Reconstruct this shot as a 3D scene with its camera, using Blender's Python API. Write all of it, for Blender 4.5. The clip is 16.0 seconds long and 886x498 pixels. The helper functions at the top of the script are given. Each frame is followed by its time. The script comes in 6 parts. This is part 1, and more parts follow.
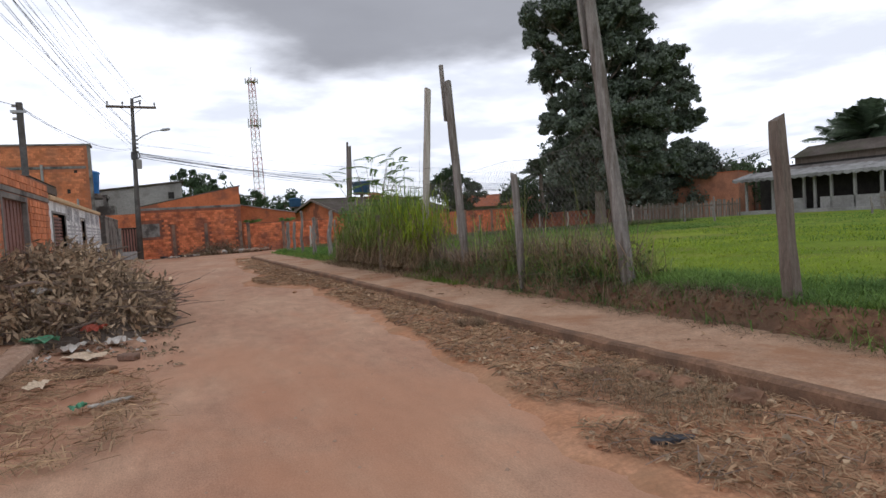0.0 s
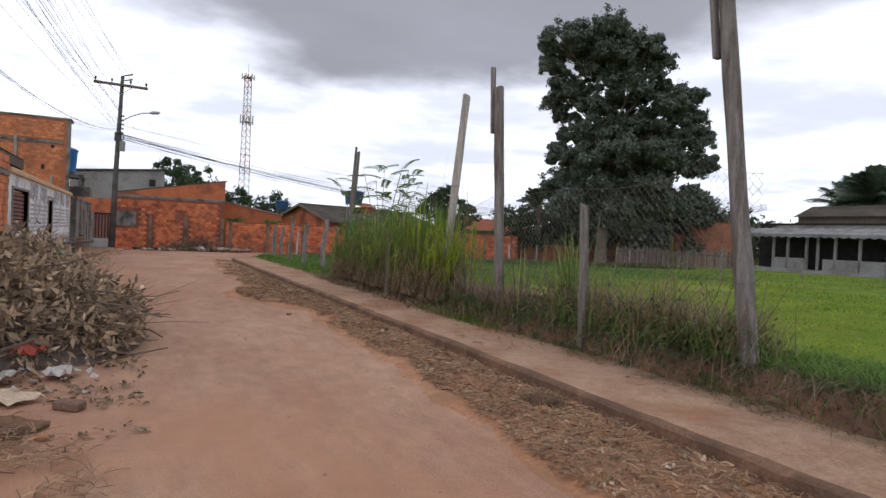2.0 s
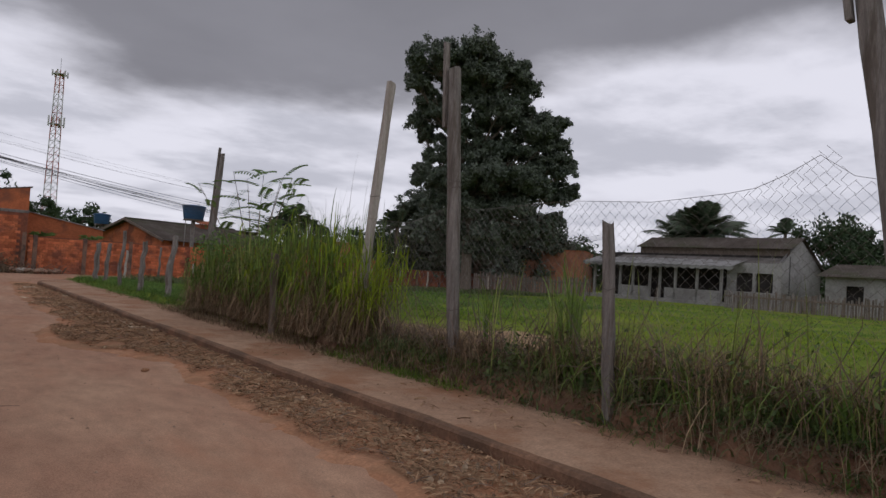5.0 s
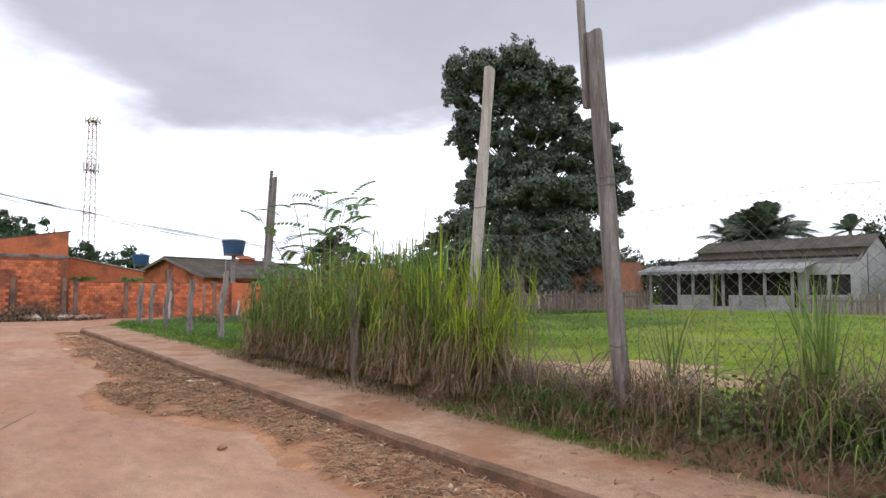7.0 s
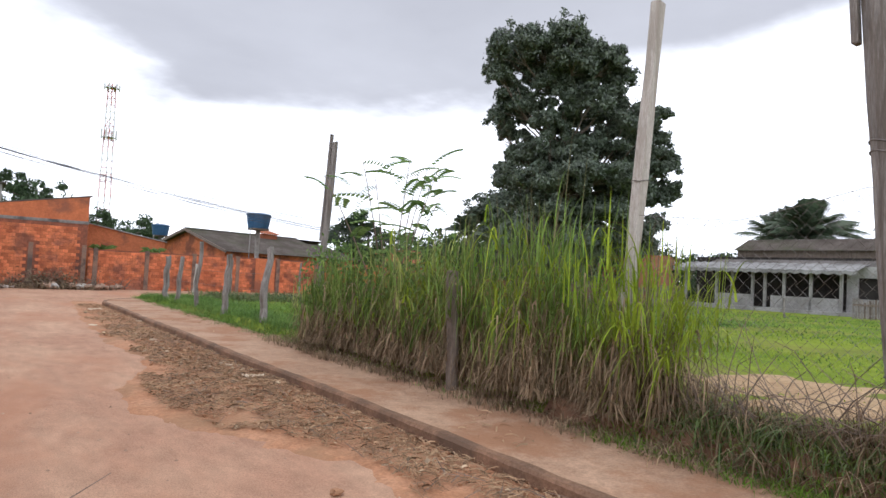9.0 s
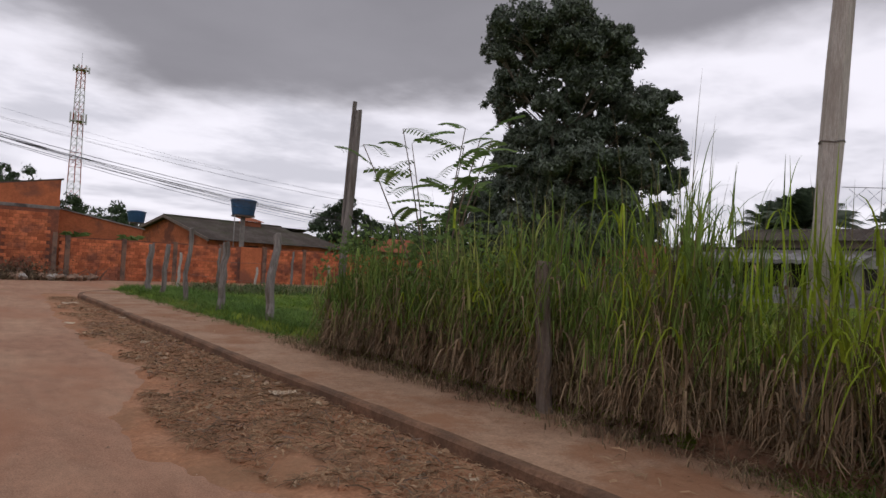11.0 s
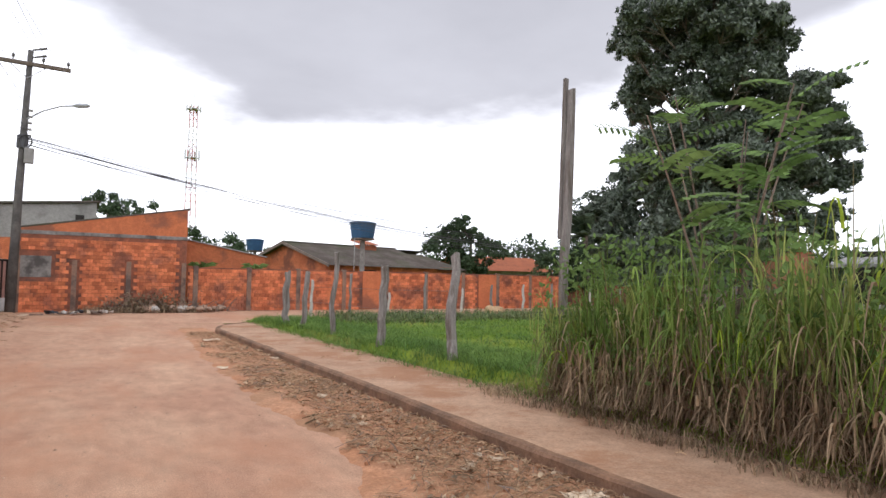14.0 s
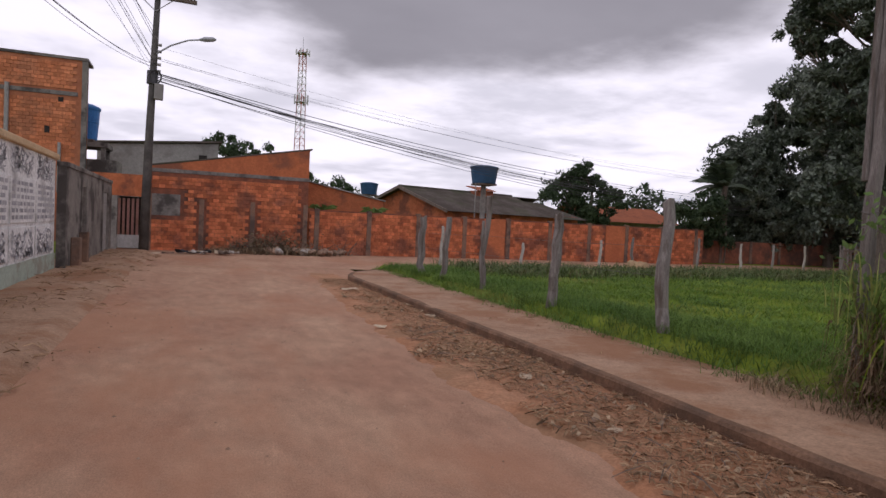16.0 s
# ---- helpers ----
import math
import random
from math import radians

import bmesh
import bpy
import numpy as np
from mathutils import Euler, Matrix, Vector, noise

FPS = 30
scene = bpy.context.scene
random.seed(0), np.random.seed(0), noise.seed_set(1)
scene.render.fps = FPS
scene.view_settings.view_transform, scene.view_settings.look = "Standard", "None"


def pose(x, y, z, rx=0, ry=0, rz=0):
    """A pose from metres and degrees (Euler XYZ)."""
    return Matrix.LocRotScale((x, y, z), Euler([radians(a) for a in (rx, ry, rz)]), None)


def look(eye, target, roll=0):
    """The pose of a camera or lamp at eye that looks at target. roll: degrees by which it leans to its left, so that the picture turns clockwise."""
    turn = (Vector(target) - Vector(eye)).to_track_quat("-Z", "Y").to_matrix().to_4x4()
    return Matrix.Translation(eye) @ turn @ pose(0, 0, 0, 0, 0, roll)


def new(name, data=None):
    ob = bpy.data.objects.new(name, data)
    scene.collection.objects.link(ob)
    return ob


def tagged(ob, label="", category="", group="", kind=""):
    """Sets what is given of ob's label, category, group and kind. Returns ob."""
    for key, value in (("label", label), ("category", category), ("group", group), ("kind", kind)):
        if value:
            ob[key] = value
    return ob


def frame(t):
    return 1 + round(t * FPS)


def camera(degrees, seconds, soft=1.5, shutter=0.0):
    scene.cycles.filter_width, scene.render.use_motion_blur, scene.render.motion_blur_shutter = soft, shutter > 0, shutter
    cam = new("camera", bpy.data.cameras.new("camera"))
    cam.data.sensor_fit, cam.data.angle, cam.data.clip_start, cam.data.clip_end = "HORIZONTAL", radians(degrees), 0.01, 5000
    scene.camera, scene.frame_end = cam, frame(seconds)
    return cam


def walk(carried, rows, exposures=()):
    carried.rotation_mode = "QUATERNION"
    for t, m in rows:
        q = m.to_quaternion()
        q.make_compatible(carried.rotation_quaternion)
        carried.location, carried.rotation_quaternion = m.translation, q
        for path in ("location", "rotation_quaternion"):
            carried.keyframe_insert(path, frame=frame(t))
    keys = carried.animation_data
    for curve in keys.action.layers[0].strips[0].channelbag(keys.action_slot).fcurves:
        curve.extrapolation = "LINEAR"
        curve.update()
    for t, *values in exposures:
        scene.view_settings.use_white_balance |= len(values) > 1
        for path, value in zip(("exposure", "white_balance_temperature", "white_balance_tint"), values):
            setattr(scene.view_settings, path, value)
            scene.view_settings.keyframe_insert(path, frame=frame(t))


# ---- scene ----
cam = camera(69.5, 16.0)
PATH = [
    (0, (-3.971, -1.898, 1.477), (-3.18, -0.063, 1.383), -3.6),
    (0.5, (-3.935, -1.247, 1.541), (-3.196, 0.61, 1.495), -1.7),
    (1, (-3.952, -0.688, 1.59), (-3.204, 1.166, 1.553), 0.7),
    (1.5, (-3.999, -0.138, 1.571), (-3.217, 1.703, 1.549), 1.1),
    (2, (-3.999, 0.484, 1.622), (-3.143, 2.291, 1.587), 2.7),
    (2.5, (-4.029, 1.018, 1.63), (-3.091, 2.783, 1.696), 2.4),
    (3, (-4.084, 1.607, 1.63), (-3.027, 3.302, 1.732), 1.8),
    (3.2, (-4.117, 1.821, 1.641), (-3.008, 3.485, 1.695), 1.7),
    (5.3, (-3.791, 4.177, 1.579), (-2.504, 5.707, 1.633), 3.9),
    (5.5, (-3.74, 4.421, 1.597), (-2.475, 5.969, 1.547), 4.3),
    (6, (-3.633, 4.927, 1.587), (-2.457, 6.545, 1.605), 2.8),
    (6.5, (-3.621, 5.526, 1.557), (-2.424, 7.126, 1.643), 1.4),
    (7, (-3.563, 6.17, 1.612), (-2.36, 7.762, 1.742), 0.2),
    (7.5, (-3.551, 6.774, 1.618), (-2.337, 8.359, 1.735), 2.8),
    (8, (-3.548, 7.37, 1.658), (-2.342, 8.962, 1.771), 2.1),
    (8.5, (-3.539, 7.97, 1.658), (-2.382, 9.598, 1.775), 1.7),
    (9, (-3.621, 8.522, 1.642), (-2.439, 10.133, 1.722), 2.9),
    (9.2, (-3.619, 8.745, 1.657), (-2.431, 10.35, 1.775), 2.0),
    (11.3, (-3.448, 10.912, 1.601), (-2.205, 12.479, 1.637), 3.2),
    (11.5, (-3.427, 11.045, 1.626), (-2.223, 12.642, 1.653), 2.6),
    (12, (-3.309, 11.616, 1.607), (-2.114, 13.219, 1.667), 2.8),
    (12.5, (-3.354, 12.162, 1.617), (-2.154, 13.759, 1.704), 3.4),
    (13, (-3.403, 12.743, 1.615), (-2.264, 14.384, 1.712), 2.5),
    (13.5, (-3.442, 13.341, 1.602), (-2.281, 14.962, 1.754), 4.7),
    (14, (-3.58, 13.932, 1.616), (-2.577, 15.66, 1.715), 1.0),
    (14.5, (-3.608, 14.636, 1.575), (-2.795, 16.462, 1.634), 0.5),
    (15, (-3.863, 15.131, 1.617), (-3.111, 16.984, 1.613), 1.4),
    (15.5, (-3.929, 15.69, 1.581), (-3.208, 17.556, 1.563), 2.0),
    (16, (-3.934, 16.335, 1.587), (-3.195, 18.192, 1.514), 2.7),
]
EXPOSURE = [(0, -0.35, 6150, 12), (2.5, -0.35, 6100, 14), (3.2, -0.28, 6150, 14), (5.3, -1.1, 6300, 17), (5.9, -1.1, 6300, 17), (6.6, 0.0, 6180, 13), (7.5, 0.35, 6120, 13), (9.2, 0.4, 6120, 12), (11.3, -0.85, 6480, 18), (11.9, -0.6, 6450, 17), (12.4, 0.25, 6350, 13), (13.0, 0.55, 6320, 13), (13.5, 0.45, 6300, 13), (14.5, 0.35, 6350, 15), (15.2, -0.3, 6400, 18), (16, -0.65, 6400, 23)]
walk(cam, [(t, look(eye, target, roll)) for t, eye, target, roll in PATH], EXPOSURE)

# ---- light: overcast sky with one heavy cloud, weak wide sun ----
SUN_EL, SUN_AZ = radians(55), radians(215)
world = bpy.data.worlds.new("overcast_sky")
scene.world = world
world.use_nodes = True
wn, wl = world.node_tree.nodes, world.node_tree.links
wn.clear()


def wnode(kind, **kw):
    n = wn.new(kind)
    for k, v in kw.items():
        if k == "op":
            n.operation = v
        elif k == "ins":
            for i, val in v.items():
                n.inputs[i].default_value = val
    return n


def wmath(op, a, b=None, c=None):
    n = wnode("ShaderNodeMath", op=op)
    for i, v in enumerate((a, b, c)):
        if v is None:
            continue
        if isinstance(v, (int, float)):
            n.inputs[i].default_value = v
        else:
            wl.new(v, n.inputs[i])
    return n.outputs[0]


tc = wn.new("ShaderNodeTexCoord")
sep = wn.new("ShaderNodeSeparateXYZ")
wl.new(tc.outputs["Generated"], sep.inputs[0])
up = wmath("MAXIMUM", sep.outputs[2], 0.02)
up_far = wmath("ADD", up, 0.10)
px = wmath("DIVIDE", sep.outputs[0], up_far)
py = wmath("DIVIDE", sep.outputs[1], up_far)
comb = wn.new("ShaderNodeCombineXYZ")
wl.new(px, comb.inputs[0]), wl.new(py, comb.inputs[1])
nz = wn.new("ShaderNodeTexNoise")
nz.inputs["Scale"].default_value, nz.inputs["Detail"].default_value, nz.inputs["Roughness"].default_value = 1.1, 7.0, 0.52
wl.new(comb.outputs[0], nz.inputs["Vector"])
nz2 = wn.new("ShaderNodeTexNoise")
nz2.inputs["Scale"].default_value, nz2.inputs["Detail"].default_value, nz2.inputs["Roughness"].default_value = 0.8, 7.0, 0.58
wl.new(comb.outputs[0], nz2.inputs["Vector"])
# the heavy cloud: an uneven sheet overhead whose edge reaches down ahead
CLOUD_X, CLOUD_Y, CLOUD_RX, CLOUD_RY = 0.85, 0.9, 1.15, 2.1
ex = wmath("DIVIDE", wmath("SUBTRACT", px, CLOUD_X), CLOUD_RX)
ey = wmath("DIVIDE", wmath("SUBTRACT", py, CLOUD_Y), CLOUD_RY)
dist = wmath("SQRT", wmath("ADD", wmath("MULTIPLY", ex, ex), wmath("MULTIPLY", ey, ey)))
edge = wmath("ADD", dist, wmath("MULTIPLY", wmath("SUBTRACT", nz.outputs[0], 0.5), 0.85))
heavy = wn.new("ShaderNodeMapRange")
heavy.interpolation_type = "SMOOTHSTEP"
for i, v in ((1, 0.78), (2, 1.16), (3, 1.0), (4, 0.0)):
    heavy.inputs[i].default_value = v
wl.new(edge, heavy.inputs[0])
thin = wn.new("ShaderNodeMapRange")
thin.interpolation_type = "SMOOTHSTEP"
for i, v in ((1, 0.42), (2, 0.62), (3, 0.0), (4, 0.62)):
    thin.inputs[i].default_value = v
wl.new(nz2.outputs[0], thin.inputs[0])
sky = wn.new("ShaderNodeTexSky")
sky.sky_type, sky.sun_disc, sky.sun_elevation, sky.sun_rotation = "NISHITA", False, SUN_EL, SUN_AZ
pale = wn.new("ShaderNodeMix")
pale.data_type = "RGBA"
pale.inputs[0].default_value = 0.93
skys = wn.new("ShaderNodeVectorMath")
skys.operation = "SCALE"
skys.inputs[3].default_value = 0.12
wl.new(sky.outputs[0], skys.inputs[0])
wl.new(skys.outputs[0], pale.inputs[6])
pale.inputs[7].default_value = (1.65, 1.67, 1.74, 1)
grey = wn.new("ShaderNodeMix")
grey.data_type = "RGBA"
wl.new(thin.outputs[0], grey.inputs[0])
wl.new(pale.outputs[2], grey.inputs[6])
grey.inputs[7].default_value = (0.76, 0.80, 0.88, 1)
dark = wn.new("ShaderNodeMix")
dark.data_type = "RGBA"
wl.new(heavy.outputs[0], dark.inputs[0])
wl.new(grey.outputs[2], dark.inputs[6])
inner = wn.new("ShaderNodeMix")
inner.data_type = "RGBA"
wl.new(nz.outputs[0], inner.inputs[0])
inner.inputs[6].default_value, inner.inputs[7].default_value = (0.36, 0.365, 0.395, 1), (0.62, 0.63, 0.67, 1)
wl.new(inner.outputs[2], dark.inputs[7])
bg = wn.new("ShaderNodeBackground")
bg.inputs[1].default_value = 1.0
wl.new(dark.outputs[2], bg.inputs[0])
wout = wn.new("ShaderNodeOutputWorld")
wl.new(bg.outputs[0], wout.inputs[0])

sun = new("sun", bpy.data.lights.new("sun", "SUN"))
sun.data.energy, sun.data.angle, sun.data.color = 0.6, radians(25), (1.0, 0.96, 0.9)
sun.matrix_world = pose(0, 0, 60, 35, 0, 145)


# ---- materials ----
def mat(name, c1, c2, scale=3.0, rough=0.9, bump=0.3, fine=40.0, c3=None, c3_amt=0.5, c3_scale=0.6, rnd=0.0, metal=0.0, translucent=0.0, stretch=None, bump_scale=None):
    """Two-scale procedural surface: c1/c2 by coarse noise, fine grain, optional third colour in patches, per-piece variation."""
    m = bpy.data.materials.new(name)
    m.use_nodes = True
    n, l = m.node_tree.nodes, m.node_tree.links
    b = n["Principled BSDF"]
    b.inputs["Roughness"].default_value = rough
    b.inputs["Metallic"].default_value = metal
    b.inputs["Specular IOR Level"].default_value = 0.25
    geo = n.new("ShaderNodeNewGeometry")
    vec = geo.outputs["Position"]
    if stretch:
        mp = n.new("ShaderNodeMapping")
        mp.inputs["Scale"].default_value = stretch
        l.new(vec, mp.inputs[0])
        vec = mp.outputs[0]

    def nse(s, d=5.0, r=0.6):
        t = n.new("ShaderNodeTexNoise")
        t.inputs["Scale"].default_value, t.inputs["Detail"].default_value, t.inputs["Roughness"].default_value = s, d, r
        l.new(vec, t.inputs["Vector"])
        return t.outputs[0]

    def ramp(src, lo, hi, top=1.0):
        r = n.new("ShaderNodeMapRange")
        r.interpolation_type = "SMOOTHSTEP"
        for i, v in ((1, lo), (2, hi), (3, 0.0), (4, top)):
            r.inputs[i].default_value = v
        l.new(src, r.inputs[0])
        return r.outputs[0]

    def mix(fac, a, c, mode="MIX"):
        x = n.new("ShaderNodeMix")
        x.data_type, x.blend_type = "RGBA", mode
        for i, v in ((0, fac), (6, a), (7, c)):
            if isinstance(v, (int, float)):
                x.inputs[i].default_value = v
            elif isinstance(v, tuple):
                x.inputs[i].default_value = (*v, 1)
            else:
                l.new(v, x.inputs[i])
        return x.outputs[2]

    col = mix(ramp(nse(scale), 0.33, 0.67), c1, c2)
    grain = nse(fine, 3.0, 0.7)
    g = n.new("ShaderNodeMapRange")
    for i, v in ((1, 0.25), (2, 0.75), (3, 0.72), (4, 1.28)):
        g.inputs[i].default_value = v
    l.new(grain, g.inputs[0])
    mid = n.new("ShaderNodeMapRange")
    for i, v in ((1, 0.3), (2, 0.7), (3, 0.84), (4, 1.16)):
        mid.inputs[i].default_value = v
    l.new(nse(scale * 7.0, 4.0, 0.65), mid.inputs[0])
    both = n.new("ShaderNodeMath")
    both.operation = "MULTIPLY"
    l.new(g.outputs[0], both.inputs[0]), l.new(mid.outputs[0], both.inputs[1])
    gc = n.new("ShaderNodeCombineColor")
    for i in range(3):
        l.new(both.outputs[0], gc.inputs[i])
    col = mix(1.0, col, gc.outputs[0], "MULTIPLY")
    if c3:
        col = mix(ramp(nse(c3_scale, 6.0, 0.65), 0.48, 0.62, c3_amt), col, c3)
    if rnd:
        oi = n.new("ShaderNodeObjectInfo")
        ad = n.new("ShaderNodeMath")
        ad.operation = "ADD"
        l.new(oi.outputs["Random"], ad.inputs[0]), l.new(geo.outputs["Random Per Island"], ad.inputs[1])
        fr = n.new("ShaderNodeMath")
        fr.operation = "FRACT"
        l.new(ad.outputs[0], fr.inputs[0])
        mr = n.new("ShaderNodeMapRange")
        for i, v in ((3, 1 - rnd), (4, 1 + rnd)):
            mr.inputs[i].default_value = v
        l.new(fr.outputs[0], mr.inputs[0])
        rc = n.new("ShaderNodeCombineColor")
        for i in range(3):
            l.new(mr.outputs[0], rc.inputs[i])
        col = mix(1.0, col, rc.outputs[0], "MULTIPLY")
    l.new(col, b.inputs["Base Color"])
    if bump:
        bp = n.new("ShaderNodeBump")
        bp.inputs["Strength"].default_value, bp.inputs["Distance"].default_value = bump, 0.03
        l.new(nse(bump_scale or fine * 0.35, 6.0, 0.7), bp.inputs["Height"])
        l.new(bp.outputs[0], b.inputs["Normal"])
    if translucent >= 0.35:
        b.inputs["Specular IOR Level"].default_value = 0.08
    if translucent:
        tr = n.new("ShaderNodeBsdfTranslucent")
        l.new(col, tr.inputs[0])
        mx = n.new("ShaderNodeMixShader")
        mx.inputs[0].default_value = translucent
        l.new(b.outputs[0], mx.inputs[1]), l.new(tr.outputs[0], mx.inputs[2])
        l.new(mx.outputs[0], n["Material Output"].inputs[0])
    return m


DIRT = mat("packed_red_dirt", (0.385, 0.212, 0.135), (0.47, 0.292, 0.19), 0.45, 0.92, 0.45, 60, (0.42, 0.203, 0.115), 0.65, 0.2, stretch=(1.6, 0.7, 1))
PAVE = mat("dirty_concrete_pavement", (0.34, 0.203, 0.127), (0.435, 0.28, 0.183), 1.1, 0.92, 0.6, 40, (0.30, 0.14, 0.07), 0.75, 0.6)
KERB = mat("dirt_stained_kerb_concrete", (0.25, 0.14, 0.085), (0.16, 0.095, 0.06), 2.0, 0.95, 0.7, 35, (0.12, 0.075, 0.05), 0.7, 1.2)
GUTTER = mat("loose_red_dirt", (0.40, 0.19, 0.098), (0.46, 0.245, 0.14), 1.2, 0.97, 0.8, 30, (0.29, 0.17, 0.095), 0.6, 0.9)
BANK = mat("red_earth_bank", (0.16, 0.085, 0.052), (0.25, 0.135, 0.08), 1.6, 0.97, 1.0, 16, (0.11, 0.07, 0.045), 0.7, 1.1)
FIELD = mat("short_green_turf", (0.12, 0.185, 0.022), (0.20, 0.255, 0.032), 0.35, 0.95, 1.0, 22, (0.20, 0.17, 0.06), 0.45, 0.28)
FIELD.node_tree.nodes["Principled BSDF"].inputs["Specular IOR Level"].default_value = 0.05
BRICK = mat("terracotta_hollow_brick", (0.60, 0.19, 0.082), (0.46, 0.135, 0.06), 1.3, 0.9, 0.6, 35, (0.13, 0.065, 0.05), 0.7, 0.7, rnd=0.32)
MORTAR = mat("clay_stained_mortar", (0.30, 0.105, 0.06), (0.17, 0.07, 0.045), 2.5, 0.95, 0.6, 40, (0.09, 0.055, 0.045), 0.85, 0.55)
MORTAR_NEW = mat("fresh_clay_mortar", (0.47, 0.185, 0.095), (0.38, 0.14, 0.075), 2.5, 0.95, 0.6, 40, (0.24, 0.11, 0.07), 0.5, 0.8)
RENDERED = mat("orange_washed_render", (0.52, 0.165, 0.07), (0.43, 0.135, 0.06), 1.1, 0.9, 0.4, 35, (0.20, 0.09, 0.06), 0.75, 0.6)
CONC = mat("weathered_grey_concrete", (0.18, 0.165, 0.15), (0.26, 0.24, 0.215), 1.4, 0.92, 0.5, 40, (0.06, 0.052, 0.048), 0.85, 0.9)
STAINED = mat("clay_stained_cement", (0.26, 0.15, 0.10), (0.19, 0.13, 0.10), 2.0, 0.92, 0.5, 40, (0.09, 0.065, 0.055), 0.85, 0.9)
PALECONC = mat("pale_grey_render", (0.29, 0.28, 0.265), (0.37, 0.36, 0.34), 1.0, 0.92, 0.3, 40, (0.15, 0.14, 0.13), 0.6, 0.5)
WHITE = mat("dirty_white_paint", (0.80, 0.80, 0.79), (0.70, 0.70, 0.69), 1.5, 0.8, 0.25, 40, (0.22, 0.21, 0.20), 0.55, 1.2)
INKGREY = mat("faded_grey_paint", (0.36, 0.36, 0.38), (0.50, 0.50, 0.52), 3.0, 0.85, 0.2, 40, (0.24, 0.24, 0.26), 0.7, 2.5)
MINT = mat("pale_green_paint", (0.42, 0.50, 0.42), (0.36, 0.43, 0.36), 2.0, 0.8, 0.2, 40, (0.25, 0.2, 0.15), 0.6, 1.5)
CREAM = mat("cream_coping_paint", (0.62, 0.45, 0.27), (0.55, 0.38, 0.22), 2.0, 0.85, 0.2, 40)
BRICK_NEW = mat("pale_new_hollow_brick", (0.66, 0.25, 0.12), (0.55, 0.19, 0.085), 1.3, 0.9, 0.5, 35, (0.28, 0.13, 0.08), 0.5, 0.8, rnd=0.2)
RUST = mat("rusty_red_steel", (0.25, 0.125, 0.10), (0.19, 0.095, 0.08), 2.0, 0.6, 0.2, 40, (0.22, 0.10, 0.06), 0.6, 2.0)
WOOD = mat("weathered_grey_wood", (0.18, 0.16, 0.143), (0.29, 0.262, 0.235), 3.0, 0.9, 0.7, 30, (0.11, 0.085, 0.065), 0.7, 1.6, stretch=(6, 6, 0.5), rnd=0.12)
PALEWOOD = mat("pale_bleached_wood", (0.40, 0.36, 0.31), (0.47, 0.43, 0.38), 3.0, 0.9, 0.5, 30, (0.27, 0.23, 0.19), 0.6, 1.6, stretch=(6, 6, 0.5))
# weathered timber; also colours shaded gaps under a roof and in the brush pile
DARKWOOD_AND_SHADE = mat("old_dark_wood_and_gap_shade", (0.13, 0.10, 0.08), (0.20, 0.16, 0.13), 3.0, 0.9, 0.7, 30, stretch=(6, 6, 0.6), rnd=0.2)
POLECONC = mat("dark_concrete_pole", (0.085, 0.08, 0.075), (0.13, 0.12, 0.11), 2.0, 0.85, 0.4, 40, (0.055, 0.05, 0.045), 0.5, 1.4)
STEEL = mat("galvanised_steel", (0.40, 0.41, 0.42), (0.32, 0.33, 0.34), 4.0, 0.5, 0.1, 40, metal=0.6)
REDSTEEL = mat("faded_red_mast_paint", (0.40, 0.12, 0.08), (0.46, 0.17, 0.12), 4.0, 0.7, 0.1, 20)
WHITESTEEL = mat("faded_white_mast_paint", (0.62, 0.62, 0.60), (0.52, 0.52, 0.50), 4.0, 0.7, 0.1, 20)
CABLE = mat("black_cable_jacket", (0.06, 0.06, 0.065), (0.09, 0.09, 0.095), 4.0, 0.7, 0.0, 20)
WIRE = mat("dull_fence_wire", (0.20, 0.19, 0.18), (0.14, 0.115, 0.095), 3.0, 0.8, 0.0, 20)
ROOF = mat("mossy_fibre_cement", (0.085, 0.07, 0.06), (0.13, 0.11, 0.095), 0.9, 0.95, 0.4, 25, (0.085, 0.092, 0.055), 0.6, 0.35)
ROOF.node_tree.nodes["Principled BSDF"].inputs["Specular IOR Level"].default_value = 0.05
PALEROOF = mat("bleached_fibre_cement", (0.30, 0.295, 0.285), (0.23, 0.225, 0.215), 1.6, 0.9, 0.3, 25, (0.10, 0.095, 0.09), 0.6, 0.9)
DUSTROOF = mat("dusty_fibre_cement", (0.17, 0.155, 0.14), (0.22, 0.20, 0.185), 1.2, 0.95, 0.3, 25, (0.09, 0.08, 0.07), 0.6, 0.7)
REDTILE = mat("clay_roof_tile", (0.36, 0.12, 0.06), (0.28, 0.10, 0.055), 1.6, 0.9, 0.5, 25)
TANKBLUE = mat("blue_polyethylene", (0.04, 0.19, 0.48), (0.035, 0.16, 0.42), 1.5, 0.45, 0.05, 30)
TANKNAVY = mat("faded_navy_polyethylene", (0.035, 0.10, 0.20), (0.03, 0.085, 0.16), 1.5, 0.5, 0.05, 30)
# near-black stands in for the shade behind windows, holes, gates and the verandah
OPENING_SHADE = mat("painted_opening_shade", (0.03, 0.027, 0.025), (0.045, 0.04, 0.036), 1.5, 0.95, 0.1, 30)
BARK = mat("mango_bark", (0.12, 0.095, 0.075), (0.19, 0.155, 0.125), 4.0, 0.95, 0.9, 18, stretch=(4, 4, 0.8))
LEAF = mat("dark_mango_leaf", (0.076, 0.101, 0.068), (0.116, 0.141, 0.097), 0.5, 0.45, 0.0, 8, rnd=0.4, translucent=0.15)
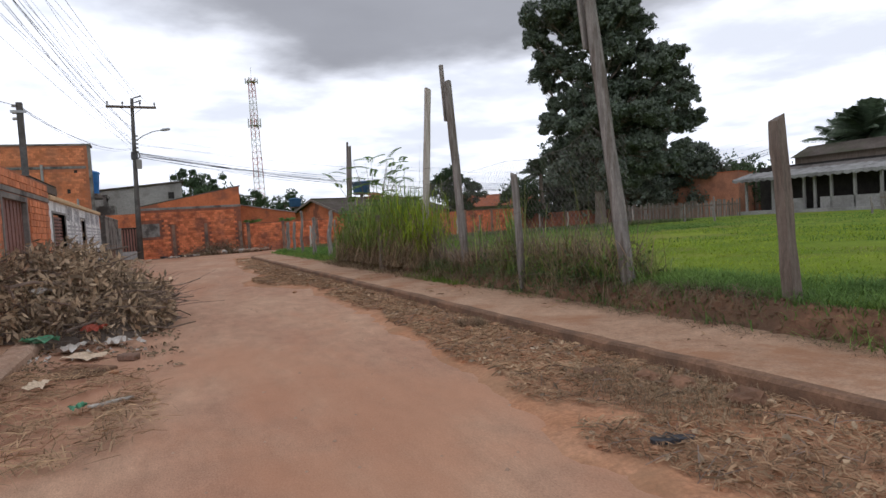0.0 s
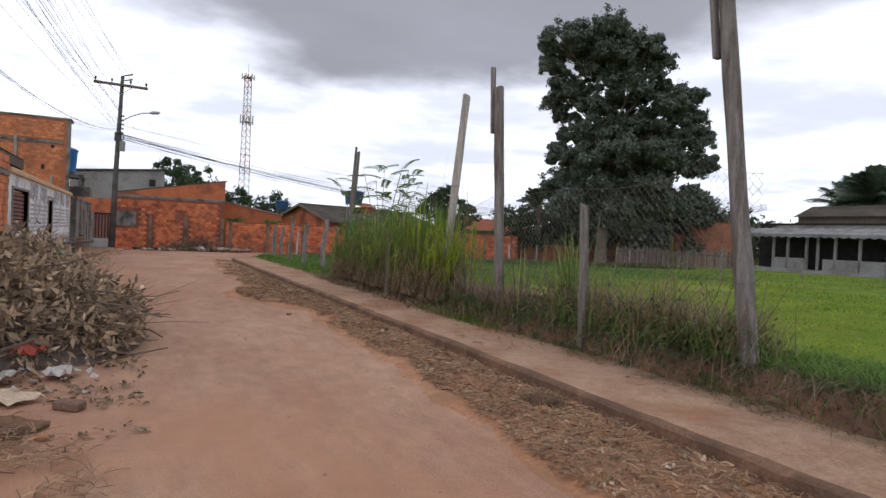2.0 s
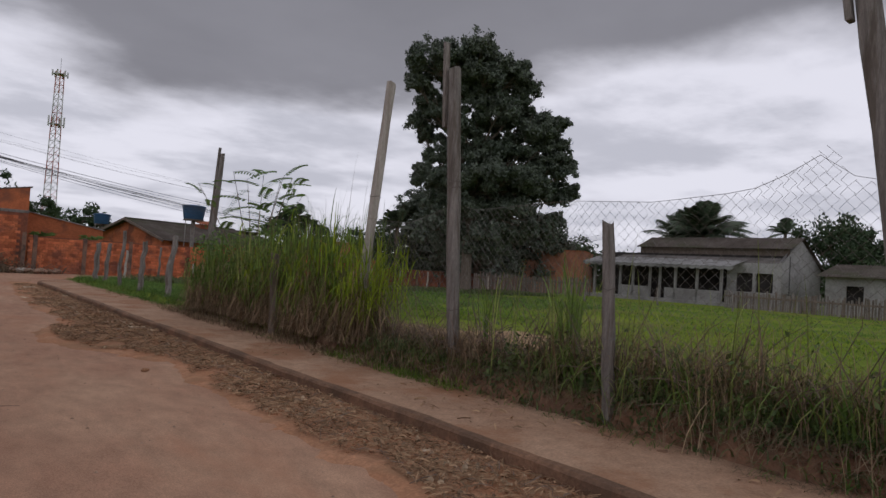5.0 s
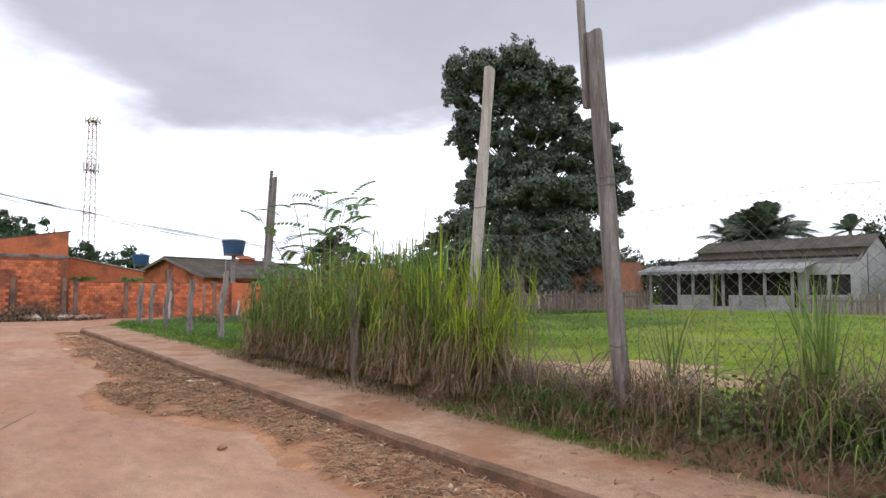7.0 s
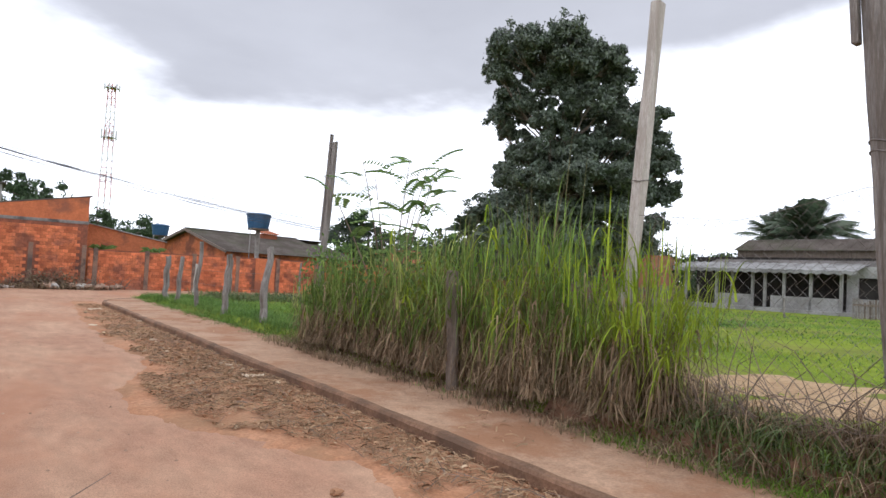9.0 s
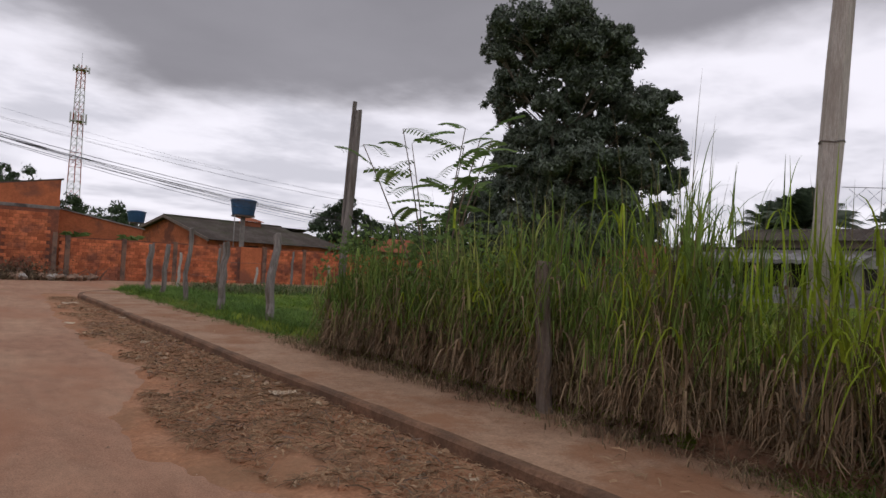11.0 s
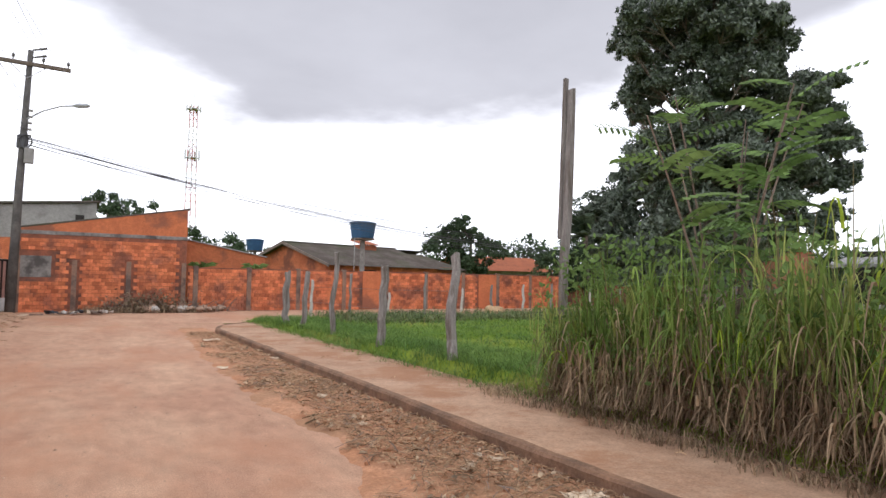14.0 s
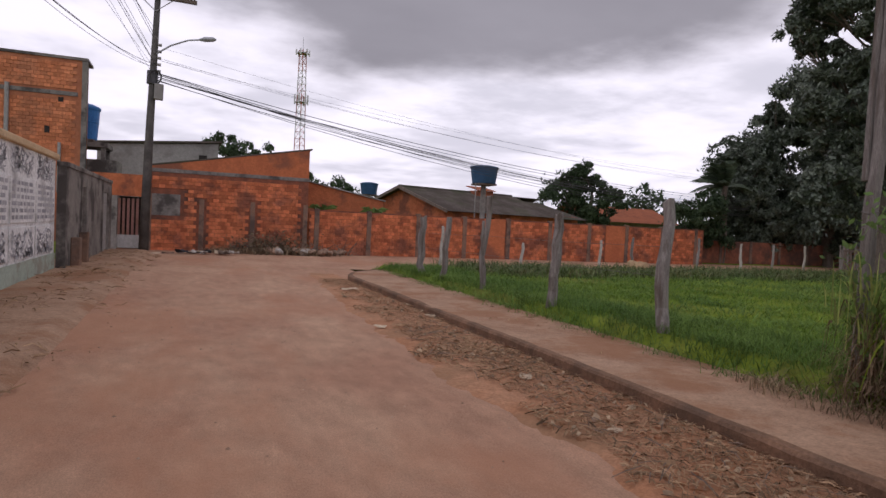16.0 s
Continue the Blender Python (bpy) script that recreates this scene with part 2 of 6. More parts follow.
LEAF_FAR = mat("far_tree_leaf", (0.045, 0.075, 0.035), (0.065, 0.10, 0.045), 0.4, 0.65, 0.0, 8, rnd=0.4, translucent=0.2)
LEAF.node_tree.nodes["Principled BSDF"].inputs["Specular IOR Level"].default_value = 0.5
PALMLEAF = mat("palm_frond", (0.07, 0.10, 0.06), (0.10, 0.135, 0.08), 0.6, 0.5, 0.0, 8, rnd=0.35, translucent=0.2)
GRASS_G = mat("fresh_grass_blade", (0.11, 0.20, 0.05), (0.19, 0.29, 0.07), 0.5, 0.7, 0.0, 8, (0.09, 0.15, 0.05), 0.6, 0.35, rnd=0.4, translucent=0.4)
GRASS_L = mat("lush_low_grass", (0.13, 0.225, 0.035), (0.19, 0.285, 0.045), 1.5, 0.7, 0.0, 8, rnd=0.4, translucent=0.4)
GRASS_Y = mat("yellow_green_blade", (0.20, 0.295, 0.024), (0.28, 0.345, 0.038), 0.9, 0.7, 0.0, 8, rnd=0.35, translucent=0.4)
CANE_G = mat("tall_cane_blade", (0.22, 0.26, 0.072), (0.34, 0.375, 0.12), 0.9, 0.6, 0.0, 8, rnd=0.45, translucent=0.45)
CANE_F = mat("fresh_cane_blade", (0.12, 0.20, 0.045), (0.21, 0.30, 0.075), 0.9, 0.6, 0.0, 8, rnd=0.45, translucent=0.45)
CANE_C = mat("cane_culm", (0.13, 0.13, 0.05), (0.19, 0.155, 0.08), 2.0, 0.7, 0.0, 8, rnd=0.4)
WEED_G = mat("dark_weed_leaf", (0.075, 0.115, 0.038), (0.13, 0.17, 0.055), 1.5, 0.65, 0.0, 8, (0.16, 0.13, 0.06), 0.6, 1.5, rnd=0.45, translucent=0.2)
WEED_D = mat("grey_brown_dead_weed", (0.20, 0.15, 0.09), (0.13, 0.095, 0.06), 1.2, 0.95, 0.0, 8, rnd=0.5)
CANE_D = mat("dry_cane_leaf", (0.34, 0.25, 0.155), (0.19, 0.13, 0.08), 1.2, 0.9, 0.0, 8, rnd=0.5, translucent=0.2)
CANE_B = mat("dark_dead_cane_leaf", (0.13, 0.085, 0.05), (0.20, 0.13, 0.075), 1.4, 0.95, 0.0, 8, rnd=0.5)
STRAW = mat("dry_straw", (0.38, 0.25, 0.145), (0.27, 0.165, 0.095), 1.5, 0.95, 0.0, 8, rnd=0.5)
WITHER = mat("withered_leaf", (0.50, 0.38, 0.25), (0.33, 0.24, 0.155), 1.4, 0.9, 0.0, 8, (0.13, 0.09, 0.065), 0.5, 3.0, rnd=0.55, translucent=0.15)
TWIG = mat("dead_branch", (0.15, 0.11, 0.085), (0.22, 0.165, 0.13), 3.0, 0.95, 0.4, 20, rnd=0.3)
SHRUB = mat("light_shrub_leaf", (0.12, 0.20, 0.06), (0.17, 0.25, 0.08), 1.2, 0.6, 0.0, 8, rnd=0.3, translucent=0.4)
PAPER = mat("sun_bleached_cardboard", (0.62, 0.50, 0.36), (0.54, 0.42, 0.30), 5.0, 0.9, 0.2, 40)
TRASH = mat("crumpled_white_plastic", (0.55, 0.51, 0.46), (0.40, 0.36, 0.31), 6.0, 0.6, 0.3, 40)
GREENBAG = mat("green_plastic_bag", (0.08, 0.30, 0.16), (0.10, 0.24, 0.14), 5.0, 0.5, 0.2, 40)
REDBAG = mat("faded_red_plastic", (0.45, 0.10, 0.06), (0.36, 0.09, 0.06), 5.0, 0.5, 0.2, 40)
RUBBER = mat("black_rubber", (0.035, 0.035, 0.04), (0.055, 0.055, 0.06), 8.0, 0.7, 0.2, 40)
STONE = mat("clay_stained_stone", (0.34, 0.22, 0.15), (0.42, 0.29, 0.21), 4.0, 0.95, 0.6, 25, rnd=0.2)
MOUND = mat("yellow_earth_mound", (0.34, 0.22, 0.12), (0.42, 0.29, 0.16), 2.0, 0.97, 0.8, 16)
SALMON = mat("faded_salmon_brick", (0.46, 0.21, 0.125), (0.39, 0.17, 0.10), 1.2, 0.92, 0.5, 30, (0.25, 0.13, 0.09), 0.6, 0.6)


# ---- mesh helpers ----
class Shape:
    """Collects vertices and faces for one mesh."""

    def __init__(self):
        self.v, self.f = [], []

    def add(self, verts, faces):
        k = len(self.v)
        self.v += [tuple(p) for p in verts]
        self.f += [tuple(i + k for i in q) for q in faces]
        return self

    def box(self, x0, y0, z0, x1, y1, z1, m=None, c=0.0):
        """A box, its edges chamfered by c."""
        if c:
            pts, idx = [], {}
            for sx in (0, 1):
                for sy in (0, 1):
                    for sz in (0, 1):
                        p = (x1 if sx else x0, y1 if sy else y0, z1 if sz else z0)
                        for a in range(3):
                            q = [p[i] + (c if not (sx, sy, sz)[i] else -c) * (i != a) for i in range(3)]
                            idx[(sx, sy, sz, a)] = len(pts)
                            pts.append(tuple(q))
            faces = []
            for a in range(3):
                o = [i for i in range(3) if i != a]
                for s in (0, 1):
                    quad = []
                    for t in ((0, 0), (1, 0), (1, 1), (0, 1)):
                        k = [0, 0, 0]
                        k[a], k[o[0]], k[o[1]] = s, t[0], t[1]
                        quad.append(idx[(*k, a)])
                    faces.append(quad)
                # edge along axis a
                for t in ((0, 0), (1, 0), (1, 1), (0, 1)):
                    k0, k1 = [0, 0, 0], [0, 0, 0]
                    k0[a], k0[o[0]], k0[o[1]] = 0, t[0], t[1]
                    k1[a], k1[o[0]], k1[o[1]] = 1, t[0], t[1]
                    faces.append([idx[(*k0, o[0])], idx[(*k0, o[1])], idx[(*k1, o[1])], idx[(*k1, o[0])]])
            for sx in (0, 1):
                for sy in (0, 1):
                    for sz in (0, 1):
                        faces.append([idx[(sx, sy, sz, a)] for a in range(3)])
        else:
            pts = [(x0, y0, z0), (x1, y0, z0), (x1, y1, z0), (x0, y1, z0), (x0, y0, z1), (x1, y0, z1), (x1, y1, z1), (x0, y1, z1)]
            faces = [(0, 3, 2, 1), (4, 5, 6, 7), (0, 1, 5, 4), (1, 2, 6, 5), (2, 3, 7, 6), (3, 0, 4, 7)]
        if m is not None:
            pts = [m @ Vector(p) for p in pts]
        return self.add(pts, faces)

    def tube(self, pts, radii, sides=6, cap=True):
        """A tube along points, each with its own radius."""
        pts = [Vector(p) for p in pts]
        if not hasattr(radii, "__len__"):
            radii = [radii] * len(pts)
        rings = []
        side = None
        for i, p in enumerate(pts):
            d = (pts[min(i + 1, len(pts) - 1)] - pts[max(i - 1, 0)]).normalized()
            if side is None:
                side = d.orthogonal().normalized()
            side = (side - d * side.dot(d)).normalized()
            other = d.cross(side)
            rings.append([p + radii[i] * (math.cos(a) * side + math.sin(a) * other) for a in [2 * math.pi * k / sides for k in range(sides)]])
        faces = []
        for i in range(len(rings) - 1):
            for k in range(sides):
                faces.append((i * sides + k, i * sides + (k + 1) % sides, (i + 1) * sides + (k + 1) % sides, (i + 1) * sides + k))
        if cap:
            faces += [tuple(range(sides))[::-1], tuple((len(rings) - 1) * sides + k for k in range(sides))]
        return self.add([p for r in rings for p in r], faces)

    def mesh(self, name, material, smooth=False):
        me = bpy.data.meshes.new(name)
        me.from_pydata(self.v, [], self.f)
        me.materials.append(material)
        if smooth:
            me.polygons.foreach_set("use_smooth", [True] * len(me.polygons))
        me.update()
        bm = bmesh.new()
        bm.from_mesh(me)
        if len(bm.faces) < 6000:
            bmesh.ops.recalc_face_normals(bm, faces=bm.faces)
            bm.to_mesh(me)
        bm.free()
        return me


def thing(name, at, label, category, group="", kind=""):
    """An Empty at the base of a thing, which holds its parts."""
    ob = new(name)
    ob.location = at
    ob.empty_display_size = 0.1
    return tagged(ob, label, category, group, kind)


def part(name, shape, material, parent, label="", smooth=False, kind=""):
    """One mesh under a thing (or under a part of one), in the thing's own space."""
    ob = new(name, shape.mesh(name, material, smooth))
    ob.parent = parent
    return tagged(ob, label, kind=kind)


def single(name, shape, material, at, label, category, group="", kind="", smooth=False, rot=(0, 0, 0)):
    ob = new(name, shape.mesh(name, material, smooth))
    ob.matrix_world = pose(*at, *rot)
    return tagged(ob, label, category, group, kind)


def raw(name, verts, faces, material, parent=None, label="", category="", kind="", smooth=False):
    """A mesh from numpy arrays, for blades and leaves."""
    me = bpy.data.meshes.new(name)
    me.from_pydata(verts.tolist(), [], faces.tolist())
    me.materials.append(material)
    if smooth:
        me.polygons.foreach_set("use_smooth", [True] * len(me.polygons))
    ob = new(name, me)
    ob.parent = parent
    return tagged(ob, label, category, kind=kind)


def blade_arrays(rng, base, height, width, lean, segs=3, droop=0.35, az=None):
    """Tapering, arching strips. base: n x 3; height, lean: n."""
    n = len(base)
    az = rng.uniform(0, 2 * np.pi, n) if az is None else az
    out = np.stack([np.cos(az), np.sin(az), np.zeros(n)], 1)
    side = np.stack([-np.sin(az), np.cos(az), np.zeros(n)], 1)
    verts = []
    for k in range(segs + 1):
        t = k / segs
        c = base + out * (lean * (t ** 1.6))[:, None]
        c[:, 2] += height * (t - droop * t ** 3 * np.minimum(1.0, lean / np.maximum(height, 1e-3) + 0.15))
        w = (width * (1 - 0.92 * t ** 1.5) * 0.5)[:, None]
        verts += [c - side * w, c + side * w]
    v = np.stack(verts, 1).reshape(-1, 3)
    per = 2 * (segs + 1)
    f = np.array([[2 * k, 2 * k + 1, 2 * k + 3, 2 * k + 2] for k in range(segs)])
    return v, (np.arange(n)[:, None, None] * per + f[None]).reshape(-1, 4)


def leaf_arrays(rng, centre, normal, size, ratio=0.42):
    """Folded leaf quads (two triangles' worth each) about given centres."""
    n = len(centre)
    d = rng.normal(size=(n, 3))
    d[:, 2] -= 0.6
    d /= np.linalg.norm(d, axis=1)[:, None]
    s = np.cross(d, normal + rng.normal(scale=0.5, size=(n, 3)))
    s /= np.maximum(np.linalg.norm(s, axis=1), 1e-6)[:, None]
    L = size[:, None] * 0.5
    v = np.stack([centre - d * L, centre + s * L * ratio, centre + d * L, centre - s * L * ratio], 1).reshape(-1, 3)
    return v, np.arange(4 * n).reshape(-1, 4)


def bump_at(x, y, s=1.0):
    return noise.noise(Vector((x * s, y * s, 3.1)))


# ---- ground, road, pavement ----
def bank_height(y):
    """Height of the field's edge above the road: an earth bank that dies away up the road."""
    return float(np.interp(y, [-6, 2, 5, 7.3, 10, 14, 22, 40], [0.42, 0.42, 0.43, 0.42, 0.39, 0.34, 0.32, 0.2]))


def ground_height(x, y):
    if x < -7.5:
        return 0.1
    if x < 1.4 and y < 60:
        return -0.12
    if y > 36.5 + 0.12 * (x - 2):
        return -0.12 if y < 47 else 0.05
    b = bank_height(y)
    k = min(1.0, max(0.0, (x - 1.62) / 0.22))
    return 0.1 + (b - 0.1) * k * k * (3 - 2 * k) + 0.04 * bump_at(x, y, 0.7) * k


def axis(stops):
    out = []
    for (a, step), (b, _) in zip(stops, stops[1:]):
        out += list(np.arange(a, b - 1e-6, step))
    return out + [stops[-1][0]]


def sheet(name, xs, ys, height, material, label, category, kind="structure", keep=None):
    verts = [(x, y, height(x, y)) for y in ys for x in xs]
    nx = len(xs)
    faces = []
    for j in range(len(ys) - 1):
        for i in range(nx - 1):
            if keep is None or keep(0.5 * (xs[i] + xs[i + 1]), 0.5 * (ys[j] + ys[j + 1])):
                faces.append((j * nx + i, j * nx + i + 1, (j + 1) * nx + i + 1, (j + 1) * nx + i))
    me = bpy.data.meshes.new(name)
    me.from_pydata(verts, [], faces)
    me.materials.append(material)
    me.polygons.foreach_set("use_smooth", [True] * len(me.polygons))
    return tagged(new(name, me), label, category, kind=kind)


gx = axis([(-2500, 600), (-100, 20), (-20, 4), (-8, 0.5), (-7, 2.0), (1.0, 0.12), (3.4, 0.6), (12, 2), (60, 20), (100, 600), (2500, 1)])
gy = axis([(-2500, 600), (-100, 20), (-20, 4), (-6, 0.3), (14, 0.6), (30, 1.0), (60, 5), (100, 600), (2500, 1)])
sheet("ground", gx, gy, ground_height, FIELD, "short bright green turf with bare patches", "ground")

# bank of bare earth between pavement and turf
bx = axis([(1.15, 0.035), (1.82, 1)])


def bank_surface(x, y):
    k = min(1.0, max(0.0, (x - 1.45 - 0.10 * bump_at(0.7, y, 1.4) - 0.05 * bump_at(x, y, 5.0)) / 0.22))
    return 0.13 + (bank_height(y) - 0.11) * k * k * (3 - 2 * k) + 0.06 * bump_at(x, y, 2.2) * k + 0.035 * bump_at(x, y, 7)


sheet("earth_bank", bx, axis([(-8, 0.1), (12, 0.3), (13.5, 1)]), bank_surface, BANK, "crumbling red earth bank with roots beside the pavement", "bank")


def road_height(x, y):
    z = 0.012 * bump_at(x, y, 0.6) + 0.008 * bump_at(x, y, 2.0)
    if y < 35:
        z += 0.03 * math.exp(-((x + 0.9) / 0.6) ** 2) * (0.6 + bump_at(x, y, 0.9))
        if x < -4.6:
            z += min(0.06, (-4.6 - x) * 0.06)
    return z


rx_ = axis([(-9, 0.4), (-1.8, 0.12), (0.1, 0.4), (1.0, 1)])
sheet("road", rx_, axis([(-25, 1.0), (-4, 0.25), (34, 0.4), (37, 1)]), road_height, DIRT, "packed reddish dirt road", "road")
sheet("side_street", axis([(-9, 0.8), (60, 1)]), axis([(37, 0.4), (46.4, 1)]), lambda x, y: road_height(x, y) + 0.002, DIRT, "packed dirt side street along a brick wall", "road")


def kerb_line(s):
    """Point and heading on the kerb's face: straight up the road, then round the corner."""
    if s < 32.5:
        return 0.02 * math.sin(s * 0.9) + 0.02 * bump_at(s, 4, 0.5), s, 0.0
    r, a = 3.6, min((s - 32.5) / 3.6, 1.45)
    x, y = r - r * math.cos(a), 32.5 + r * math.sin(a)
    over = max(0.0, s - 32.5 - 1.45 * r)
    return x + over * math.sin(a), y + over * math.cos(a), a


kerb = thing("kerb", (0, 0, 0), "low concrete kerb stained with red dirt", "kerb", kind="structure")
s = -8.0
while s < 58:
    step = random.uniform(0.9, 1.1)
    sh = Shape()
    rows = 4
    prof = [(-0.01, -0.06), (0.0, 0.125), (0.025, 0.15), (0.11, 0.153), (0.15, 0.12)]
    pts = []
    for k in range(rows + 1):
        x, y, a = kerb_line(s + 0.001 + (step - 0.002) * k / rows)
        for p, z in prof:
            w = 0.012 * bump_at(y + p, x + z * 9, 2.5)
            pts.append((x + (p + w) * math.cos(a), y - (p + w) * math.sin(a), z + (w if z > 0 else 0)))
    m = len(prof)
    fs = [(k * m + i, k * m + i + 1, (k + 1) * m + i + 1, (k + 1) * m + i) for k in range(rows) for i in range(m - 1)]
    fs += [tuple(range(m)), tuple(rows * m + i for i in range(m))[::-1]]
    part("kerb_stone", sh.add(pts, fs), KERB, kerb, smooth=False)
    s += step

pv, pf, cols = [], [], 9
ss = np.arange(-10, 58.1, 0.4)
for j, s in enumerate(ss):
    x, y, a = kerb_line(float(s))
    for i in range(cols):
        w = 0.045 + 1.56 * i / (cols - 1)
        wx, wy = x + w * math.cos(a), y - w * math.sin(a)
        pv.append((wx, wy, 0.142 + 0.012 * bump_at(wx, wy, 1.1) + 0.01 * bump_at(wx, wy, 3.0) + 0.012 * i / cols))
for j in range(len(ss) - 1):
    for i in range(cols - 1):
        pf.append((j * cols + i, j * cols + i + 1, (j + 1) * cols + i + 1, (j + 1) * cols + i))
me = bpy.data.meshes.new("pavement")
me.from_pydata(pv, [], pf)
me.materials.append(PAVE)
me.polygons.foreach_set("use_smooth", [True] * len(me.polygons))
tagged(new("pavement", me), "concrete pavement covered with reddish dust", "pavement", kind="structure")

sheet("left_pavement", axis([(-7.0, 0.25), (-5.5, 0.1), (-5.2, 1)]), axis([(19, 0.4), (43.5, 1)]),
      lambda x, y: min(0.13, max(-0.03, (-5.2 - x) * 0.5)) + 0.03 * bump_at(x, y, 1.3) + 0.012 * bump_at(x, y, 4), PAVE, "rough dirt pavement along house fronts", "pavement")


def gutter_width(y):
    """How far the loose dirt reaches out from the kerb."""
    return float(np.interp(y, [-4, 1.8, 4.1, 5.6, 9, 12.2, 13.3, 14.4, 15.9, 17.4, 18.7, 20, 22, 27.5, 31.5, 36], [2.0, 1.75, 1.38, 1.3, 1.16, 1.1, 0.95, 1.5, 2.15, 2.05, 1.55, 1.3, 1.45, 1.27, 0.95, 0.65])) + 0.12 * bump_at(0.3, y, 1.7) + 0.06 * bump_at(1.3, y, 5.0)


sheet("gutter_dirt", axis([(-2.5, 0.06), (0.02, 1)]), axis([(-6, 0.15), (35, 1)]),
      lambda x, y: road_height(x, y) - 0.02 + 0.042 * max(0.0, min(1.0, (x + gutter_width(y)) * 5 + 0.4 + 0.5 * bump_at(x, y, 6))) + 0.012 * bump_at(x, y, 4) + 0.008 * bump_at(x, y, 11),
      GUTTER, "loose red dirt gathered along the kerb", "dirt")
sheet("bare_earth_patch", axis([(2.2, 0.2), (8.0, 1)]), axis([(9.4, 0.2), (16.2, 1)]),
      lambda x, y: ground_height(x, y) + 0.05 * max(-1.2, 0.7 - ((x - 4.9) / 2.1) ** 2 - ((y - 12.7) / 2.5) ** 2 + 0.9 * bump_at(x, y, 1.0) + 0.5 * bump_at(x, y, 2.6)) - 0.012,
      MOUND, "bare sandy earth patch in the field", "bare earth")


# ---- walls and buildings ----
def holed_wall(sh, along, a0, a1, c0, c1, z0, z1, holes=()):
    """Boxes that make a wall with openings. along: 'x' or 'y'; a: its run, c: its thickness. holes: (a, b, za, zb)."""
    def put(a, b, za, zb):
        if b - a > 1e-3 and zb - za > 1e-3:
            sh.box(*((a, c0, za, b, c1, zb) if along == "x" else (c0, a, za, c1, b, zb)))
    at = a0
    for a, b, za, zb in sorted(holes):
        put(at, a, z0, z1)
        put(a, b, z0, za)
        put(a, b, zb, z1)
        at = b
    put(at, a1, z0, z1)
    return sh


BW, BH, BJ = 0.25, 0.165, 0.010
brick_meshes = {}


def brick_mesh(along, material):
    if (along, material) not in brick_meshes:
        sh = Shape()
        w, d, h = (BW - BJ) / 2, 0.022, (BH - BJ) / 2
        sh.box(*((-w, -d, -h, w, d, h) if along == "x" else (-d, -w, -h, d, w, h)), c=0.008)
        brick_meshes[along, material] = sh.mesh("brick", material)
    return brick_meshes[along, material]


def lay_bricks(parent, along, a0, a1, face, z0, top, holes=(), singles=300, stretch=(-1e9, 1e9), material=BRICK):
    """Bricks on a wall's face: those of a stretch as parts, the rest as one joined part. top: a height or a function of the run."""
    rest = Shape()
    made = 0
    row = 0
    z = z0
    rng = random.Random(int(a0 * 10) + 7)
    src = brick_mesh(along, material)
    bv = [tuple(v.co) for v in src.vertices]
    bf = [tuple(p.vertices) for p in src.polygons]
    ceil_ = top if callable(top) else (lambda a: top)
    while z < 8.6:
        a = a0 + (0.5 * BW if row % 2 == 0 else 0.02)
        while a + BW / 2 < a1:
            zc = z + BH / 2
            if zc + BH / 2 < ceil_(a) and not any(h[0] - BW / 2 < a < h[1] + BW / 2 and h[2] - BH / 2 < zc < h[3] + BH / 2 for h in holes):
                off = rng.uniform(-0.008, 0.006)
                p = (a, face + off, zc) if along == "x" else (face + off, a, zc)
                if made < singles and stretch[0] < a < stretch[1]:
                    ob = new("brick", src)
                    ob.parent, ob.location = parent, p
                    made += 1
                else:
                    rest.add([(v[0] + p[0], v[1] + p[1], v[2] + p[2]) for v in bv], bf)
            a += BW
        z += BH
        row += 1
    if rest.v:
        part("brickwork", rest, material, parent, kind="stuff")


later = []      # wall bricks are laid last

# garage front, near on the left
LX = -6.95
g = thing("garage_front", (LX, 0, 0), "orange brick garage front with a dark red steel door", "building", kind="structure")
g_hole = [(13.4, 15.9, 0.1, 2.5)]
part("wall", holed_wall(Shape(), "y", 6.0, 19.1, -0.2, 0.0, 0, 2.62, g_hole), MORTAR_NEW, g)
part("parapet", Shape().box(-0.2, 6.0, 2.74, -0.0, 19.1, 3.12), MORTAR_NEW, g)
part("lintel_beam", Shape().box(-0.22, 6.0, 2.62, 0.03, 19.1, 2.74, c=0.01), CONC, g, "stained concrete beam")
d = Shape()
for k in range(14):
    a = 13.42 + k * 0.177
    d.box(-0.14, a, 0.1, -0.11 + 0.02 * (k % 2), a + 0.175, 2.48)
part("garage_body", Shape().box(-5.0, 6.0, 0, -4.85, 19.1, 2.6).box(-4.85, 6.0, 0, -0.2, 6.15, 2.6).box(-4.85, 18.95, 0, -0.2, 19.1, 2.6).box(-5.0, 6.0, 2.6, -0.24, 19.1, 2.72), RENDERED, g, "plain rendered back walls and flat roof")
gd = part("garage_door", d, RUST, g, "dark red sheet steel garage door")
part("door_frame", Shape().box(-0.16, 13.3, 0.1, 0.02, 13.42, 2.6).box(-0.16, 15.88, 0.1, 0.02, 16.0, 2.6).box(-0.16, 13.42, 2.48, 0.02, 15.88, 2.6), CONC, g)
part("meter_box", Shape().box(0.024, 12.0, 1.45, 0.09, 12.3, 1.9, c=0.01), PALECONC, g, "pale grey meter box")
later.append((g, "y", 6.0, 19.1, 0.012, 0.1, lambda a: 2.6, [(13.2, 16.1, 0, 2.7)], 300, (11.5, 19.2), BRICK_NEW))
later.append((g, "y", 6.0, 19.1, 0.012, 2.75, lambda a: 3.12, [], 0, (0, 0), BRICK_NEW))
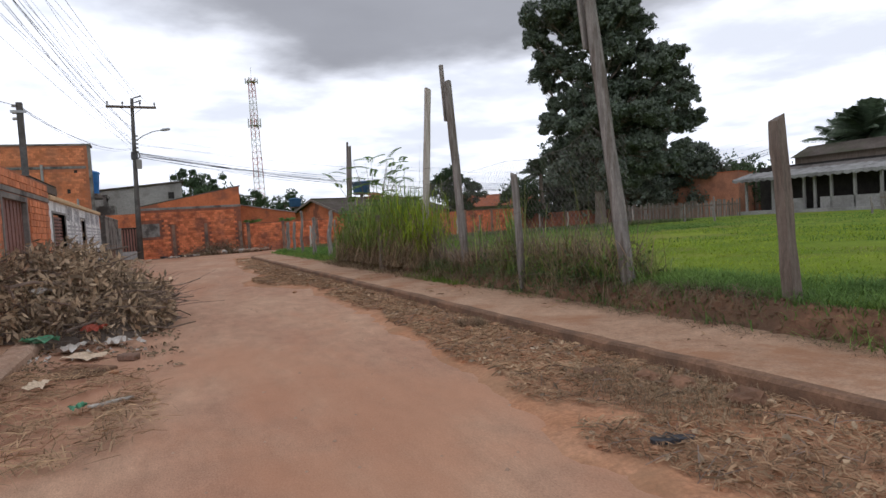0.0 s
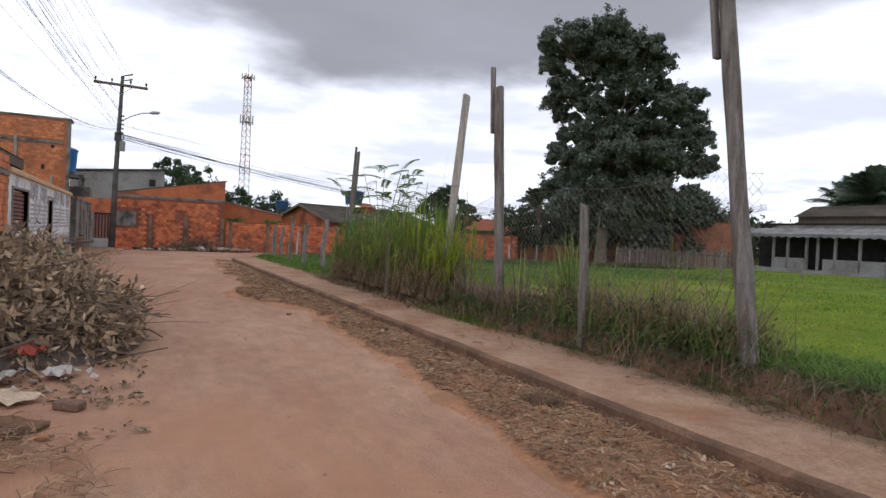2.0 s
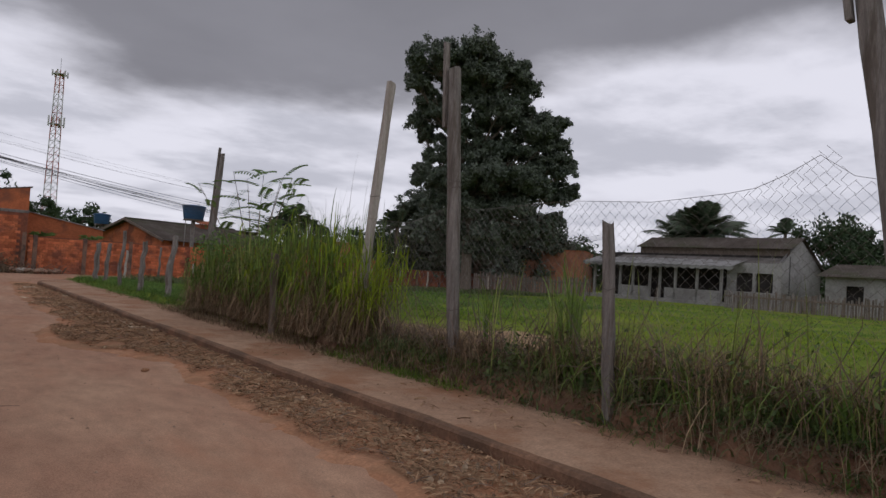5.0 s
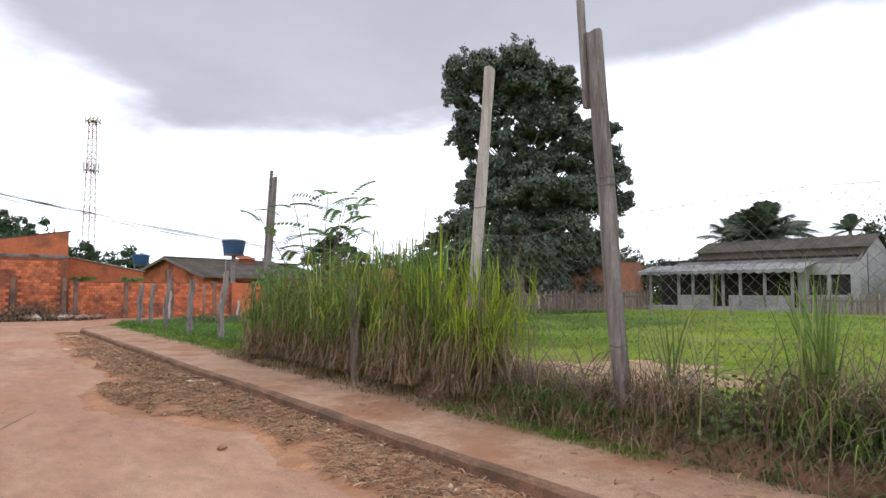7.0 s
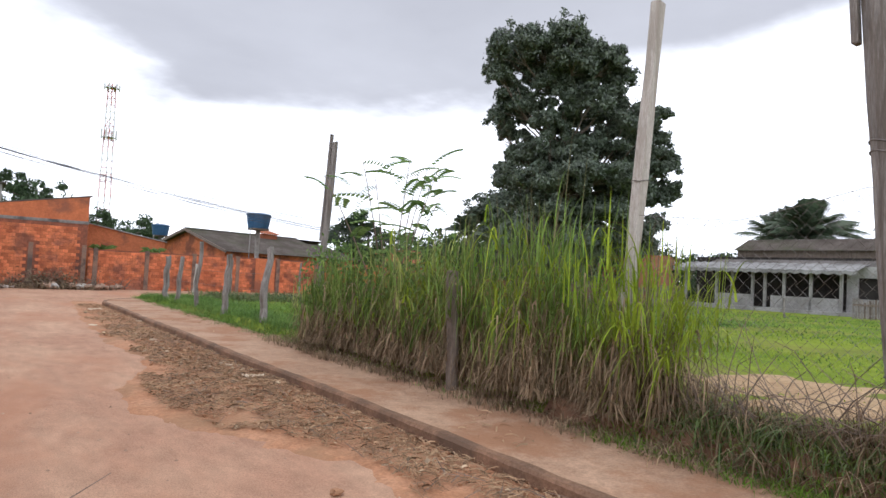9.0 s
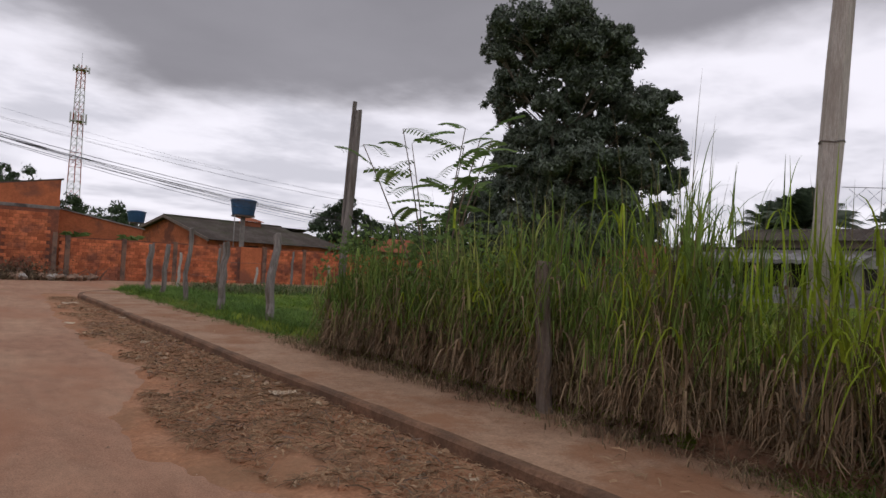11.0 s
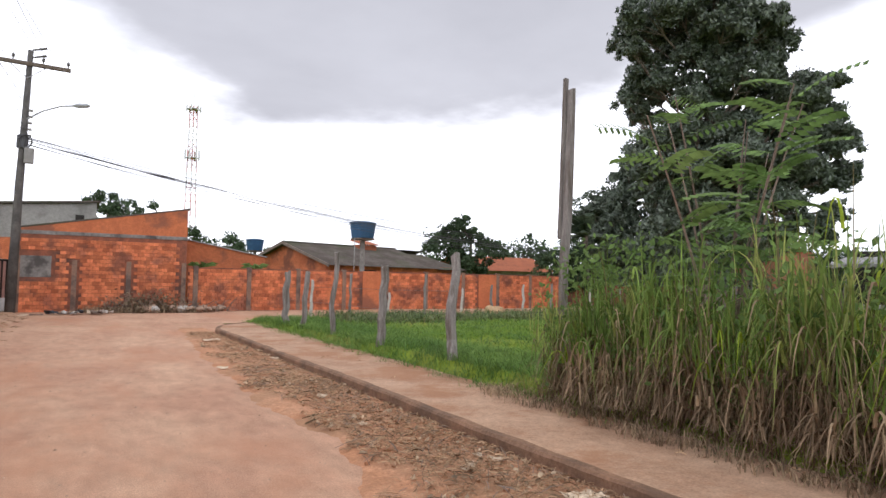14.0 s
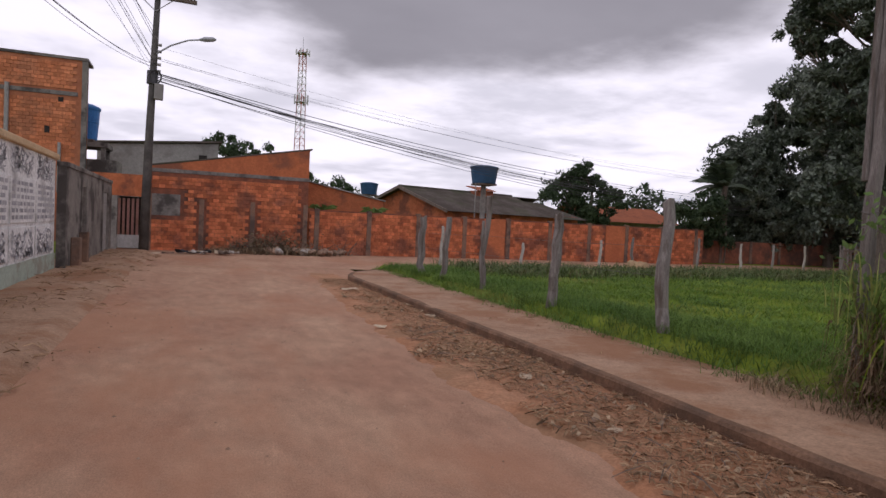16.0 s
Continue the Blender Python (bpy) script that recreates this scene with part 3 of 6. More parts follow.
# small roof over the garage and its canopy
r = thing("corrugated_roof", (LX - 3, 14, 3.0), "dark corrugated fibre cement roof behind a parapet", "roof")
sh = Shape()
for k in range(40):
    a = 19.2 + k * 0.12 - 14
    z = 0.55 + (0.03 if k % 2 else 0.0)
    sh.add([(2.6, a, z - 0.15), (2.6, a + 0.12, z - 0.15 + (0.03 if k % 2 == 0 else -0.03)), (-1.5, a + 0.12, z + 0.75), (-1.5, a, z + 0.75)], [(0, 1, 2, 3)])
part("sheet", sh, ROOF, r)
part("fascia", Shape().box(2.45, 5.2, 0.12, 2.6, 10.0, 0.38), DARKWOOD_AND_SHADE, r)
part("side_wall", Shape().box(-1.5, 5.3, -3.0, 2.3, 9.9, 0.3), RENDERED, r)

# white painted wall with worn lettering and panels
w = thing("painted_wall", (LX, 0, 0), "white painted street wall with faded grey lettering and pale green base", "wall", kind="structure")
w_holes = [(19.6, 22.1, 0.12, 2.36), (26.3, 27.6, 0.12, 2.3)]
part("wall", holed_wall(Shape(), "y", 19.1, 34.0, -0.18, 0.0, 0, 2.72, w_holes), WHITE, w)
part("coping", Shape().box(-0.24, 19.1, 2.72, 0.08, 34.05, 2.86, c=0.02), CREAM, w, "cream coping")
part("green_base", Shape().box(0.0, 22.2, 0.0, 0.03, 26.2, 0.5).box(0.0, 27.7, 0.0, 0.03, 33.98, 0.5), MINT, w, "pale green painted base")
for a, b in ((22.3, 24.2), (24.4, 26.2), (27.8, 29.7), (29.85, 31.8), (31.95, 33.85)):
    p = part("painted_panel", Shape().box(0.0, a, 0.56, 0.022, b, 1.18, c=0.006).box(0.0, a, 1.26, 0.022, b, 2.12, c=0.006), WHITE, w)
    bars = Shape()
    rb = random.Random(int(a * 10))
    for k in range(6):
        z = 1.33 + k * 0.13
        at = a + 0.1
        while at < b - 0.2:
            ln = rb.uniform(0.12, 0.4)
            bars.box(0.0225, at, z, 0.027, min(at + ln, b - 0.08), z + 0.075)
            at += ln + rb.uniform(0.05, 0.12)
    part("lettering", bars, INKGREY, p, "faded grey unreadable lettering")
    blots = Shape()
    for k in range(130):
        y0, z0 = rb.uniform(a + 0.05, b - 0.25), 0.6 + 0.5 * rb.random() ** 1.6
        m = Matrix.Translation((0.0245, y0 + 0.08, z0)) @ Matrix.Rotation(rb.uniform(-0.9, 0.9), 4, "X")
        blots.box(-0.002, -0.07, -0.016, 0.003, 0.07, 0.016, m)
        y0, z0 = rb.uniform(a + 0.05, b - 0.25), rb.uniform(2.2, 2.66)
        m = Matrix.Translation((0.0, y0 + 0.08, z0)) @ Matrix.Rotation(rb.uniform(-0.9, 0.9), 4, "X")
        blots.box(-0.002, -0.08, -0.014, 0.004, 0.08, 0.014, m)
    part("worn_ornament", blots, INKGREY, p, "worn dark grey painted ornament")
for a, b in ((19.6, 22.1), (26.3, 27.6)):
    part("shutter", Shape().box(-0.15, a, 0.12, -0.1, b, 1.25), WHITE, w)
    sl = Shape()
    for k in range(10):
        sl.box(-0.16, a, 1.27 + k * 0.105, -0.09, b, 1.27 + k * 0.105 + 0.07)
    part("grille", sl, RUST, w, "rusty slatted grille")
    part("frame", Shape().box(-0.16, a - 0.06, 0.12, 0.03, a, 2.42).box(-0.16, b, 0.12, 0.03, b + 0.06, 2.42).box(-0.16, a, 2.36, 0.03, b, 2.42), PALECONC, w)
# solid block behind the grilles, its near-black colour is the room's shade
part("back_room", Shape().box(-3.5, 19.3, 0, -0.6, 33.8, 2.4), OPENING_SHADE, w)

# grey wall up to the corner
q = thing("grey_street_wall", (-6.72, 0, 0), "dark weathered concrete street wall with gateways", "wall", kind="structure")
q_holes = [(36.5, 37.25, 0.15, 2.2), (41.0, 42.5, 0.1, 2.2)]
part("wall", holed_wall(Shape(), "y", 34.05, 43.6, -0.2, 0.0, 0, 2.25, q_holes), CONC, q)
part("upper_wall", Shape().box(-0.2, 34.05, 2.25, 0.0, 43.6, 2.58), CONC, q)
part("top_beam", Shape().box(-0.22, 34.05, 2.58, 0.03, 43.62, 2.7, c=0.01), CONC, q)
for a in (36.27, 37.27, 40.78, 42.52):
    part("pillar", Shape().box(-0.22, a, 0, 0.025, a + 0.2, 2.45, c=0.012), CONC, q)
part("gate_leaf", Shape().box(-0.08, 41.02, 0.1, -0.04, 42.48, 2.18), PALECONC, q, "pale grey sheet gate")
for a, hh in ((34.8, 0.85), (36.1, 0.95)):
    part("meter_pillar", Shape().box(0.0, a, 0.05, 0.22, a + 0.28, hh, c=0.02), STAINED, q, "stained low meter pillar")
part("gate_door", Shape().box(-0.14, 36.52, 0.15, -0.1, 37.23, 2.18), STAINED, q)

# far wall at the end of the road: gable of a raw brick house
FY = 45.6
h = thing("gable_wall", (-0.13, FY, -0.03), "raw brick gable wall with a grey beam and dark damp stains", "building", kind="structure")
sh = Shape().box(-5.5, 0, 0, 1.15, 0.2, 3.3)
part("wall", sh, MORTAR, h)
part("ring_beam", Shape().box(-5.55, -0.03, 3.3, 1.18, 0.22, 3.46, c=0.01), CONC, h, "grey concrete ring beam")
sh = Shape().add([(-5.5, 0.0, 3.46), (1.15, 0.0, 3.46), (1.15, 0.0, 4.72), (-5.5, 0.0, 3.52), (-5.5, 0.2, 3.46), (1.15, 0.2, 3.46), (1.15, 0.2, 4.72), (-5.5, 0.2, 3.52)],
                 [(0, 1, 2, 3), (4, 7, 6, 5), (0, 4, 5, 1), (1, 5, 6, 2), (2, 6, 7, 3), (3, 7, 4, 0)])
part("gable", sh, RENDERED, h, "orange upper gable")
m = Matrix.Translation((-2.175, 0.1, 4.13)) @ Matrix.Rotation(-math.atan2(1.2, 6.65), 4, "Y")
part("roof_edge", Shape().box(-3.45, -0.12, 0.0, 3.5, 6.0, 0.06, m), ROOF, h, "dark roof edge")
part("end_wall", Shape().box(1.0, 0.2, 0, 1.15, 6.0, 4.6), RENDERED, h)
for a in (-5.5, -3.45, -1.35, 0.95):
    part("column", Shape().box(a, -0.045, 0.0, a + 0.2, 0.0, 2.25 if a > -5 else 2.4), STAINED, h, "stained concrete column")
part("damp_patch", Shape().box(-5.3, -0.012, 1.5, -4.2, 0.0, 2.4), CONC, h, "grey cement patch")
later.append((h, "x", -5.3, 0.95, -0.012, 0.0, lambda a: 3.3, [(-5.35, -4.15, 1.4, 2.5)] + [(a, a + 0.2, 0, 2.25) for a in (-3.45, -1.35)], 300, (-5.5, -0.5)))
# gateway between the grey wall and the gable
k = thing("corner_gateway", (-6.1, FY, 0), "narrow gateway with a dark slatted gate under an orange wall", "gate")
part("upper_wall", Shape().box(-2.6, 0.05, 2.2, 0.58, 0.25, 3.1), BRICK, k)
part("side_pier", Shape().box(-2.6, 0.05, 0, -0.62, 0.25, 2.2), CONC, k)
part("gate_panel", Shape().box(-0.62, 0.1, 0.05, 0.58, 0.13, 0.6), PALECONC, k)
for i in range(7):
    part("gate_slat", Shape().box(-0.6 + i * 0.17, 0.09, 0.6, -0.6 + i * 0.17 + 0.1, 0.13, 2.1), RUST, k)
# sheet behind the gate, coloured near-black as the yard's shade
part("dark_yard", Shape().box(-0.62, 0.9, 0, 0.58, 0.95, 2.2), OPENING_SHADE, k)

# long low brick wall
b = thing("boundary_wall", (0, FY, 0), "low raw brick boundary wall with cement pilasters and damp stains", "wall", kind="structure")
part("wall", Shape().box(1.15, 0.06, 0, 24.2, 0.2, 2.04), MORTAR, b)
for i, a in enumerate(np.arange(1.35, 24.3, 2.46)):
    part("pilaster", Shape().box(float(a), 0.0, 0.0, float(a) + 0.22, 0.22, 2.1, c=0.012), STAINED, b)
part("cement_face", Shape().box(9.9, 0.02, 0.0, 11.1, 0.06, 2.05).box(17.3, 0.02, 0.0, 18.6, 0.06, 2.0), RENDERED, b)
later.append((b, "x", 1.2, 24.2, 0.05, 0.0, lambda a: 2.06, [(9.8, 11.2, 0, 2.1), (17.2, 18.7, 0, 2.1)], 300, (1.0, 14.0)))
fw = thing("far_brick_wall", (24.3, 47.0, 0), "low dark brick wall beyond the corner", "wall", kind="structure")
part("wall", Shape().box(0, 0, 0, 30, 0.2, 1.45), MORTAR, fw)
for i in range(12):
    part("pilaster", Shape().box(i * 2.5, -0.05, 0, i * 2.5 + 0.2, 0.0, 1.5), STAINED, fw)

# orange shed behind the low wall
o = thing("orange_shed", (1.2, 48.5, 0), "plain orange rendered shed wall with a sloping top", "building")
part("wall", Shape().add([(0, 0, 0), (4.2, 0, 0), (4.2, 0, 2.7), (0, 0, 3.5), (0, 0.2, 0), (4.2, 0.2, 0), (4.2, 0.2, 2.7), (0, 0.2, 3.5)],
                         [(0, 1, 2, 3), (4, 7, 6, 5), (2, 6, 7, 3), (1, 5, 6, 2), (3, 7, 4, 0)]), RENDERED, o)
part("roof_edge", Shape().add([(-0.1, -0.1, 3.52), (4.3, -0.1, 2.69), (4.3, 3, 2.8), (-0.1, 3, 3.62), (-0.1, -0.1, 3.57), (4.3, -0.1, 2.74), (4.3, 3, 2.85), (-0.1, 3, 3.67)],
                              [(0, 1, 2, 3), (4, 7, 6, 5), (0, 4, 5, 1), (3, 2, 6, 7)]), PALECONC, o)


def corrugated(sh, x0, x1, ya, za, yb, zb, pitch=0.18, amp=0.025, th=0.02):
    """Corrugated sheet whose waves run from (ya, za) to (yb, zb)."""
    n = max(2, int((x1 - x0) / pitch * 2))
    pts = []
    for i in range(n + 1):
        x = x0 + (x1 - x0) * i / n
        dz = amp if i % 2 else -amp
        pts += [(x, ya, za + dz), (x, yb, zb + dz), (x, ya, za + dz - th), (x, yb, zb + dz - th)]
    fs = []
    for i in range(n):
        p, q_ = 4 * i, 4 * i + 4
        fs += [(p, q_, q_ + 1, p + 1), (p + 2, p + 3, q_ + 3, q_ + 2), (p, p + 2, q_ + 2, q_), (p + 1, q_ + 1, q_ + 3, p + 3)]
    return sh.add(pts, fs)


# brick house with a fibre cement roof behind the low wall
hs = thing("brick_house", (7.75, 53.2, 0), "low brick house with a dark mossy corrugated roof", "house")
hs.rotation_euler, hs.scale = (0, 0, radians(18)), (1, 0.9, 1)
part("wall", Shape().box(0.5, -4.4, 0, 12.0, 4.8, 2.55), BRICK, hs)
part("gable", Shape().add([(0.3, -4.6, 2.4), (0.3, 5.2, 2.4), (0.3, 0, 3.75), (0.5, -4.6, 2.4), (0.5, 5.2, 2.4), (0.5, 0, 3.75)], [(0, 1, 2), (3, 5, 4), (0, 3, 4, 1)]), BRICK, hs, "brick gable end")
part("gable_wall", Shape().box(0.3, -4.4, 0, 0.5, 4.8, 2.5), BRICK, hs)
part("roof_front", corrugated(Shape(), -0.1, 9.6, -5.2, 2.42, 0, 3.84), ROOF, hs)
part("roof_back", corrugated(Shape(), -0.1, 12.5, 5.6, 2.35, 0, 3.84), ROOF, hs)
part("roof_wing", corrugated(Shape(), 9.62, 12.4, -5.0, 2.38, 0, 3.55), ROOF, hs)
part("barge_board", Shape().add([(-0.14, -5.2, 2.3), (-0.14, 0, 3.72), (-0.14, 5.6, 2.23), (-0.14, 5.6, 2.4), (-0.14, 0, 3.9), (-0.14, -5.2, 2.47), (-0.09, -5.2, 2.3), (-0.09, 0, 3.72), (-0.09, 5.6, 2.23), (-0.09, 5.6, 2.4), (-0.09, 0, 3.9), (-0.09, -5.2, 2.47)],
                                [(0, 1, 4, 5), (1, 2, 3, 4), (6, 11, 10, 7), (7, 10, 9, 8), (0, 6, 7, 1), (5, 4, 10, 11), (4, 3, 9, 10)]), DARKWOOD_AND_SHADE, hs)
part("ridge_cap", Shape().tube([(-0.1, 0, 3.86), (9.6, 0, 3.86)], 0.09, 8), ROOF, hs)
part("raised_vent_roof", corrugated(Shape(), 5.6, 7.2, -1.0, 4.0, 0.4, 4.3).box(5.7, -0.8, 3.6, 7.1, 0.3, 3.98), REDTILE, hs, "small red raised roof")
part("window", Shape().box(3.0, -4.43, 1.5, 4.2, -4.4, 2.2), OPENING_SHADE, hs)


def water_tank(at, r, hgt, material, label, stand=0.0):
    t = thing("water_tank", at, label, "water tank", "water tanks")
    sh = Shape()
    sh.tube([(0, 0, 0), (0, 0, 0.02), (0, 0, hgt * 0.45), (0, 0, hgt * 0.47), (0, 0, hgt * 0.5), (0, 0, hgt * 0.8), (0, 0, hgt * 0.82)], [r * 0.82, r * 0.84, r * 0.92, r * 0.95, r * 0.93, r * 0.98, r], 24)
    part("tank_body", sh, material, t, smooth=False)
    part("lid", Shape().tube([(0, 0, hgt * 0.82), (0, 0, hgt * 0.87), (0, 0, hgt * 0.9), (0, 0, hgt * 0.97), (0, 0, hgt)], [r * 1.04, r * 1.05, r * 1.0, r * 0.6, r * 0.2], 24), material, t)
    if stand:
        st = thing("tank_stand", (at[0], at[1], at[2] - stand), "concrete column carrying a water tank", "tank stand")
        part("column", Shape().box(-0.11, -0.11, 0, 0.11, 0.11, stand - 0.1, c=0.015), CONC, st)
        part("platform", Shape().box(-r * 0.7, -r * 0.7, stand - 0.1, r * 0.7, r * 0.7, stand, c=0.01), DARKWOOD_AND_SHADE, st)
        part("pipe", Shape().tube([(-r * 0.8, -0.3, 0.3), (-r * 0.8, -0.3, stand)], 0.025, 6), PALECONC, st)
    return t


water_tank((10.45, 47.1, 3.9), 0.74, 0.98, TANKNAVY, "faded navy plastic water tank on a concrete column", 3.9)
water_tank((7.5, 59.4, 3.5), 0.62, 0.85, TANKNAVY, "navy plastic water tank on a column behind houses", 3.5)
water_tank((-8.85, 51.85, 4.95), 0.7, 1.75, TANKBLUE, "bright blue plastic water tank on a concrete platform", 4.95)

# tall raw brick building
tb = thing("two_storey_brick_building", (-8.38, 49.0, -0.15), "tall unplastered brick building with concrete frame", "building")
part("wall", Shape().box(-14, 0.03, 0, -1.6, 7, 8.3).box(-1.6, 0.03, 0, -0.15, 1.6, 8.3), MORTAR_NEW, tb)
part("corner_column", Shape().box(-0.2, 0, 0, 0.0, 0.35, 8.35), CONC, tb)
part("ring_beam", Shape().box(-14, -0.01, 6.7, -0.35, 0.03, 6.88), CONC, tb)
part("coping", Shape().box(-14.05, -0.03, 8.3, -1.6, 7, 8.42).box(-1.6, -0.03, 8.3, 0.03, 1.65, 8.42), CONC, tb)
# holes are near-black blocks, their shade put into the colour
for x in (-1.1, -1.6, -4.5):
    part("putlog_hole", Shape().box(x, -0.02, 5.0 if x != -1.1 else 6.4, x + 0.2, 0.06, 5.3 if x != -1.1 else 6.6), OPENING_SHADE, tb)
part("downpipe", Shape().tube([(-3.0, -0.1, 2.4), (-3.0, -0.1, 7.0)], 0.09, 8), PALECONC, tb, "grey downpipe")
part("short_pipe", Shape().tube([(-1.0, -0.1, 2.4), (-1.0, -0.1, 4.6)], 0.07, 8), PALECONC, tb, "grey vent pipe")
part("lean_to", Shape().box(-1.58, 1.62, 0, 1.1, 4.5, 4.1), CONC, tb)
part("tank_slab", Shape().box(-1.4, 1.8, 4.7, 0.7, 3.9, 4.93), CONC, tb)
for y in (1.3, 3.0):
    part("slab_leg", Shape().box(0.4, y + 0.6, 4.1, 0.6, y + 0.8, 4.7), CONC, tb)
later.append((tb, "x", -13.8, -0.35, 0.02, 2.2, lambda a: 8.25, [(-13.9, -0.2, 6.6, 6.9)], 300, (-7.5, -0.2), BRICK_NEW))

gb = thing("grey_rendered_building", (-9.5, 62.0, 0), "long grey rendered building with a thin dark roof edge", "building")
part("wall", Shape().add([(0, 0, 0), (7.2, 0, 0), (7.2, 0, 6.35), (0, 0, 5.75), (0, 6, 0), (7.2, 6, 0), (7.2, 6, 6.35), (0, 6, 5.75)],
                         [(0, 1, 2, 3), (4, 7, 6, 5), (2, 6, 7, 3), (1, 5, 6, 2), (3, 7, 4, 0)]), PALECONC, gb)
part("roof_edge", Shape().add([(-0.2, -0.2, 5.78), (7.4, -0.2, 6.4), (7.4, 6, 6.4), (-0.2, 6, 5.78), (-0.2, -0.2, 5.9), (7.4, -0.2, 6.52), (7.4, 6, 6.52), (-0.2, 6, 5.9)],
                              [(0, 1, 2, 3), (4, 7, 6, 5), (0, 4, 5, 1), (1, 5, 6, 2)]), ROOF, gb)
part("window", Shape().box(6.0, -0.02, 4.9, 6.5, 0.1, 5.5), OPENING_SHADE, gb)


# farmhouse across the field
fh = thing("verandah_house", (41.25, 22.6, 0.2), "low pale farmhouse with a shaded verandah and scalloped awning", "house")
fh.rotation_euler, fh.scale = (0, 0, radians(2)), (1.05, 1.07, 1.22)
# wall sheet whose near-black colour replaces the shade under the verandah roof
part("back_wall", Shape().box(2.2, 0, 0, 2.4, 14, 3.2), OPENING_SHADE, fh, "verandah wall coloured near-black for shade")
part("low_wall", Shape().box(0.0, 3.6, 0, 0.15, 7.6, 0.95).box(0.0, 8.8, 0, 0.15, 11.3, 0.95), PALECONC, fh, "pale low verandah wall")
for y in (3.5, 5.2, 6.8, 8.0, 8.8, 10.2, 11.3, 13.6):
    part("post", Shape().box(0.0, y - 0.08, 0, 0.15, y + 0.08, 2.3), PALECONC, fh)
aw = Shape()
n = 76
pts = []
for i in range(n + 1):
    y = 2.4 + 11.8 * i / n
    dz = 0.05 * math.cos(i * math.pi / 2)
    pts += [(-0.75, y, 2.22 + dz), (-0.75, y, 2.42 + dz * 0.5), (1.4, y, 2.85 + dz * 0.5)]
aw.add(pts, [f_ for i in range(n) for f_ in ((3 * i, 3 * i + 1, 3 * i + 4, 3 * i + 3), (3 * i + 1, 3 * i + 2, 3 * i + 5, 3 * i + 4))])
part("awning", aw, PALEROOF, fh, "bleached scalloped awning")
sw = Matrix.Rotation(radians(90), 4, "Z")


def sloped(x0, y0, y1, za, x1, zb):
    """Corrugated sheet that slopes along x."""
    sh = corrugated(Shape(), y0, y1, -x0, za, -x1, zb)
    sh.v = [(-v[1], v[0], v[2]) for v in sh.v]
    return sh


part("lower_roof", sloped(1.0, 0.0, 12.4, 2.72, 2.6, 3.18), DUSTROOF, fh)
part("upper_roof", sloped(1.95, -0.2, 11.2, 3.62, 4.2, 4.4), ROOF, fh)
part("rear_roof", sloped(8.5, -0.2, 11.2, 2.6, 4.2, 4.4), ROOF, fh)
# solid band, its dark colour stands in for shade between the roof tiers
part("upper_band", Shape().box(2.3, 0.05, 3.0, 2.4, 11, 3.7), DARKWOOD_AND_SHADE, fh, "dark band coloured as the shaded gap under the upper roof")
part("end_wall", Shape().add([(0.9, 0.0, 0), (8.2, 0.0, 0), (8.2, 0.0, 2.6), (4.2, 0.0, 4.25), (0.9, 0.0, 2.75), (0.9, 0.2, 0), (8.2, 0.2, 0), (8.2, 0.2, 2.6), (4.2, 0.2, 4.25), (0.9, 0.2, 2.75)],
                             [(0, 1, 2, 3, 4), (5, 9, 8, 7, 6), (0, 4, 9, 5)]), PALECONC, fh, "pale grey gable end")
part("front_room", holed_wall(Shape(), "y", 0.2, 3.5, 0.9, 1.1, 0, 2.7, [(0.5, 1.6, 1.0, 2.1), (1.8, 2.9, 1.0, 2.1)]), PALECONC, fh)
# sheet behind the window holes, indoor shade put into its colour
part("room_dark", Shape().box(1.2, 0.3, 0.5, 1.3, 3.4, 2.5), OPENING_SHADE, fh)
part("floor", Shape().box(-0.6, 0, 0, 8, 14, 0.25), PALECONC, fh)

bs = thing("brick_outbuilding", (45.6, 42.2, 0), "small bare brick outbuilding at the field's edge", "building")
bs.rotation_euler = (0, 0, radians(26))
part("wall", Shape().box(0, 0, 0, 5, 6.4, 4.2), SALMON, bs)
part("coping", Shape().box(-0.05, -0.05, 4.2, 5.05, 6.45, 4.28), RENDERED, bs)

nb = thing("small_grey_house", (42.0, 12.3, 0), "small grey house behind a picket fence", "house")
part("wall", holed_wall(Shape(), "y", 0, 7.5, 0, 0.2, 0, 2.9, [(5.3, 6.3, 1.1, 2.2)]), PALECONC, nb)
# near-black block seen through the window, coloured as indoor shade
part("body", Shape().box(0.5, 0.2, 0, 6, 7.3, 2.8), OPENING_SHADE, nb)
part("end_wall", Shape().box(0.2, 7.3, 0, 6, 7.5, 2.9), PALECONC, nb)
part("roof", sloped(-0.6, -0.3, 7.9, 2.75, 3.2, 3.7), ROOF, nb)

rh = thing("red_roofed_house", (27.0, 62.0, 0), "distant house with a red tiled roof", "house")
part("wall", Shape().box(0, 0, 0, 9, 6, 2.7), PALECONC, rh)
part("roof", corrugated(Shape(), -0.4, 9.4, -0.7, 2.6, 3, 4.0), REDTILE, rh)
part("roof_rear", corrugated(Shape(), -0.4, 9.4, 6.7, 2.6, 3, 4.0), REDTILE, rh)


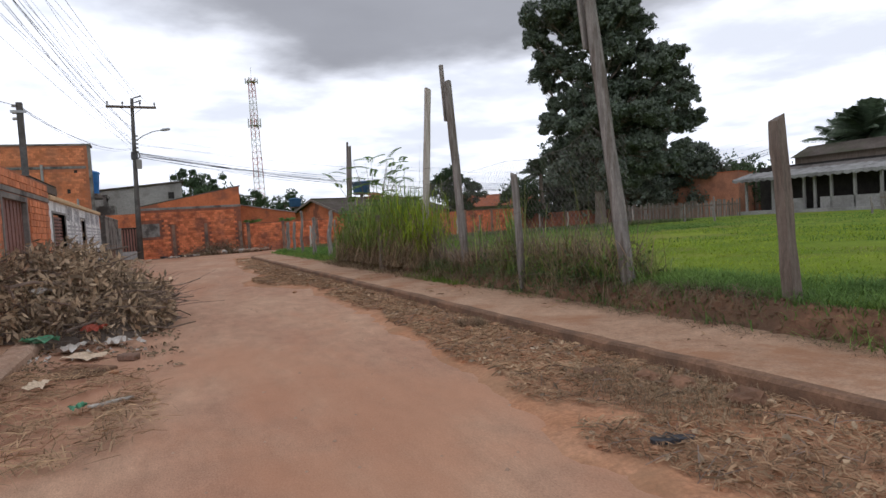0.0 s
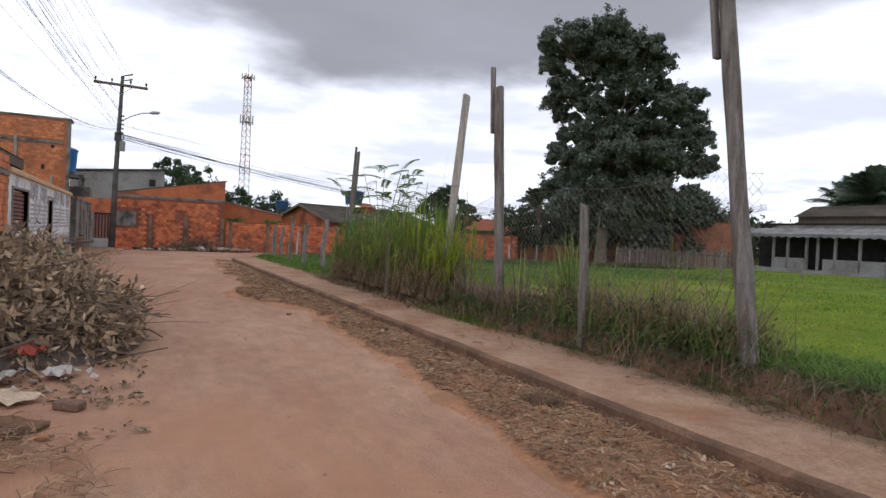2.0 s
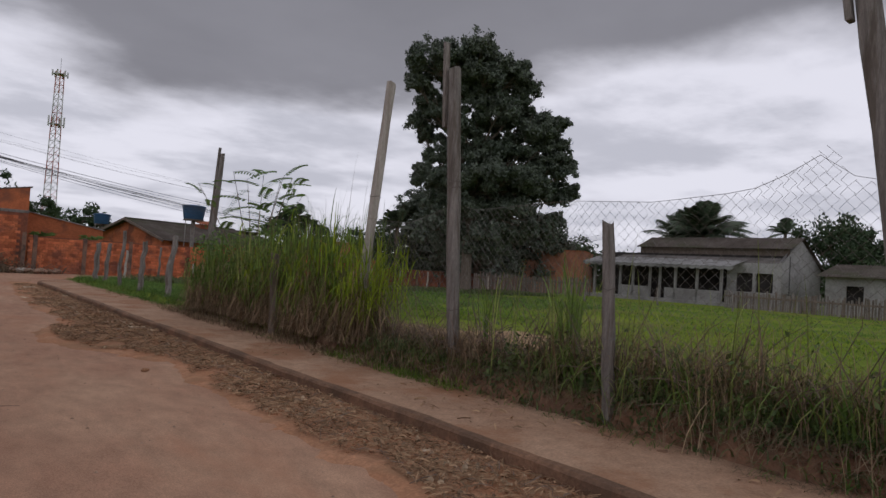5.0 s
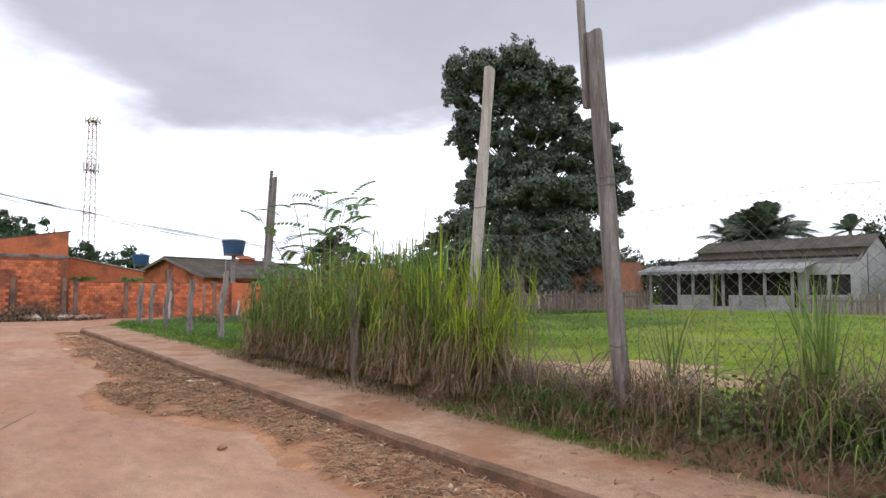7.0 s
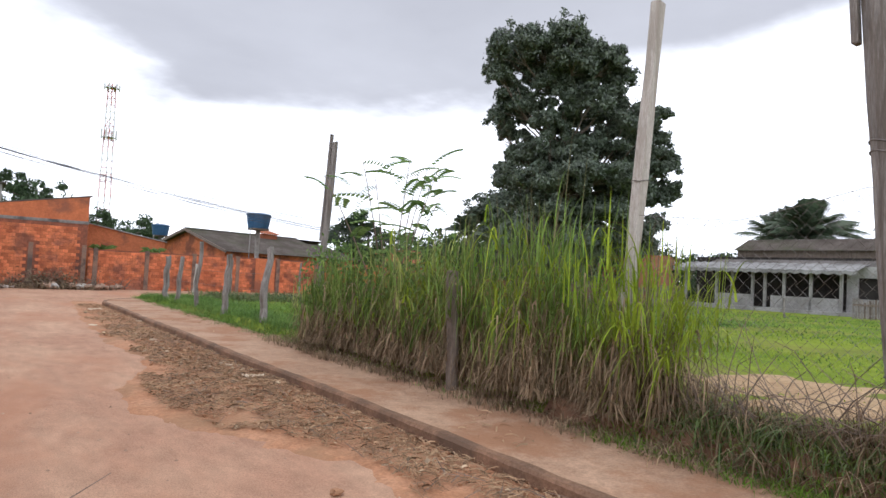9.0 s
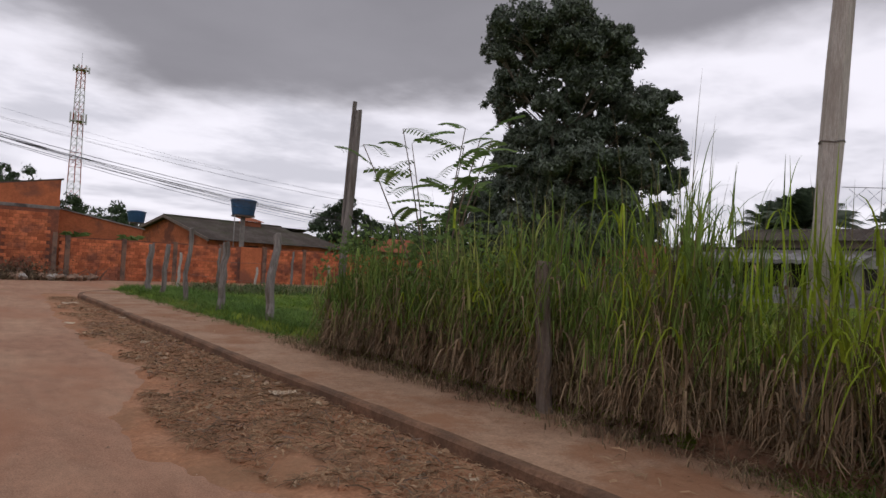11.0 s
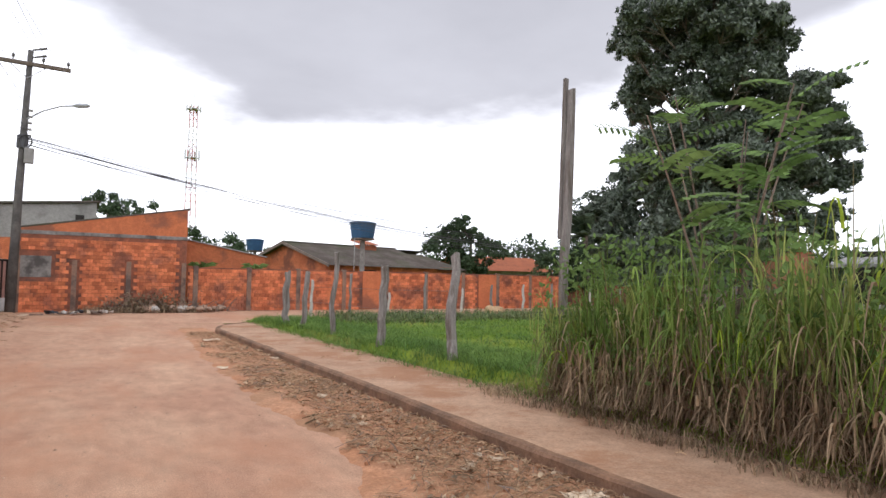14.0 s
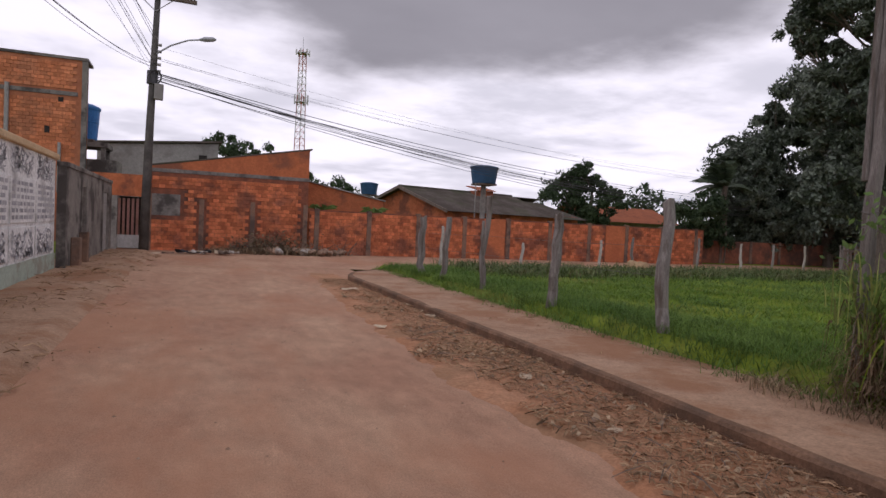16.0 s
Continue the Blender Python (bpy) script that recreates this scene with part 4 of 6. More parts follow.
# ---- posts and fence along the field ----
def rough_post(at, top, r0, r1, material, label, group, flat=0.0, seed=0, sides=8, wob=0.03, name="fence_post", bands=()):
    """A weathered timber post from at to top (offset), with knots and a sawn, uneven head."""
    rng = random.Random(seed)
    t = thing(name, at, label, "post", group)
    n = 7
    pts, rad = [], []
    for i in range(n + 1):
        k = i / n
        pts.append((top[0] * k + rng.uniform(-wob, wob) * (0 < k < 1), top[1] * k + rng.uniform(-wob, wob) * (0 < k < 1), -0.25 + (top[2] + 0.25) * k))
        rad.append((r0 + (r1 - r0) * k) * rng.uniform(0.92, 1.1))
    sh = Shape().tube(pts, rad, sides)
    if flat:
        sh.v = [(x, y, z) for x, y, z in sh.v]
    k = len(sh.v) - sides
    sh.v[k:] = [(x, y, z + rng.uniform(-0.04, 0.05)) for x, y, z in sh.v[k:]]
    part("timber", sh, material, t)
    for z in bands:
        g_ = (z + 0.25) / (top[2] + 0.25) * n
        i0 = min(int(g_), n - 1)
        c, rr = Vector(pts[i0]).lerp(Vector(pts[i0 + 1]), g_ - i0), (rad[i0] + (rad[i0 + 1] - rad[i0]) * (g_ - i0)) * 1.02
        ring = [(c.x + rr * math.cos(a), c.y + rr * math.sin(a), z + 0.01 * math.sin(3 * a)) for a in [2 * math.pi * i / 12 for i in range(13)]]
        part("wire_tie", Shape().tube(ring, 0.006, 4), WIRE, t, "rusty wire tie")
    return t


def plank(t, at, top, w, d, material, label=""):
    m = Matrix.Translation(at) @ Vector((0, 0, 1)).rotation_difference(Vector(top)).to_matrix().to_4x4()
    part("plank", Shape().box(-w / 2, -d / 2, 0, w / 2, d / 2, Vector(top).length, m, c=0.008), material, t, label)


def fz(y):
    return bank_height(y) - 0.02


TALL = "tall fence posts along the field"
a = rough_post((2.02, 20.47, fz(20)), (0.30, 0.15, 4.0), 0.075, 0.065, WOOD, "tall weathered timber post with a nailed plank", TALL, seed=1, wob=0.012, sides=6, bands=(1.6,))
plank(a, (0.09, 0.12, 1.9), (0.155, 0.08, 2.25), 0.07, 0.05, WOOD)
rough_post((1.83, 12.8, fz(12.8)), (0.36, -0.08, 4.36), 0.085, 0.085, PALEWOOD, "pale bleached timber post leaning over grass", TALL, seed=2, sides=6, wob=0.005, bands=(2.4,))
c = rough_post((1.77, 10.2, fz(10.2)), (-0.06, 0.30, 3.97), 0.094, 0.085, WOOD, "tall grey timber post with a second plank", TALL, seed=3, wob=0.007, bands=(0.7, 2.34, 2.42))
plank(c, (-0.11, 0.36, 3.17), (-0.02, 0.06, 1.2), 0.09, 0.05, WOOD)
e = rough_post((1.75, 5.03, fz(5)), (0.0, 0.66, 4.5), 0.10, 0.085, WOOD, "tall leaning grey timber post with a split base", TALL, seed=4, wob=0.006, bands=(0.9,))
plank(e, (-0.06, 0.62, 3.33), (-0.01, 0.2, 1.6), 0.1, 0.05, WOOD)
rough_post((1.73, 2.55, fz(2)), (0.0, 0.13, 1.88), 0.085, 0.08, DARKWOOD_AND_SHADE, "dark squared timber post on the earth bank", "field fence posts", seed=5, sides=4, wob=0.006)
rough_post((1.59, 7.62, fz(7.6)), (0.02, 0.15, 1.78), 0.068, 0.06, WOOD, "short grey timber post among dry grass", "field fence posts", seed=6, wob=0.012, bands=(0.6, 1.1))
rough_post((1.52, 15.15, fz(15.2)), (-0.01, 0.13, 1.36), 0.085, 0.08, DARKWOOD_AND_SHADE, "short dark timber post in tall grass", "field fence posts", seed=7, wob=0.014)
for i, (x, y, dx, dy, hh, r_) in enumerate(((1.88, 23.07, 0.22, 0.23, 1.78, 0.09), (1.88, 25.85, 0.06, -0.05, 1.6, 0.09), (1.92, 28.8, 0.08, -0.1, 1.98, 0.07), (2.0, 31.2, 0.08, -0.1, 1.55, 0.08), (2.02, 32.9, 0.04, 0.05, 1.57, 0.105))):
    rough_post((x, y, fz(y)), (dx, dy, hh), r_, r_ * 0.85, WOOD, "knotty crooked grey fence post in grass", "crooked fence posts", seed=20 + i, wob=0.045, sides=9)
for i, (x, y, hh) in enumerate(((3.9, 36.2, 1.35), (5.38, 36.2, 1.6), (7.0, 36.3, 0.9), (8.65, 36.4, 1.65), (10.45, 36.5, 1.1), (12.0, 36.6, 1.25), (13.78, 36.7, 1.3), (15.55, 36.9, 1.35), (18.4, 37.4, 1.2), (21.0, 38.0, 1.2), (24.0, 38.8, 1.2), (28.0, 39.8, 1.1), (32.0, 41.0, 1.1))):
    rough_post((x, y, fz(36) - 0.02), (0.05, 0.02, hh), 0.06, 0.05, WOOD if i % 2 else PALEWOOD, "thin grey fence post along the side street", "side street fence posts", seed=40 + i)
fwire = thing("wire_strands", (0, 0, 0), "two slack wires strung between posts", "wire")
for z in (0.75, 1.15):
    part("strand", Shape().tube([(2.06, 23.15, fz(23) + z), (1.9, 25.82, fz(25) + z - 0.02), (1.96, 28.75, fz(28) + z), (2.04, 31.15, fz(31) + z - 0.02), (2.04, 32.9, fz(33) + z)], 0.003, 3), WIRE, fwire)


# ---- trees ----
def crown(rng, lobes, per, leaf, clumps=7, inner=0.55):
    """Leaves in clumps over lobes (x, y, z, r): arrays of small folded leaves with gaps between clumps."""
    cs, ns, ss = [], [], []
    for lx, ly, lz, lr in lobes:
        for _ in range(clumps):
            d = rng.normal(size=3)
            d[2] = abs(d[2]) * 0.9 - 0.25
            d /= np.linalg.norm(d)
            c = np.array([lx, ly, lz]) + d * lr * rng.uniform(inner, 0.95)
            r = lr * rng.uniform(0.2, 0.44)
            q_ = rng.normal(size=(per, 3))
            q_ /= np.linalg.norm(q_, axis=1)[:, None]
            rad = rng.uniform(0.35, 1.0, per) ** 0.6
            pos = c + q_ * (r * rad)[:, None] * np.array([1.15, 1.15, 0.72])
            pos[:, 2] -= 0.25 * r * rng.random(per)
            cs.append(pos), ns.append(q_ + [0, 0, 0.5]), ss.append(rng.uniform(0.7, 1.3, per) * leaf)
        for _ in range(clumps):
            d = rng.normal(size=3)
            d[2] = abs(d[2]) * 0.8 - 0.3
            d /= np.linalg.norm(d)
            c = np.array([lx, ly, lz]) + d * lr * rng.uniform(0.9, 1.16)
            n_ = per // 7
            q_ = rng.normal(size=(n_, 3))
            pos = c + q_ * lr * np.array([0.12, 0.12, 0.10])
            pos[:, 2] -= 0.12 * lr * rng.random(n_)
            cs.append(pos), ns.append(q_ + [0, 0, 0.5]), ss.append(rng.uniform(0.7, 1.3, n_) * leaf)
    return leaf_arrays(rng, np.concatenate(cs), np.concatenate(ns), np.concatenate(ss))


def tree(name, at, trunk, lobes, per, leaf, label, seed, leafmat=LEAF, clumps=7, group="", limb_r=0.16):
    """A tapered trunk (points with radii), a limb to each lobe, and a crown of clumped leaves."""
    rng = np.random.default_rng(seed)
    t = thing(name, at, label, "tree", group)
    sh = Shape().tube([p[:3] for p in trunk], [p[3] for p in trunk], 10)
    part("trunk", sh, BARK, t)
    for lx, ly, lz, lr in lobes:
        lm = Shape()
        src = min(trunk[3 if len(trunk) > 4 else 1:], key=lambda p: abs(p[2] - (lz - 0.9 * math.hypot(lx - p[0], ly - p[1]))))
        a_, b_ = Vector(src[:3]), Vector((lx, ly, lz))
        mid = a_.lerp(b_, 0.5) + Vector((0, 0, -0.12 * (b_ - a_).length))
        lm.tube([a_, mid, b_], [limb_r, limb_r * 0.65, limb_r * 0.25], 6)
        for _ in range(4):
            e = b_ + Vector(rng.normal(size=3)) * lr * 0.4
            lm.tube([mid.lerp(b_, 0.5), e], [limb_r * 0.35, limb_r * 0.1], 4)
        part("limb", lm, BARK, t)
    v, f_ = crown(rng, lobes, per, leaf, clumps)
    raw("crown", v, f_, leafmat, t)
    return t


# the great mango tree; lobes given across the view (lat), in depth and in height
TX, TY = 24.3, 35.2
CROWN_TOP = ((-0, 15.8, 1.09), (-1.6, 15.4, 1.16), (-3.1, 14.9, 1.16), (-4, 14.5, 0.7), (1.1, 15, 1.09), (2.3, 14.2, 1.09), (3.3, 13.7, 0.78), (2.8, 12.8, 0.62), (0.4, 14.1, 1.16), (-1.2, 14.1, 0.93), (-2.8, 11.9, 1.09), (-1.7, 12, 0.93), (-0.1, 12.3, 0.85), (1.4, 11.8, 1.16))
CROWN_MIDDLE = ((-3.8, 11, 0.78), (-3.3, 10.3, 0.47), (4.8, 11.5, 0.97), (5.6, 11.3, 0.5), (4.1, 10.9, 1.01), (5.2, 10, 0.93), (5.7, 8.9, 0.7), (6.4, 7.1, 0.66), (6.1, 8.2, 0.54), (4.9, 8.3, 1.09), (-0.8, 9.1, 1.09), (1.1, 9.4, 1.16), (3, 9.7, 1.16), (-2.3, 8.9, 0.78), (-2.8, 7.5, 0.85), (-3.3, 8.1, 0.47), (-1.4, 7.2, 1.16), (0.4, 7.4, 1.24), (2.3, 7.5, 1.24), (3.8, 7.1, 1.16))
CROWN_FOOT = ((5.3, 6.6, 0.93), (3.1, 5.6, 1.16), (1.2, 5.5, 1.16), (-0.7, 5.5, 1.01), (-2, 5.9, 0.78), (-2.2, 4.3, 0.85), (-2.9, 3.5, 0.7), (-0.7, 3.9, 0.93), (1.2, 4, 1.01), (3.1, 4, 0.93), (4.4, 4.4, 0.85), (5.6, 5, 0.62), (5.3, 3.8, 0.39), (-1.2, 2.8, 0.54), (2.2, 2.9, 0.62), (0.5, 2.8, 0.54))
CROWN_FILL = ((0.3, 13.1, 0.8), (-1.0, 13.2, 0.7), (1.6, 13.0, 0.8), (-0.9, 10.7, 0.8), (0.6, 10.7, 0.9), (2.0, 10.6, 0.9), (3.2, 11.7, 0.8), (-2.4, 10.2, 0.5), (3.5, 12.6, 0.55), (-3.9, 13.3, 0.6), (-3.2, 13.2, 0.45), (0.0, 11.4, 0.5))
lobes = []
rl_ = random.Random(4)
for tier, deep in ((CROWN_TOP, 2.0), (CROWN_MIDDLE, 2.4), (CROWN_FOOT, 2.2), (CROWN_FILL, 2.6)):
    for lat, z, r in tier:
        for dep in ((-0.8, 0.8) if r > 1.0 else (0.0,)):
            dep = dep * deep * 0.6 + rl_.uniform(-0.5, 0.5) * deep
            lobes.append((lat * 0.761 + dep * 0.648, -lat * 0.648 + dep * 0.761, z * 0.985, r * 1.16))
tree("mango_tree", (TX, TY, 0.2), [(0, 0, -0.3, 0.5), (0.05, 0, 1.2, 0.36), (0.1, 0.1, 3.5, 0.32), (0.3, 0.1, 6.5, 0.28), (0.3, 0.0, 9.5, 0.22), (0.2, 0, 12.5, 0.12)],
     lobes, 300, 0.25, "tall dark green mango tree with a clumped uneven crown", 5, clumps=12, limb_r=0.09)


def random_lobes(seed, n, w, h0, h1, r):
    rg = random.Random(seed)
    return [(rg.uniform(-w, w) * math.sin(math.pi * (0.25 + 0.5 * i / n)), rg.uniform(-w, w) * 0.7, h0 + (h1 - h0 - r) * (i + 0.5) / n, r * rg.uniform(0.8, 1.2)) for i in range(n)]


def plain_tree(at, h_, w, seed, label, per=70, leaf=0.32, n=8, base=0.25, clumps=6, mat_=None):
    tree("tree", at, [(0, 0, -0.2, h_ * 0.03), (0.05, 0, h_ * 0.3, h_ * 0.024), (0.1, 0.05, h_ * 0.7, h_ * 0.012)], random_lobes(seed, n, w, h_ * base, h_, w * 0.66), int(per * 1.35), leaf * 0.92, label, seed, mat_ or LEAF_FAR, clumps + 4, limb_r=h_ * 0.012)


plain_tree((22.9, 55.4, 0), 7.0, 2.0, 11, "rounded dark green tree behind a wall", 90, 0.3, 9, 0.3)
plain_tree((33.4, 49.5, 0.1), 11.6, 2.3, 12, "dense dark green tree at the field's edge", 190, 0.34, 15, 0.1, 9, LEAF)
plain_tree((36.3, 47.0, 0.1), 14.0, 3.2, 13, "dense dark green tree at the field's edge", 190, 0.36, 15, 0.06, 9, LEAF)
plain_tree((42.0, 48.0, 0.1), 8.5, 3.4, 24, "dense dark green tree at the field's edge", 120, 0.4, 12, 0.05, 8, LEAF)
plain_tree((29.6, 50.0, 0.1), 5.0, 1.4, 31, "dark tree behind a street corner palm", 110, 0.28, 9, 0.1, 6, LEAF)
plain_tree((31.8, 49.0, 0.1), 7.4, 1.6, 32, "dark tree behind a street corner palm", 130, 0.3, 10, 0.1, 6, LEAF)
plain_tree((25.0, 47.5, 0.1), 4.6, 1.7, 14, "small dark tree by the street corner", 90, 0.26, 7, 0.15)
plain_tree((41.0, 52.0, 0), 8.0, 3.4, 15, "dark tree behind the field", 80, 0.36, 9, 0.1)
plain_tree((-1.0, 80.0, 0), 10.2, 3.0, 16, "tree beyond the rooftops", 70, 0.4, 8, 0.3)
plain_tree((5.0, 82.0, 0), 7.3, 1.9, 17, "tree beyond the rooftops", 60, 0.4, 7, 0.3)
plain_tree((12.5, 95.0, 0), 7.0, 2.2, 18, "tree beyond the rooftops", 60, 0.45, 7, 0.2)
plain_tree((53.0, 21.6, 0), 8.4, 3.6, 19, "dark tree beside a small grey house", 90, 0.36, 10, 0.25)
plain_tree((52.0, 34.0, 0), 6.5, 3.2, 21, "dark tree behind a farmhouse", 60, 0.38, 8, 0.1)
plain_tree((50.0, 44.0, 0), 6.2, 3.6, 22, "dark tree behind an outbuilding", 60, 0.38, 8, 0.1)
for i in range(26):
    ang = radians(8 + i * 6.2)
    R_ = 105 + 18 * math.sin(i * 2.3)
    plain_tree((R_ * math.cos(ang), R_ * math.sin(ang) + 5, 0), 7 + 2.2 * math.sin(i * 1.7), 4.6, 60 + i, "hazy tree on the skyline", 26, 0.8, 7, 0.05, 5)


def palm(at, h_, fr, seed, label, n=22):
    rng = np.random.default_rng(seed)
    t = thing("palm_tree", at, label, "palm tree", "palm trees")
    part("trunk", Shape().tube([(0.1 * math.sin(k), 0, h_ * k / 6) for k in range(7)], [0.24 - 0.015 * k for k in range(7)], 8), BARK, t)
    for k in range(n):
        az, el = rng.uniform(0, 2 * np.pi), 1.5 * rng.random() ** 0.75
        L_ = fr * rng.uniform(0.85, 1.1)
        pts = []
        for j in range(9):
            s_ = j / 8
            rr = L_ * s_ * math.cos(el) * (1 - 0.12 * s_)
            z = h_ + L_ * s_ * math.sin(el) - 0.45 * L_ * s_ * s_
            pts.append(np.array([rr * math.cos(az), rr * math.sin(az), z]))
        sh = Shape().tube(pts, [0.035 * (1 - 0.8 * j / 8) for j in range(9)], 4)
        side = np.array([-math.sin(az), math.cos(az), 0])
        for j in range(1, 46):
            s_ = j / 46 * 8
            i0 = min(int(s_), 7)
            p_ = pts[i0] + (pts[i0 + 1] - pts[i0]) * (s_ - i0)
            fwd = pts[i0 + 1] - pts[i0]
            fwd = fwd / np.linalg.norm(fwd)
            ll = 0.28 * L_ * math.sin(math.pi * min(0.97, 0.12 + j / 50))
            for sg in (-1, 1):
                tip = p_ + side * sg * ll * 0.75 + fwd * ll * 0.6 - np.array([0, 0, 0.4 * ll])
                w_ = fwd * 0.045
                sh.add([p_ - w_, p_ + w_, tip], [(0, 1, 2)])
        part("frond", sh, PALMLEAF, t)
    return t


palm((48.0, 31.5, 0), 6.0, 5.0, 5, "bushy palm behind the farmhouse", 60)
palm((50.5, 35.0, 0), 5.6, 4.8, 6, "bushy palm behind the farmhouse", 50)
palm((58.5, 29.1, 0), 7.0, 2.6, 7, "small palm behind the farmhouse", 16)
palm((27.2, 47.2, 0), 4.9, 2.9, 8, "coconut palm by the street corner")

# ---- tower, poles and cables ----
mt = thing("telecom_mast", (17.05, 153.65, 0), "slender red and white lattice telecom mast", "mast")
H_ = 37.0
for k in range(3):
    for b_ in range(8):
        z0, z1 = H_ * b_ / 8, H_ * (b_ + 1) / 8
        w0, w1 = 1.55 - 0.75 * b_ / 8, 1.55 - 0.75 * (b_ + 1) / 8
        a0 = 2 * math.pi * k / 3 + 0.4
        part("leg", Shape().tube([(w0 * math.cos(a0), w0 * math.sin(a0), z0), (w1 * math.cos(a0), w1 * math.sin(a0), z1)], 0.10, 5), REDSTEEL if b_ % 2 else WHITESTEEL, mt)
for b_ in range(26):
    z0, z1 = H_ * b_ / 26, H_ * (b_ + 1) / 26
    for k in range(3):
        a0, a1 = 2 * math.pi * k / 3 + 0.4, 2 * math.pi * (k + 1) / 3 + 0.4
        w0, w1 = 1.55 - 0.75 * b_ / 26, 1.55 - 0.75 * (b_ + 1) / 26
        p0, p1 = (w0 * math.cos(a0), w0 * math.sin(a0), z0), (w1 * math.cos(a1), w1 * math.sin(a1), z1)
        tint_ = WHITESTEEL if (b_ // 3) % 2 else REDSTEEL
        part("diagonal_brace", Shape().tube([p0, p1], 0.05, 4), tint_, mt)
        part("cross_brace", Shape().tube([p0, (w0 * math.cos(a1), w0 * math.sin(a1), z0)], 0.045, 4), tint_, mt)
for z in (26.0, 36.2):
    part("platform", Shape().tube([(0, 0, z), (0, 0, z + 0.12)], 1.25, 10), STEEL, mt)
    for k in range(6):
        a0 = k * math.pi / 3
        part("antenna", Shape().box(-0.14, -0.12, 0, 0.14, 0.12, 2.1 if z < 30 else 1.2, pose(1.35 * math.cos(a0), 1.35 * math.sin(a0), z - 0.4)), WHITESTEEL, mt)
part("lightning_rod", Shape().tube([(0, 0, H_), (0, 0, H_ + 2.6)], 0.05, 4), STEEL, mt)

PX, PY = -5.58, 43.6
up_ = thing("utility_pole", (PX, PY, 0), "dark concrete utility pole with crossarm and street lamp", "utility pole")
up_.rotation_euler = (0, radians(1.2), 0)
part("shaft", Shape().tube([(0, 0, -0.3), (0, 0, 5), (0.05, 0, 10.4)], [0.185, 0.145, 0.10], 10), POLECONC, up_, smooth=True)
part("crossarm", Shape().box(-1.45, -0.2, 9.75, 1.45, -0.06, 9.9, c=0.01), DARKWOOD_AND_SHADE, up_, "timber crossarm")
part("brace", Shape().tube([(-0.6, -0.15, 9.75), (0, -0.12, 9.25), (0.6, -0.15, 9.75)], 0.02, 5), STEEL, up_)
for x in (-1.35, -0.5, 0.5, 1.35):
    part("insulator", Shape().tube([(x, -0.13, 9.9), (x, -0.13, 10.0), (x, -0.13, 10.02), (x, -0.13, 10.1), (x, -0.13, 10.16)], [0.02, 0.03, 0.065, 0.055, 0.03], 8), POLECONC, up_)
for z in (7.0, 7.25, 7.5, 7.75, 8.0):
    part("rack_insulator", Shape().tube([(0.14, -0.1, z), (0.28, -0.1, z)], [0.05, 0.06], 8), PALECONC, up_)
for z in (10.1, 10.4):
    part("cutout_fuse", Shape().tube([(0.12, -0.1, z), (0.6, -0.15, z + 0.15)], [0.03, 0.05], 6), POLECONC, up_)
la = part("lamp_arm", Shape().tube([(0.1, -0.1, 7.65), (0.6, -0.3, 8.0), (1.2, -0.5, 8.25), (1.75, -0.7, 8.32)], 0.03, 6), STEEL, up_)
part("lamp_head", Shape().tube([(1.6, -0.66, 8.3), (1.8, -0.72, 8.33), (2.1, -0.8, 8.36), (2.2, -0.83, 8.36)], [0.04, 0.1, 0.09, 0.03], 8), STEEL, la, "small street lamp head")
part("junction_box", Shape().box(0.1, -0.3, 5.9, 0.42, -0.05, 6.5, c=0.02), PALECONC, up_, "grey junction box")
part("cable_coil", Shape().tube([(0.1 + 0.22 * math.cos(i * 0.5), -0.2, 6.75 + 0.26 * math.sin(i * 0.5)) for i in range(26)], 0.03, 5), CABLE, up_, "coiled black cable")
part("clamp", Shape().tube([(0, 0, 6.5), (0, 0, 7.0)], 0.2, 10), CABLE, up_)


def cables(name, a, b, n, sag, spread, r, label, seed):
    rg = random.Random(seed)
    t = thing(name, a, label, "cable", "overhead cables")
    a_, b_ = Vector(a), Vector(b)
    for k in range(n):
        o1 = Vector((rg.uniform(-1, 1) * spread[0], 0, rg.uniform(-1, 1) * spread[1]))
        o2 = Vector((rg.uniform(-1, 1) * spread[2], 0, rg.uniform(-1, 1) * spread[3]))
        sg = sag * rg.uniform(0.8, 1.25)
        pts = [(b_ - a_) * (i / 24) + o1 * (1 - i / 24) + o2 * (i / 24) - Vector((0, 0, 4 * sg * (i / 24) * (1 - i / 24))) for i in range(25)]
        part("wire", Shape().tube(pts, r * rg.uniform(0.7, 1.2), 4), CABLE, t)
    return t


cables("power_lines", (PX + 0.16, PY - 0.13, 10.1), (-9.2, -6.0, 10.6), 6, 0.4, (1.3, 0.1, 1.4, 0.1), 0.0065, "thin bare power lines along the street", 1)
cables("service_cables", (PX + 0.16, PY - 0.1, 7.6), (-9.0, -6.0, 8.6), 12, 0.5, (0.15, 0.9, 0.6, 0.9), 0.006, "slack service cables along the street", 2)
cables("cable_bundle", (PX + 0.3, PY, 6.8), (62, 52, 7.0), 9, 2.9, (0.05, 0.16, 0.1, 0.4), 0.015, "sagging black cable bundle across the side street", 3)
cables("upper_cables", (PX + 0.45, PY, 7.7), (62, 52, 8.3), 4, 2.5, (0.05, 0.35, 0.1, 0.9), 0.0055, "thin cables across the side street", 4)
cables("house_cables", (PX + 0.16, PY, 7.2), (-8.05, 22.9, 5.9), 3, 0.5, (0.1, 0.15, 0.1, 0.1), 0.008, "service cables to a house pole", 5)
cables("drop_cable", (-8.05, 22.9, 6.0), (-16, 6, 7.2), 1, 0.3, (0.02, 0.02, 0.02, 0.02), 0.01, "single drop cable to a house", 6)
